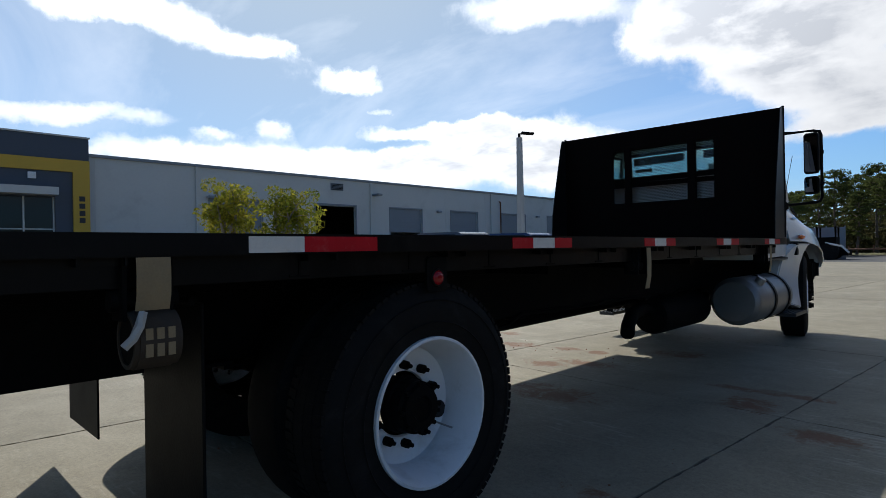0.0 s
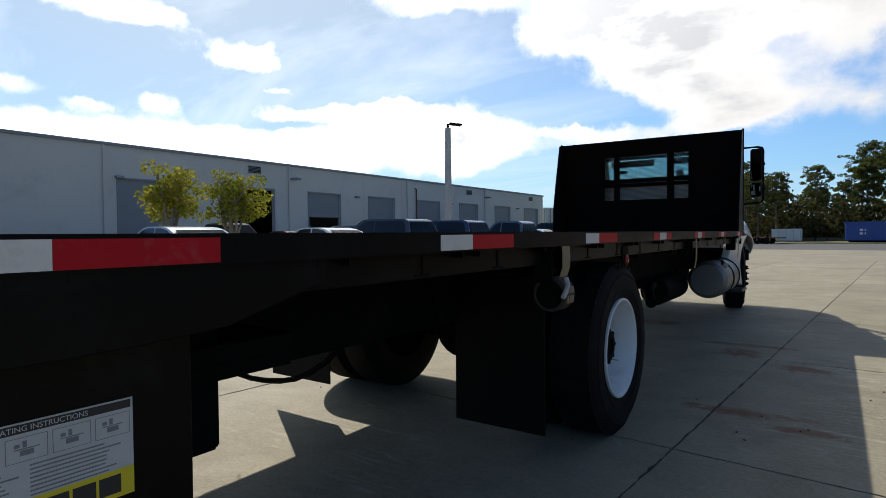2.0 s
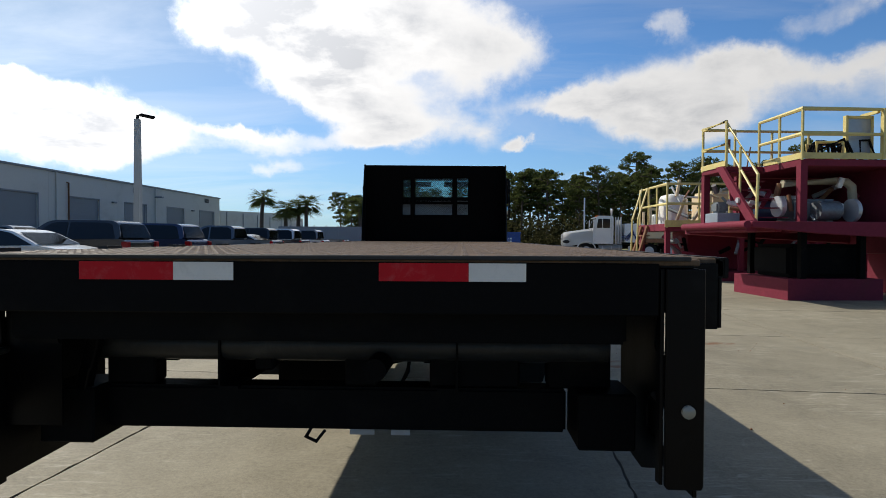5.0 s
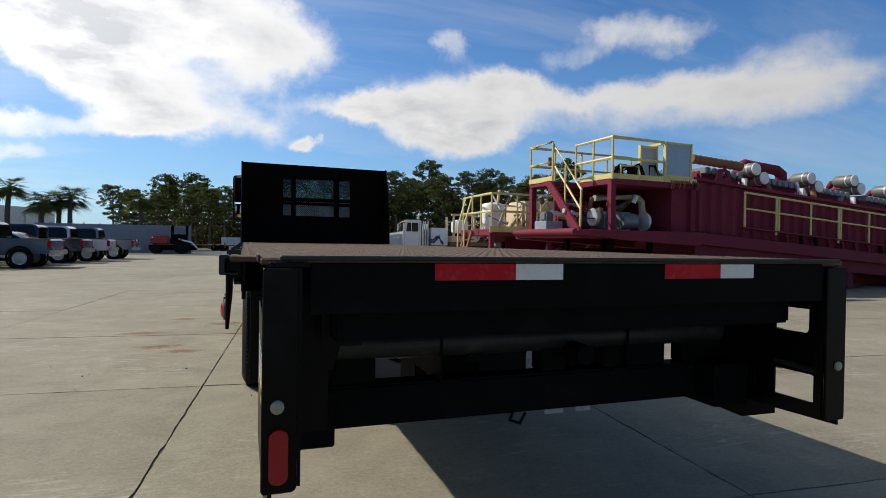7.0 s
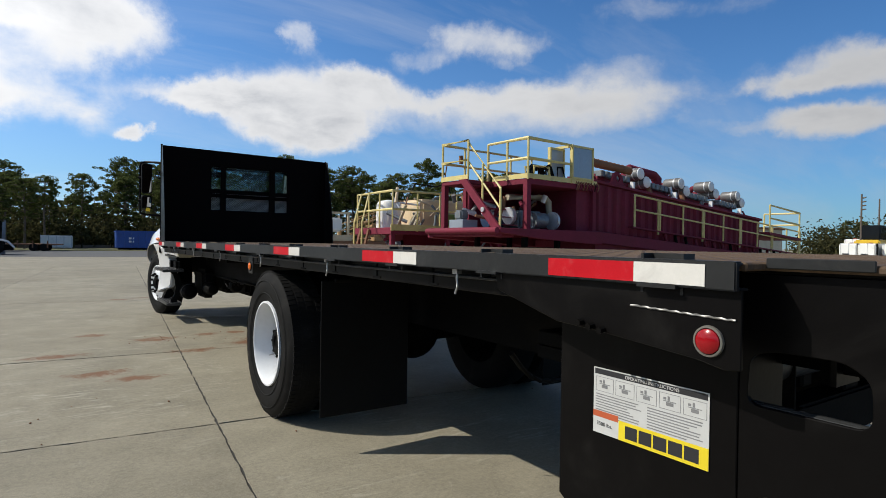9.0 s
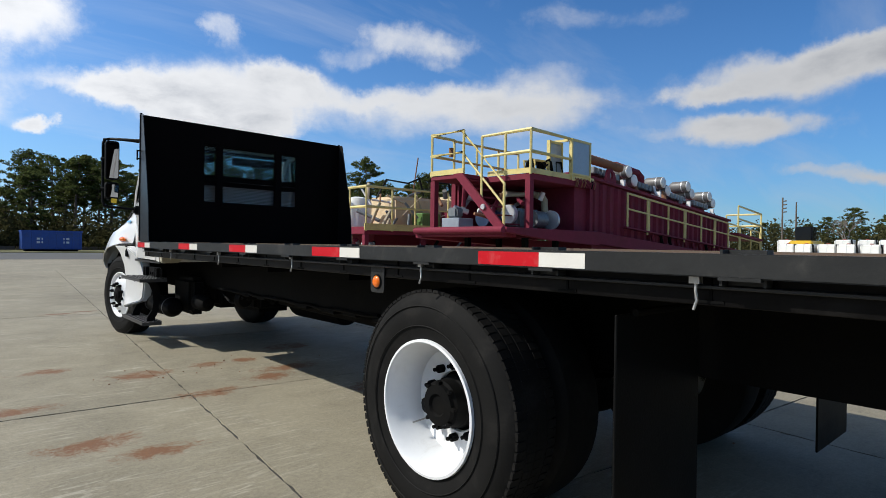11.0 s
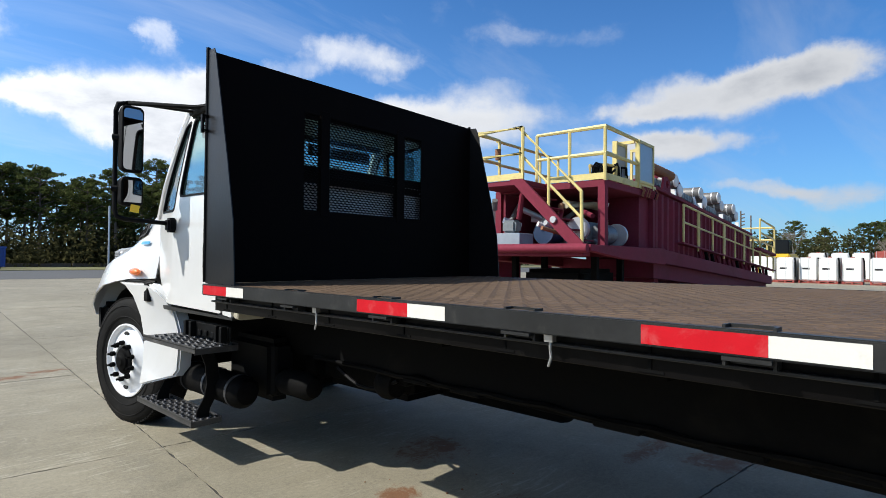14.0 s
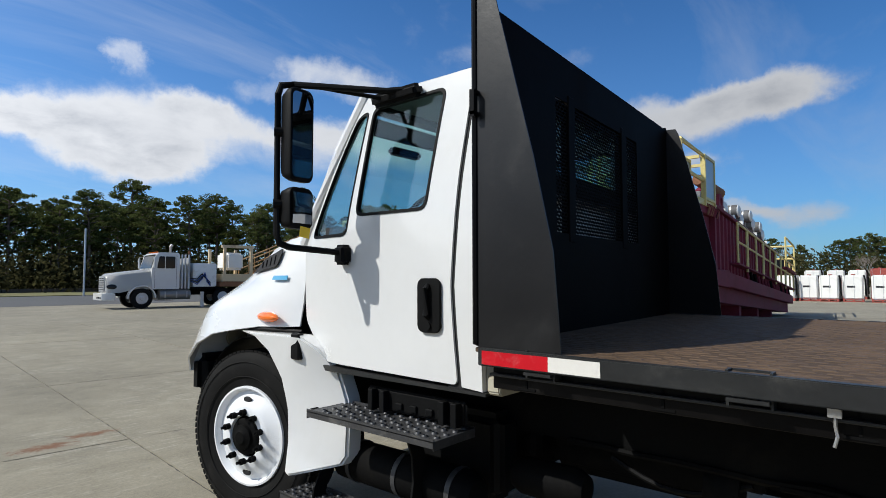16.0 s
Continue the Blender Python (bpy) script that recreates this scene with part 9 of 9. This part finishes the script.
def tote(at, h, label="white liquid tote on a red pallet", skin=None):
    x, y = at
    t = thing("liquid_tote", label, "tote", (x, y, 0), "liquid totes")
    part("bottle", soften(bx(B(), x - 0.58, x + 0.58, y - 0.5, y + 0.5, 0.16, h), 0.07, 3), skin or M_TOTE, t)
    for z in (0, 0.11):
        bm = B()
        for k in range(4):
            bx(bm, x - 0.6 + k * 0.34, x - 0.42 + k * 0.34, y - 0.52, y + 0.52, z, z + 0.045)
        part("pallet_boards", bm, M_PALLET, t, round_=False)
    bm = B()
    for k in range(3):
        bx(bm, x - 0.6, x + 0.6, y - 0.52 + k * 0.47, y - 0.42 + k * 0.47, 0.045, 0.11)
    part("pallet_bearers", bm, M_PALLET, t, round_=False)
    for k in range(3):
        part("strap_band", bx(B(), x - 0.59, x + 0.59, y - 0.505 + k * 0.45, y - 0.485 + k * 0.45, 0.16, h + 0.005), M_CANEND, t, round_=False)
    part("cap", cyl(B(), (x, y, h), (x, y, h + 0.06), 0.11, 16), M_PALLET, t)
    part("print_bar", bx(B(), x - 0.584, x - 0.5805, y - 0.1, y + 0.3, 0.86, 0.98), M_INK, t, round_=False)
    part("hose", tube(B(), [(x - 0.5, y - 0.54, h - 0.02), (x - 0.6, y - 0.6, h - 0.25), (x - 0.62, y - 0.62, 0.35)], 0.05, 6), M_PLASTIC, t)
    return t


rnd = random.Random(31)
first = tote((40.0, 15.0), 1.62)
for y in (13.85, 12.7, 11.55, 10.4, 9.0, 7.85, 6.7, 5.3, 4.15, 3.0):
    copy_thing(first, pose(40.0 + rnd.uniform(-0.3, 0.5), y, 0, 0, 0, rnd.uniform(-5, 5)))
second = tote((46.4, 17.1), 2.0, "tall white liquid tank with a dark hose")
for y in (13.2, 11.9, 10.6, 8.2, 6.9, 5.5, 4.2):
    copy_thing(second, pose(46.0 + rnd.uniform(-0.4, 0.8), y, 0, 0, 0, rnd.uniform(-5, 5)))
tote((46.0, 9.4), 2.1, "faded red liquid tank among white totes", M_PALLET)


def yard_clutter():
    # low flat trailers and timber far ahead
    for x, y, L, yaw in ((-8.5, 62, 5.5, 12), (-4.2, 64, 4.5, -8)):
        t = thing("flat_trailer", "low rusty flat trailer with timber deck", "trailer", (x, y, 0), "flat trailers")
        m = pose(x, y, 0, 0, 0, yaw)
        part("deck", soften(bx(B(), -L / 2, L / 2, -1.0, 1.0, 0.55, 0.68, m), 0.02, 1), M_RUSTY, t)
        part("drawbar", bx(B(), -L / 2 - 1.2, -L / 2, -0.06, 0.06, 0.5, 0.6, m), M_RUSTY, t, round_=False)
        for s in (-1, 1):
            for u in (0.2, 1.0):
                p0, p1 = m @ Vector((u, s * 0.8, 0.35)), m @ Vector((u, s * 1.02, 0.35))
                part("wheel", cyl(B(), p0, p1, 0.35, 18), M_RUBBER, t)
        for k in range(4):
            part("stake", bx(B(), -L / 2 + 0.1 + k * L / 4, -L / 2 + 0.2 + k * L / 4, -1.04, -1.0, 0.3, 0.95, m), M_RUSTY, t, round_=False)
    for x, y, w in ((-2.4, 74, 2.9), (-13.0, 78, 3.2)):
        t = thing("white_tank_box", "white caged tank standing by the wood", "tank", (x, y, 0))
        part("body", soften(bx(B(), x - w / 2, x + w / 2, y, y + 1.6, 0.15, 1.5), 0.06, 2), M_TOTE, t)
        for k in range(5):
            part("cage_bar", bx(B(), x - w / 2 + k * w / 4.2, x - w / 2 + 0.06 + k * w / 4.2, y - 0.05, y - 0.002, 0.0, 1.55), M_CANEND, t, round_=False)
    # red tractor and machine by the fence
    t = thing("farm_machine", "old red and dark machine beside the fence", "machinery", (-7.0, 50, 0))
    part("red_hood", soften(bx(B(), -8.3, -6.9, 49.3, 50.6, 0.7, 1.45), 0.15, 3), material("red_machine", (0.30, 0.03, 0.02), 0.45), t)
    part("cab_frame", bx(B(), -6.8, -5.6, 49.4, 50.6, 0.8, 1.6), M_CHASSIS, t, round_=False)
    for x in (-6.75, -5.65):
        part("roll_bar", tube(B(), [(x, 49.5, 1.6), (x, 49.5, 2.3), (x, 50.5, 2.3), (x, 50.5, 1.6)], 0.05, 6), M_CHASSIS, t)
    for x, r in ((-7.9, 0.38), (-6.0, 0.6)):
        part("wheel", cyl(B(), (x, 49.1, r), (x, 49.4, r), r, 22), M_RUBBER, t)
        part("wheel", cyl(B(), (x, 50.6, r), (x, 50.9, r), r, 22), M_RUBBER, t)
    part("front_rake", tube(B(), [(-6.2, 49.2, 1.2), (-5.2, 49.0, 0.95), (-4.8, 49.0, 0.5)], 0.07, 6), M_CAN, t)
    part("ground_frame", bx(B(), -8.4, -4.9, 49.3, 50.7, 0.3, 0.7), M_CHASSIS, t, round_=False)
    # long low kerb of sleepers at the far side
    t = thing("timber_row", "long low row of dark timbers by the verge", "timber", (6, 80, 0))
    for k in range(12):
        part("timber", bx(B(), -6 + k * 3.1, -3.1 + k * 3.1, 80.0, 80.4, 0.05, 0.45), M_BARK, t, round_=False)
    # yellow loader and utility poles to the east
    t = thing("wheel_loader", "yellow wheel loader beyond the totes", "machinery", (44, 15, 0))
    y_ = material("loader_yellow", (0.62, 0.40, 0.02), 0.45)
    part("body", soften(bx(B(), 42.5, 45.2, 14.3, 15.8, 0.9, 1.9), 0.1, 2), y_, t)
    part("cab", soften(bx(B(), 43.2, 44.2, 14.5, 15.6, 1.9, 2.9), 0.06, 2), M_CARGLASS, t)
    part("bucket", soften(bx(B(), 41.2, 42.2, 14.0, 16.1, 0.3, 1.1), 0.05, 1), y_, t)
    part("lift_arm", tube(B(), [(43.0, 15, 1.6), (42.0, 15, 0.9)], 0.12, 8), y_, t)
    for x in (43.0, 44.8):
        for y in (14.1, 15.6):
            part("wheel", cyl(B(), (x, y, 0.7), (x, y + 0.4, 0.7), 0.7, 22), M_RUBBER, t)
    for x, y in ((70, 25.0), (78, 26.0)):
        t = thing("utility_pole", "tall wooden utility pole", "utility pole", (x, y, 0), "utility poles")
        part("pole", cyl(B(), (x, y, 0), (x, y, 7.3), 0.12, 10, 0.08), M_BARK, t)
        for k in range(4 if x < 75 else 0):
            part("insulator", cyl(B(), (x, y - 0.1, 5.6 + k * 0.42), (x, y - 0.42, 5.65 + k * 0.42), 0.07, 8), M_BARK, t)
    t = thing("steel_post", "thin grey steel post beyond the tractor", "post", (14.3, 62.8, 0))
    part("post", cyl(B(), (14.3, 62.8, 0), (14.3, 62.8, 5.9), 0.08, 10), M_CANEND, t)
    # cream cabin beyond the skid
    t = thing("site_cabin", "cream site cabin with a flue behind the skid", "cabin", (30, 17.5, 0))
    part("cabin_body", bx(B(), 28.0, 33.0, 16.0, 18.5, 0.0, 2.3), M_PIPE, t, round_=False)
    part("roof", bx(B(), 27.9, 33.1, 15.9, 18.6, 2.301, 2.42), M_RUSTY, t, round_=False)
    part("flue", cyl(B(), (30.6, 17, 2.4), (30.6, 17, 3.1), 0.18, 14), M_RUSTY, t)
    part("cabin_door", bx(B(), 27.985, 27.999, 16.5, 17.4, 0.05, 2.0), M_CHASSIS, t, round_=False)


yard_clutter()


def slabs():
    """Concrete bays with open, slightly ragged joints, turned a little against the truck."""
    yaw = math.atan2(0.0822, 0.9966)
    M = Matrix.Translation((-1.465, 3.555, 0)) @ Matrix.Rotation(-yaw, 4, "Z")
    us = [-21.0, -18.0, -15.0, -12.0, -9.0, -6.0, -3.0, 0.0, 2.93, 5.9, 8.9, 11.9, 14.9, 17.9]
    vs = [-8.75, -5.75, -2.75, 0.0, 2.76, 5.62, 8.83, 12.4, 15.6, 18.8, 22.0, 25.2]
    rnd = random.Random(17)
    for i in range(len(us) - 1):
        for j in range(len(vs) - 1):
            near = -2 < i - 7 < 3 and j < 7
            n = 44 if near else 6
            gap, jit = 0.0066, (0.0034 if near else 0.002)
            x0, x1, y0, y1 = us[i] + gap, us[i + 1] - gap, vs[j] + gap, vs[j + 1] - gap
            ring = []
            for a, b in (((x0, y0), (x1, y0)), ((x1, y0), (x1, y1)), ((x1, y1), (x0, y1)), ((x0, y1), (x0, y0))):
                for k in range(n):
                    t = k / n
                    x, y = a[0] + (b[0] - a[0]) * t, a[1] + (b[1] - a[1]) * t
                    if k:
                        x, y = x + rnd.gauss(0, jit), y + rnd.gauss(0, jit)
                    ring.append((x, y))
            bm = B()
            cx, cy = (x0 + x1) / 2, (y0 + y1) / 2
            top = [bm.verts.new((x - cx, y - cy, 0)) for x, y in ring]
            low = [bm.verts.new((x - cx, y - cy, -0.012)) for x, y in ring]
            bm.faces.new(top)
            for k in range(len(top)):
                q = (k + 1) % len(top)
                bm.faces.new((top[k], low[k], low[q], top[q]))
            bmesh.ops.recalc_face_normals(bm, faces=bm.faces)
            me = bpy.data.meshes.new("slab")
            bm.to_mesh(me)
            bm.free()
            me.materials.append(M_SLAB)
            ob = new("slab", me)
            ob.parent = ground
            ob.matrix_basis = M @ Matrix.Translation((cx, cy, rnd.uniform(-0.0015, 0.0015)))
    # dark dirt packed in the joints
    bm = bx(B(), us[0], us[-1], vs[0], vs[-1], -0.009, -0.0075, M)
    me = bpy.data.meshes.new("joint_dirt")
    bm.to_mesh(me)
    bm.free()
    me.materials.append(M_JOINT)
    jd = new("joint_dirt", me)
    jd.parent = ground
    # small stones and crumbs by the stains
    bm = B()
    for k in range(90):
        x, y, s = rnd.choice(((-0.7, 7.4, 0.35), (-0.3, 7.2, 0.4), (-1.35, 7.2, 0.3), (1.7, 4.2, 0.5), (3.2, 5.2, 0.7), (2.5, 3.0, 1.2), (-2.5, 4.0, 1.5)))
        r = rnd.uniform(0.003, 0.010)
        m = Matrix.Translation((x + rnd.gauss(0, s), y + rnd.gauss(0, s * 0.6), r * 0.5)) @ Matrix.Rotation(rnd.uniform(0, 6), 4, "Z") @ Matrix.Diagonal((r, r * rnd.uniform(0.6, 1), r * 0.7, 1))
        bmesh.ops.create_icosphere(bm, subdivisions=1, radius=1, matrix=m)
    me = bpy.data.meshes.new("crumbs")
    bm.to_mesh(me)
    bm.free()
    me.materials.append(M_RUSTY)
    tagged(new("crumbs", me), "scattered rust crumbs and grit on the concrete", "grit", kind="stuff")


slabs()
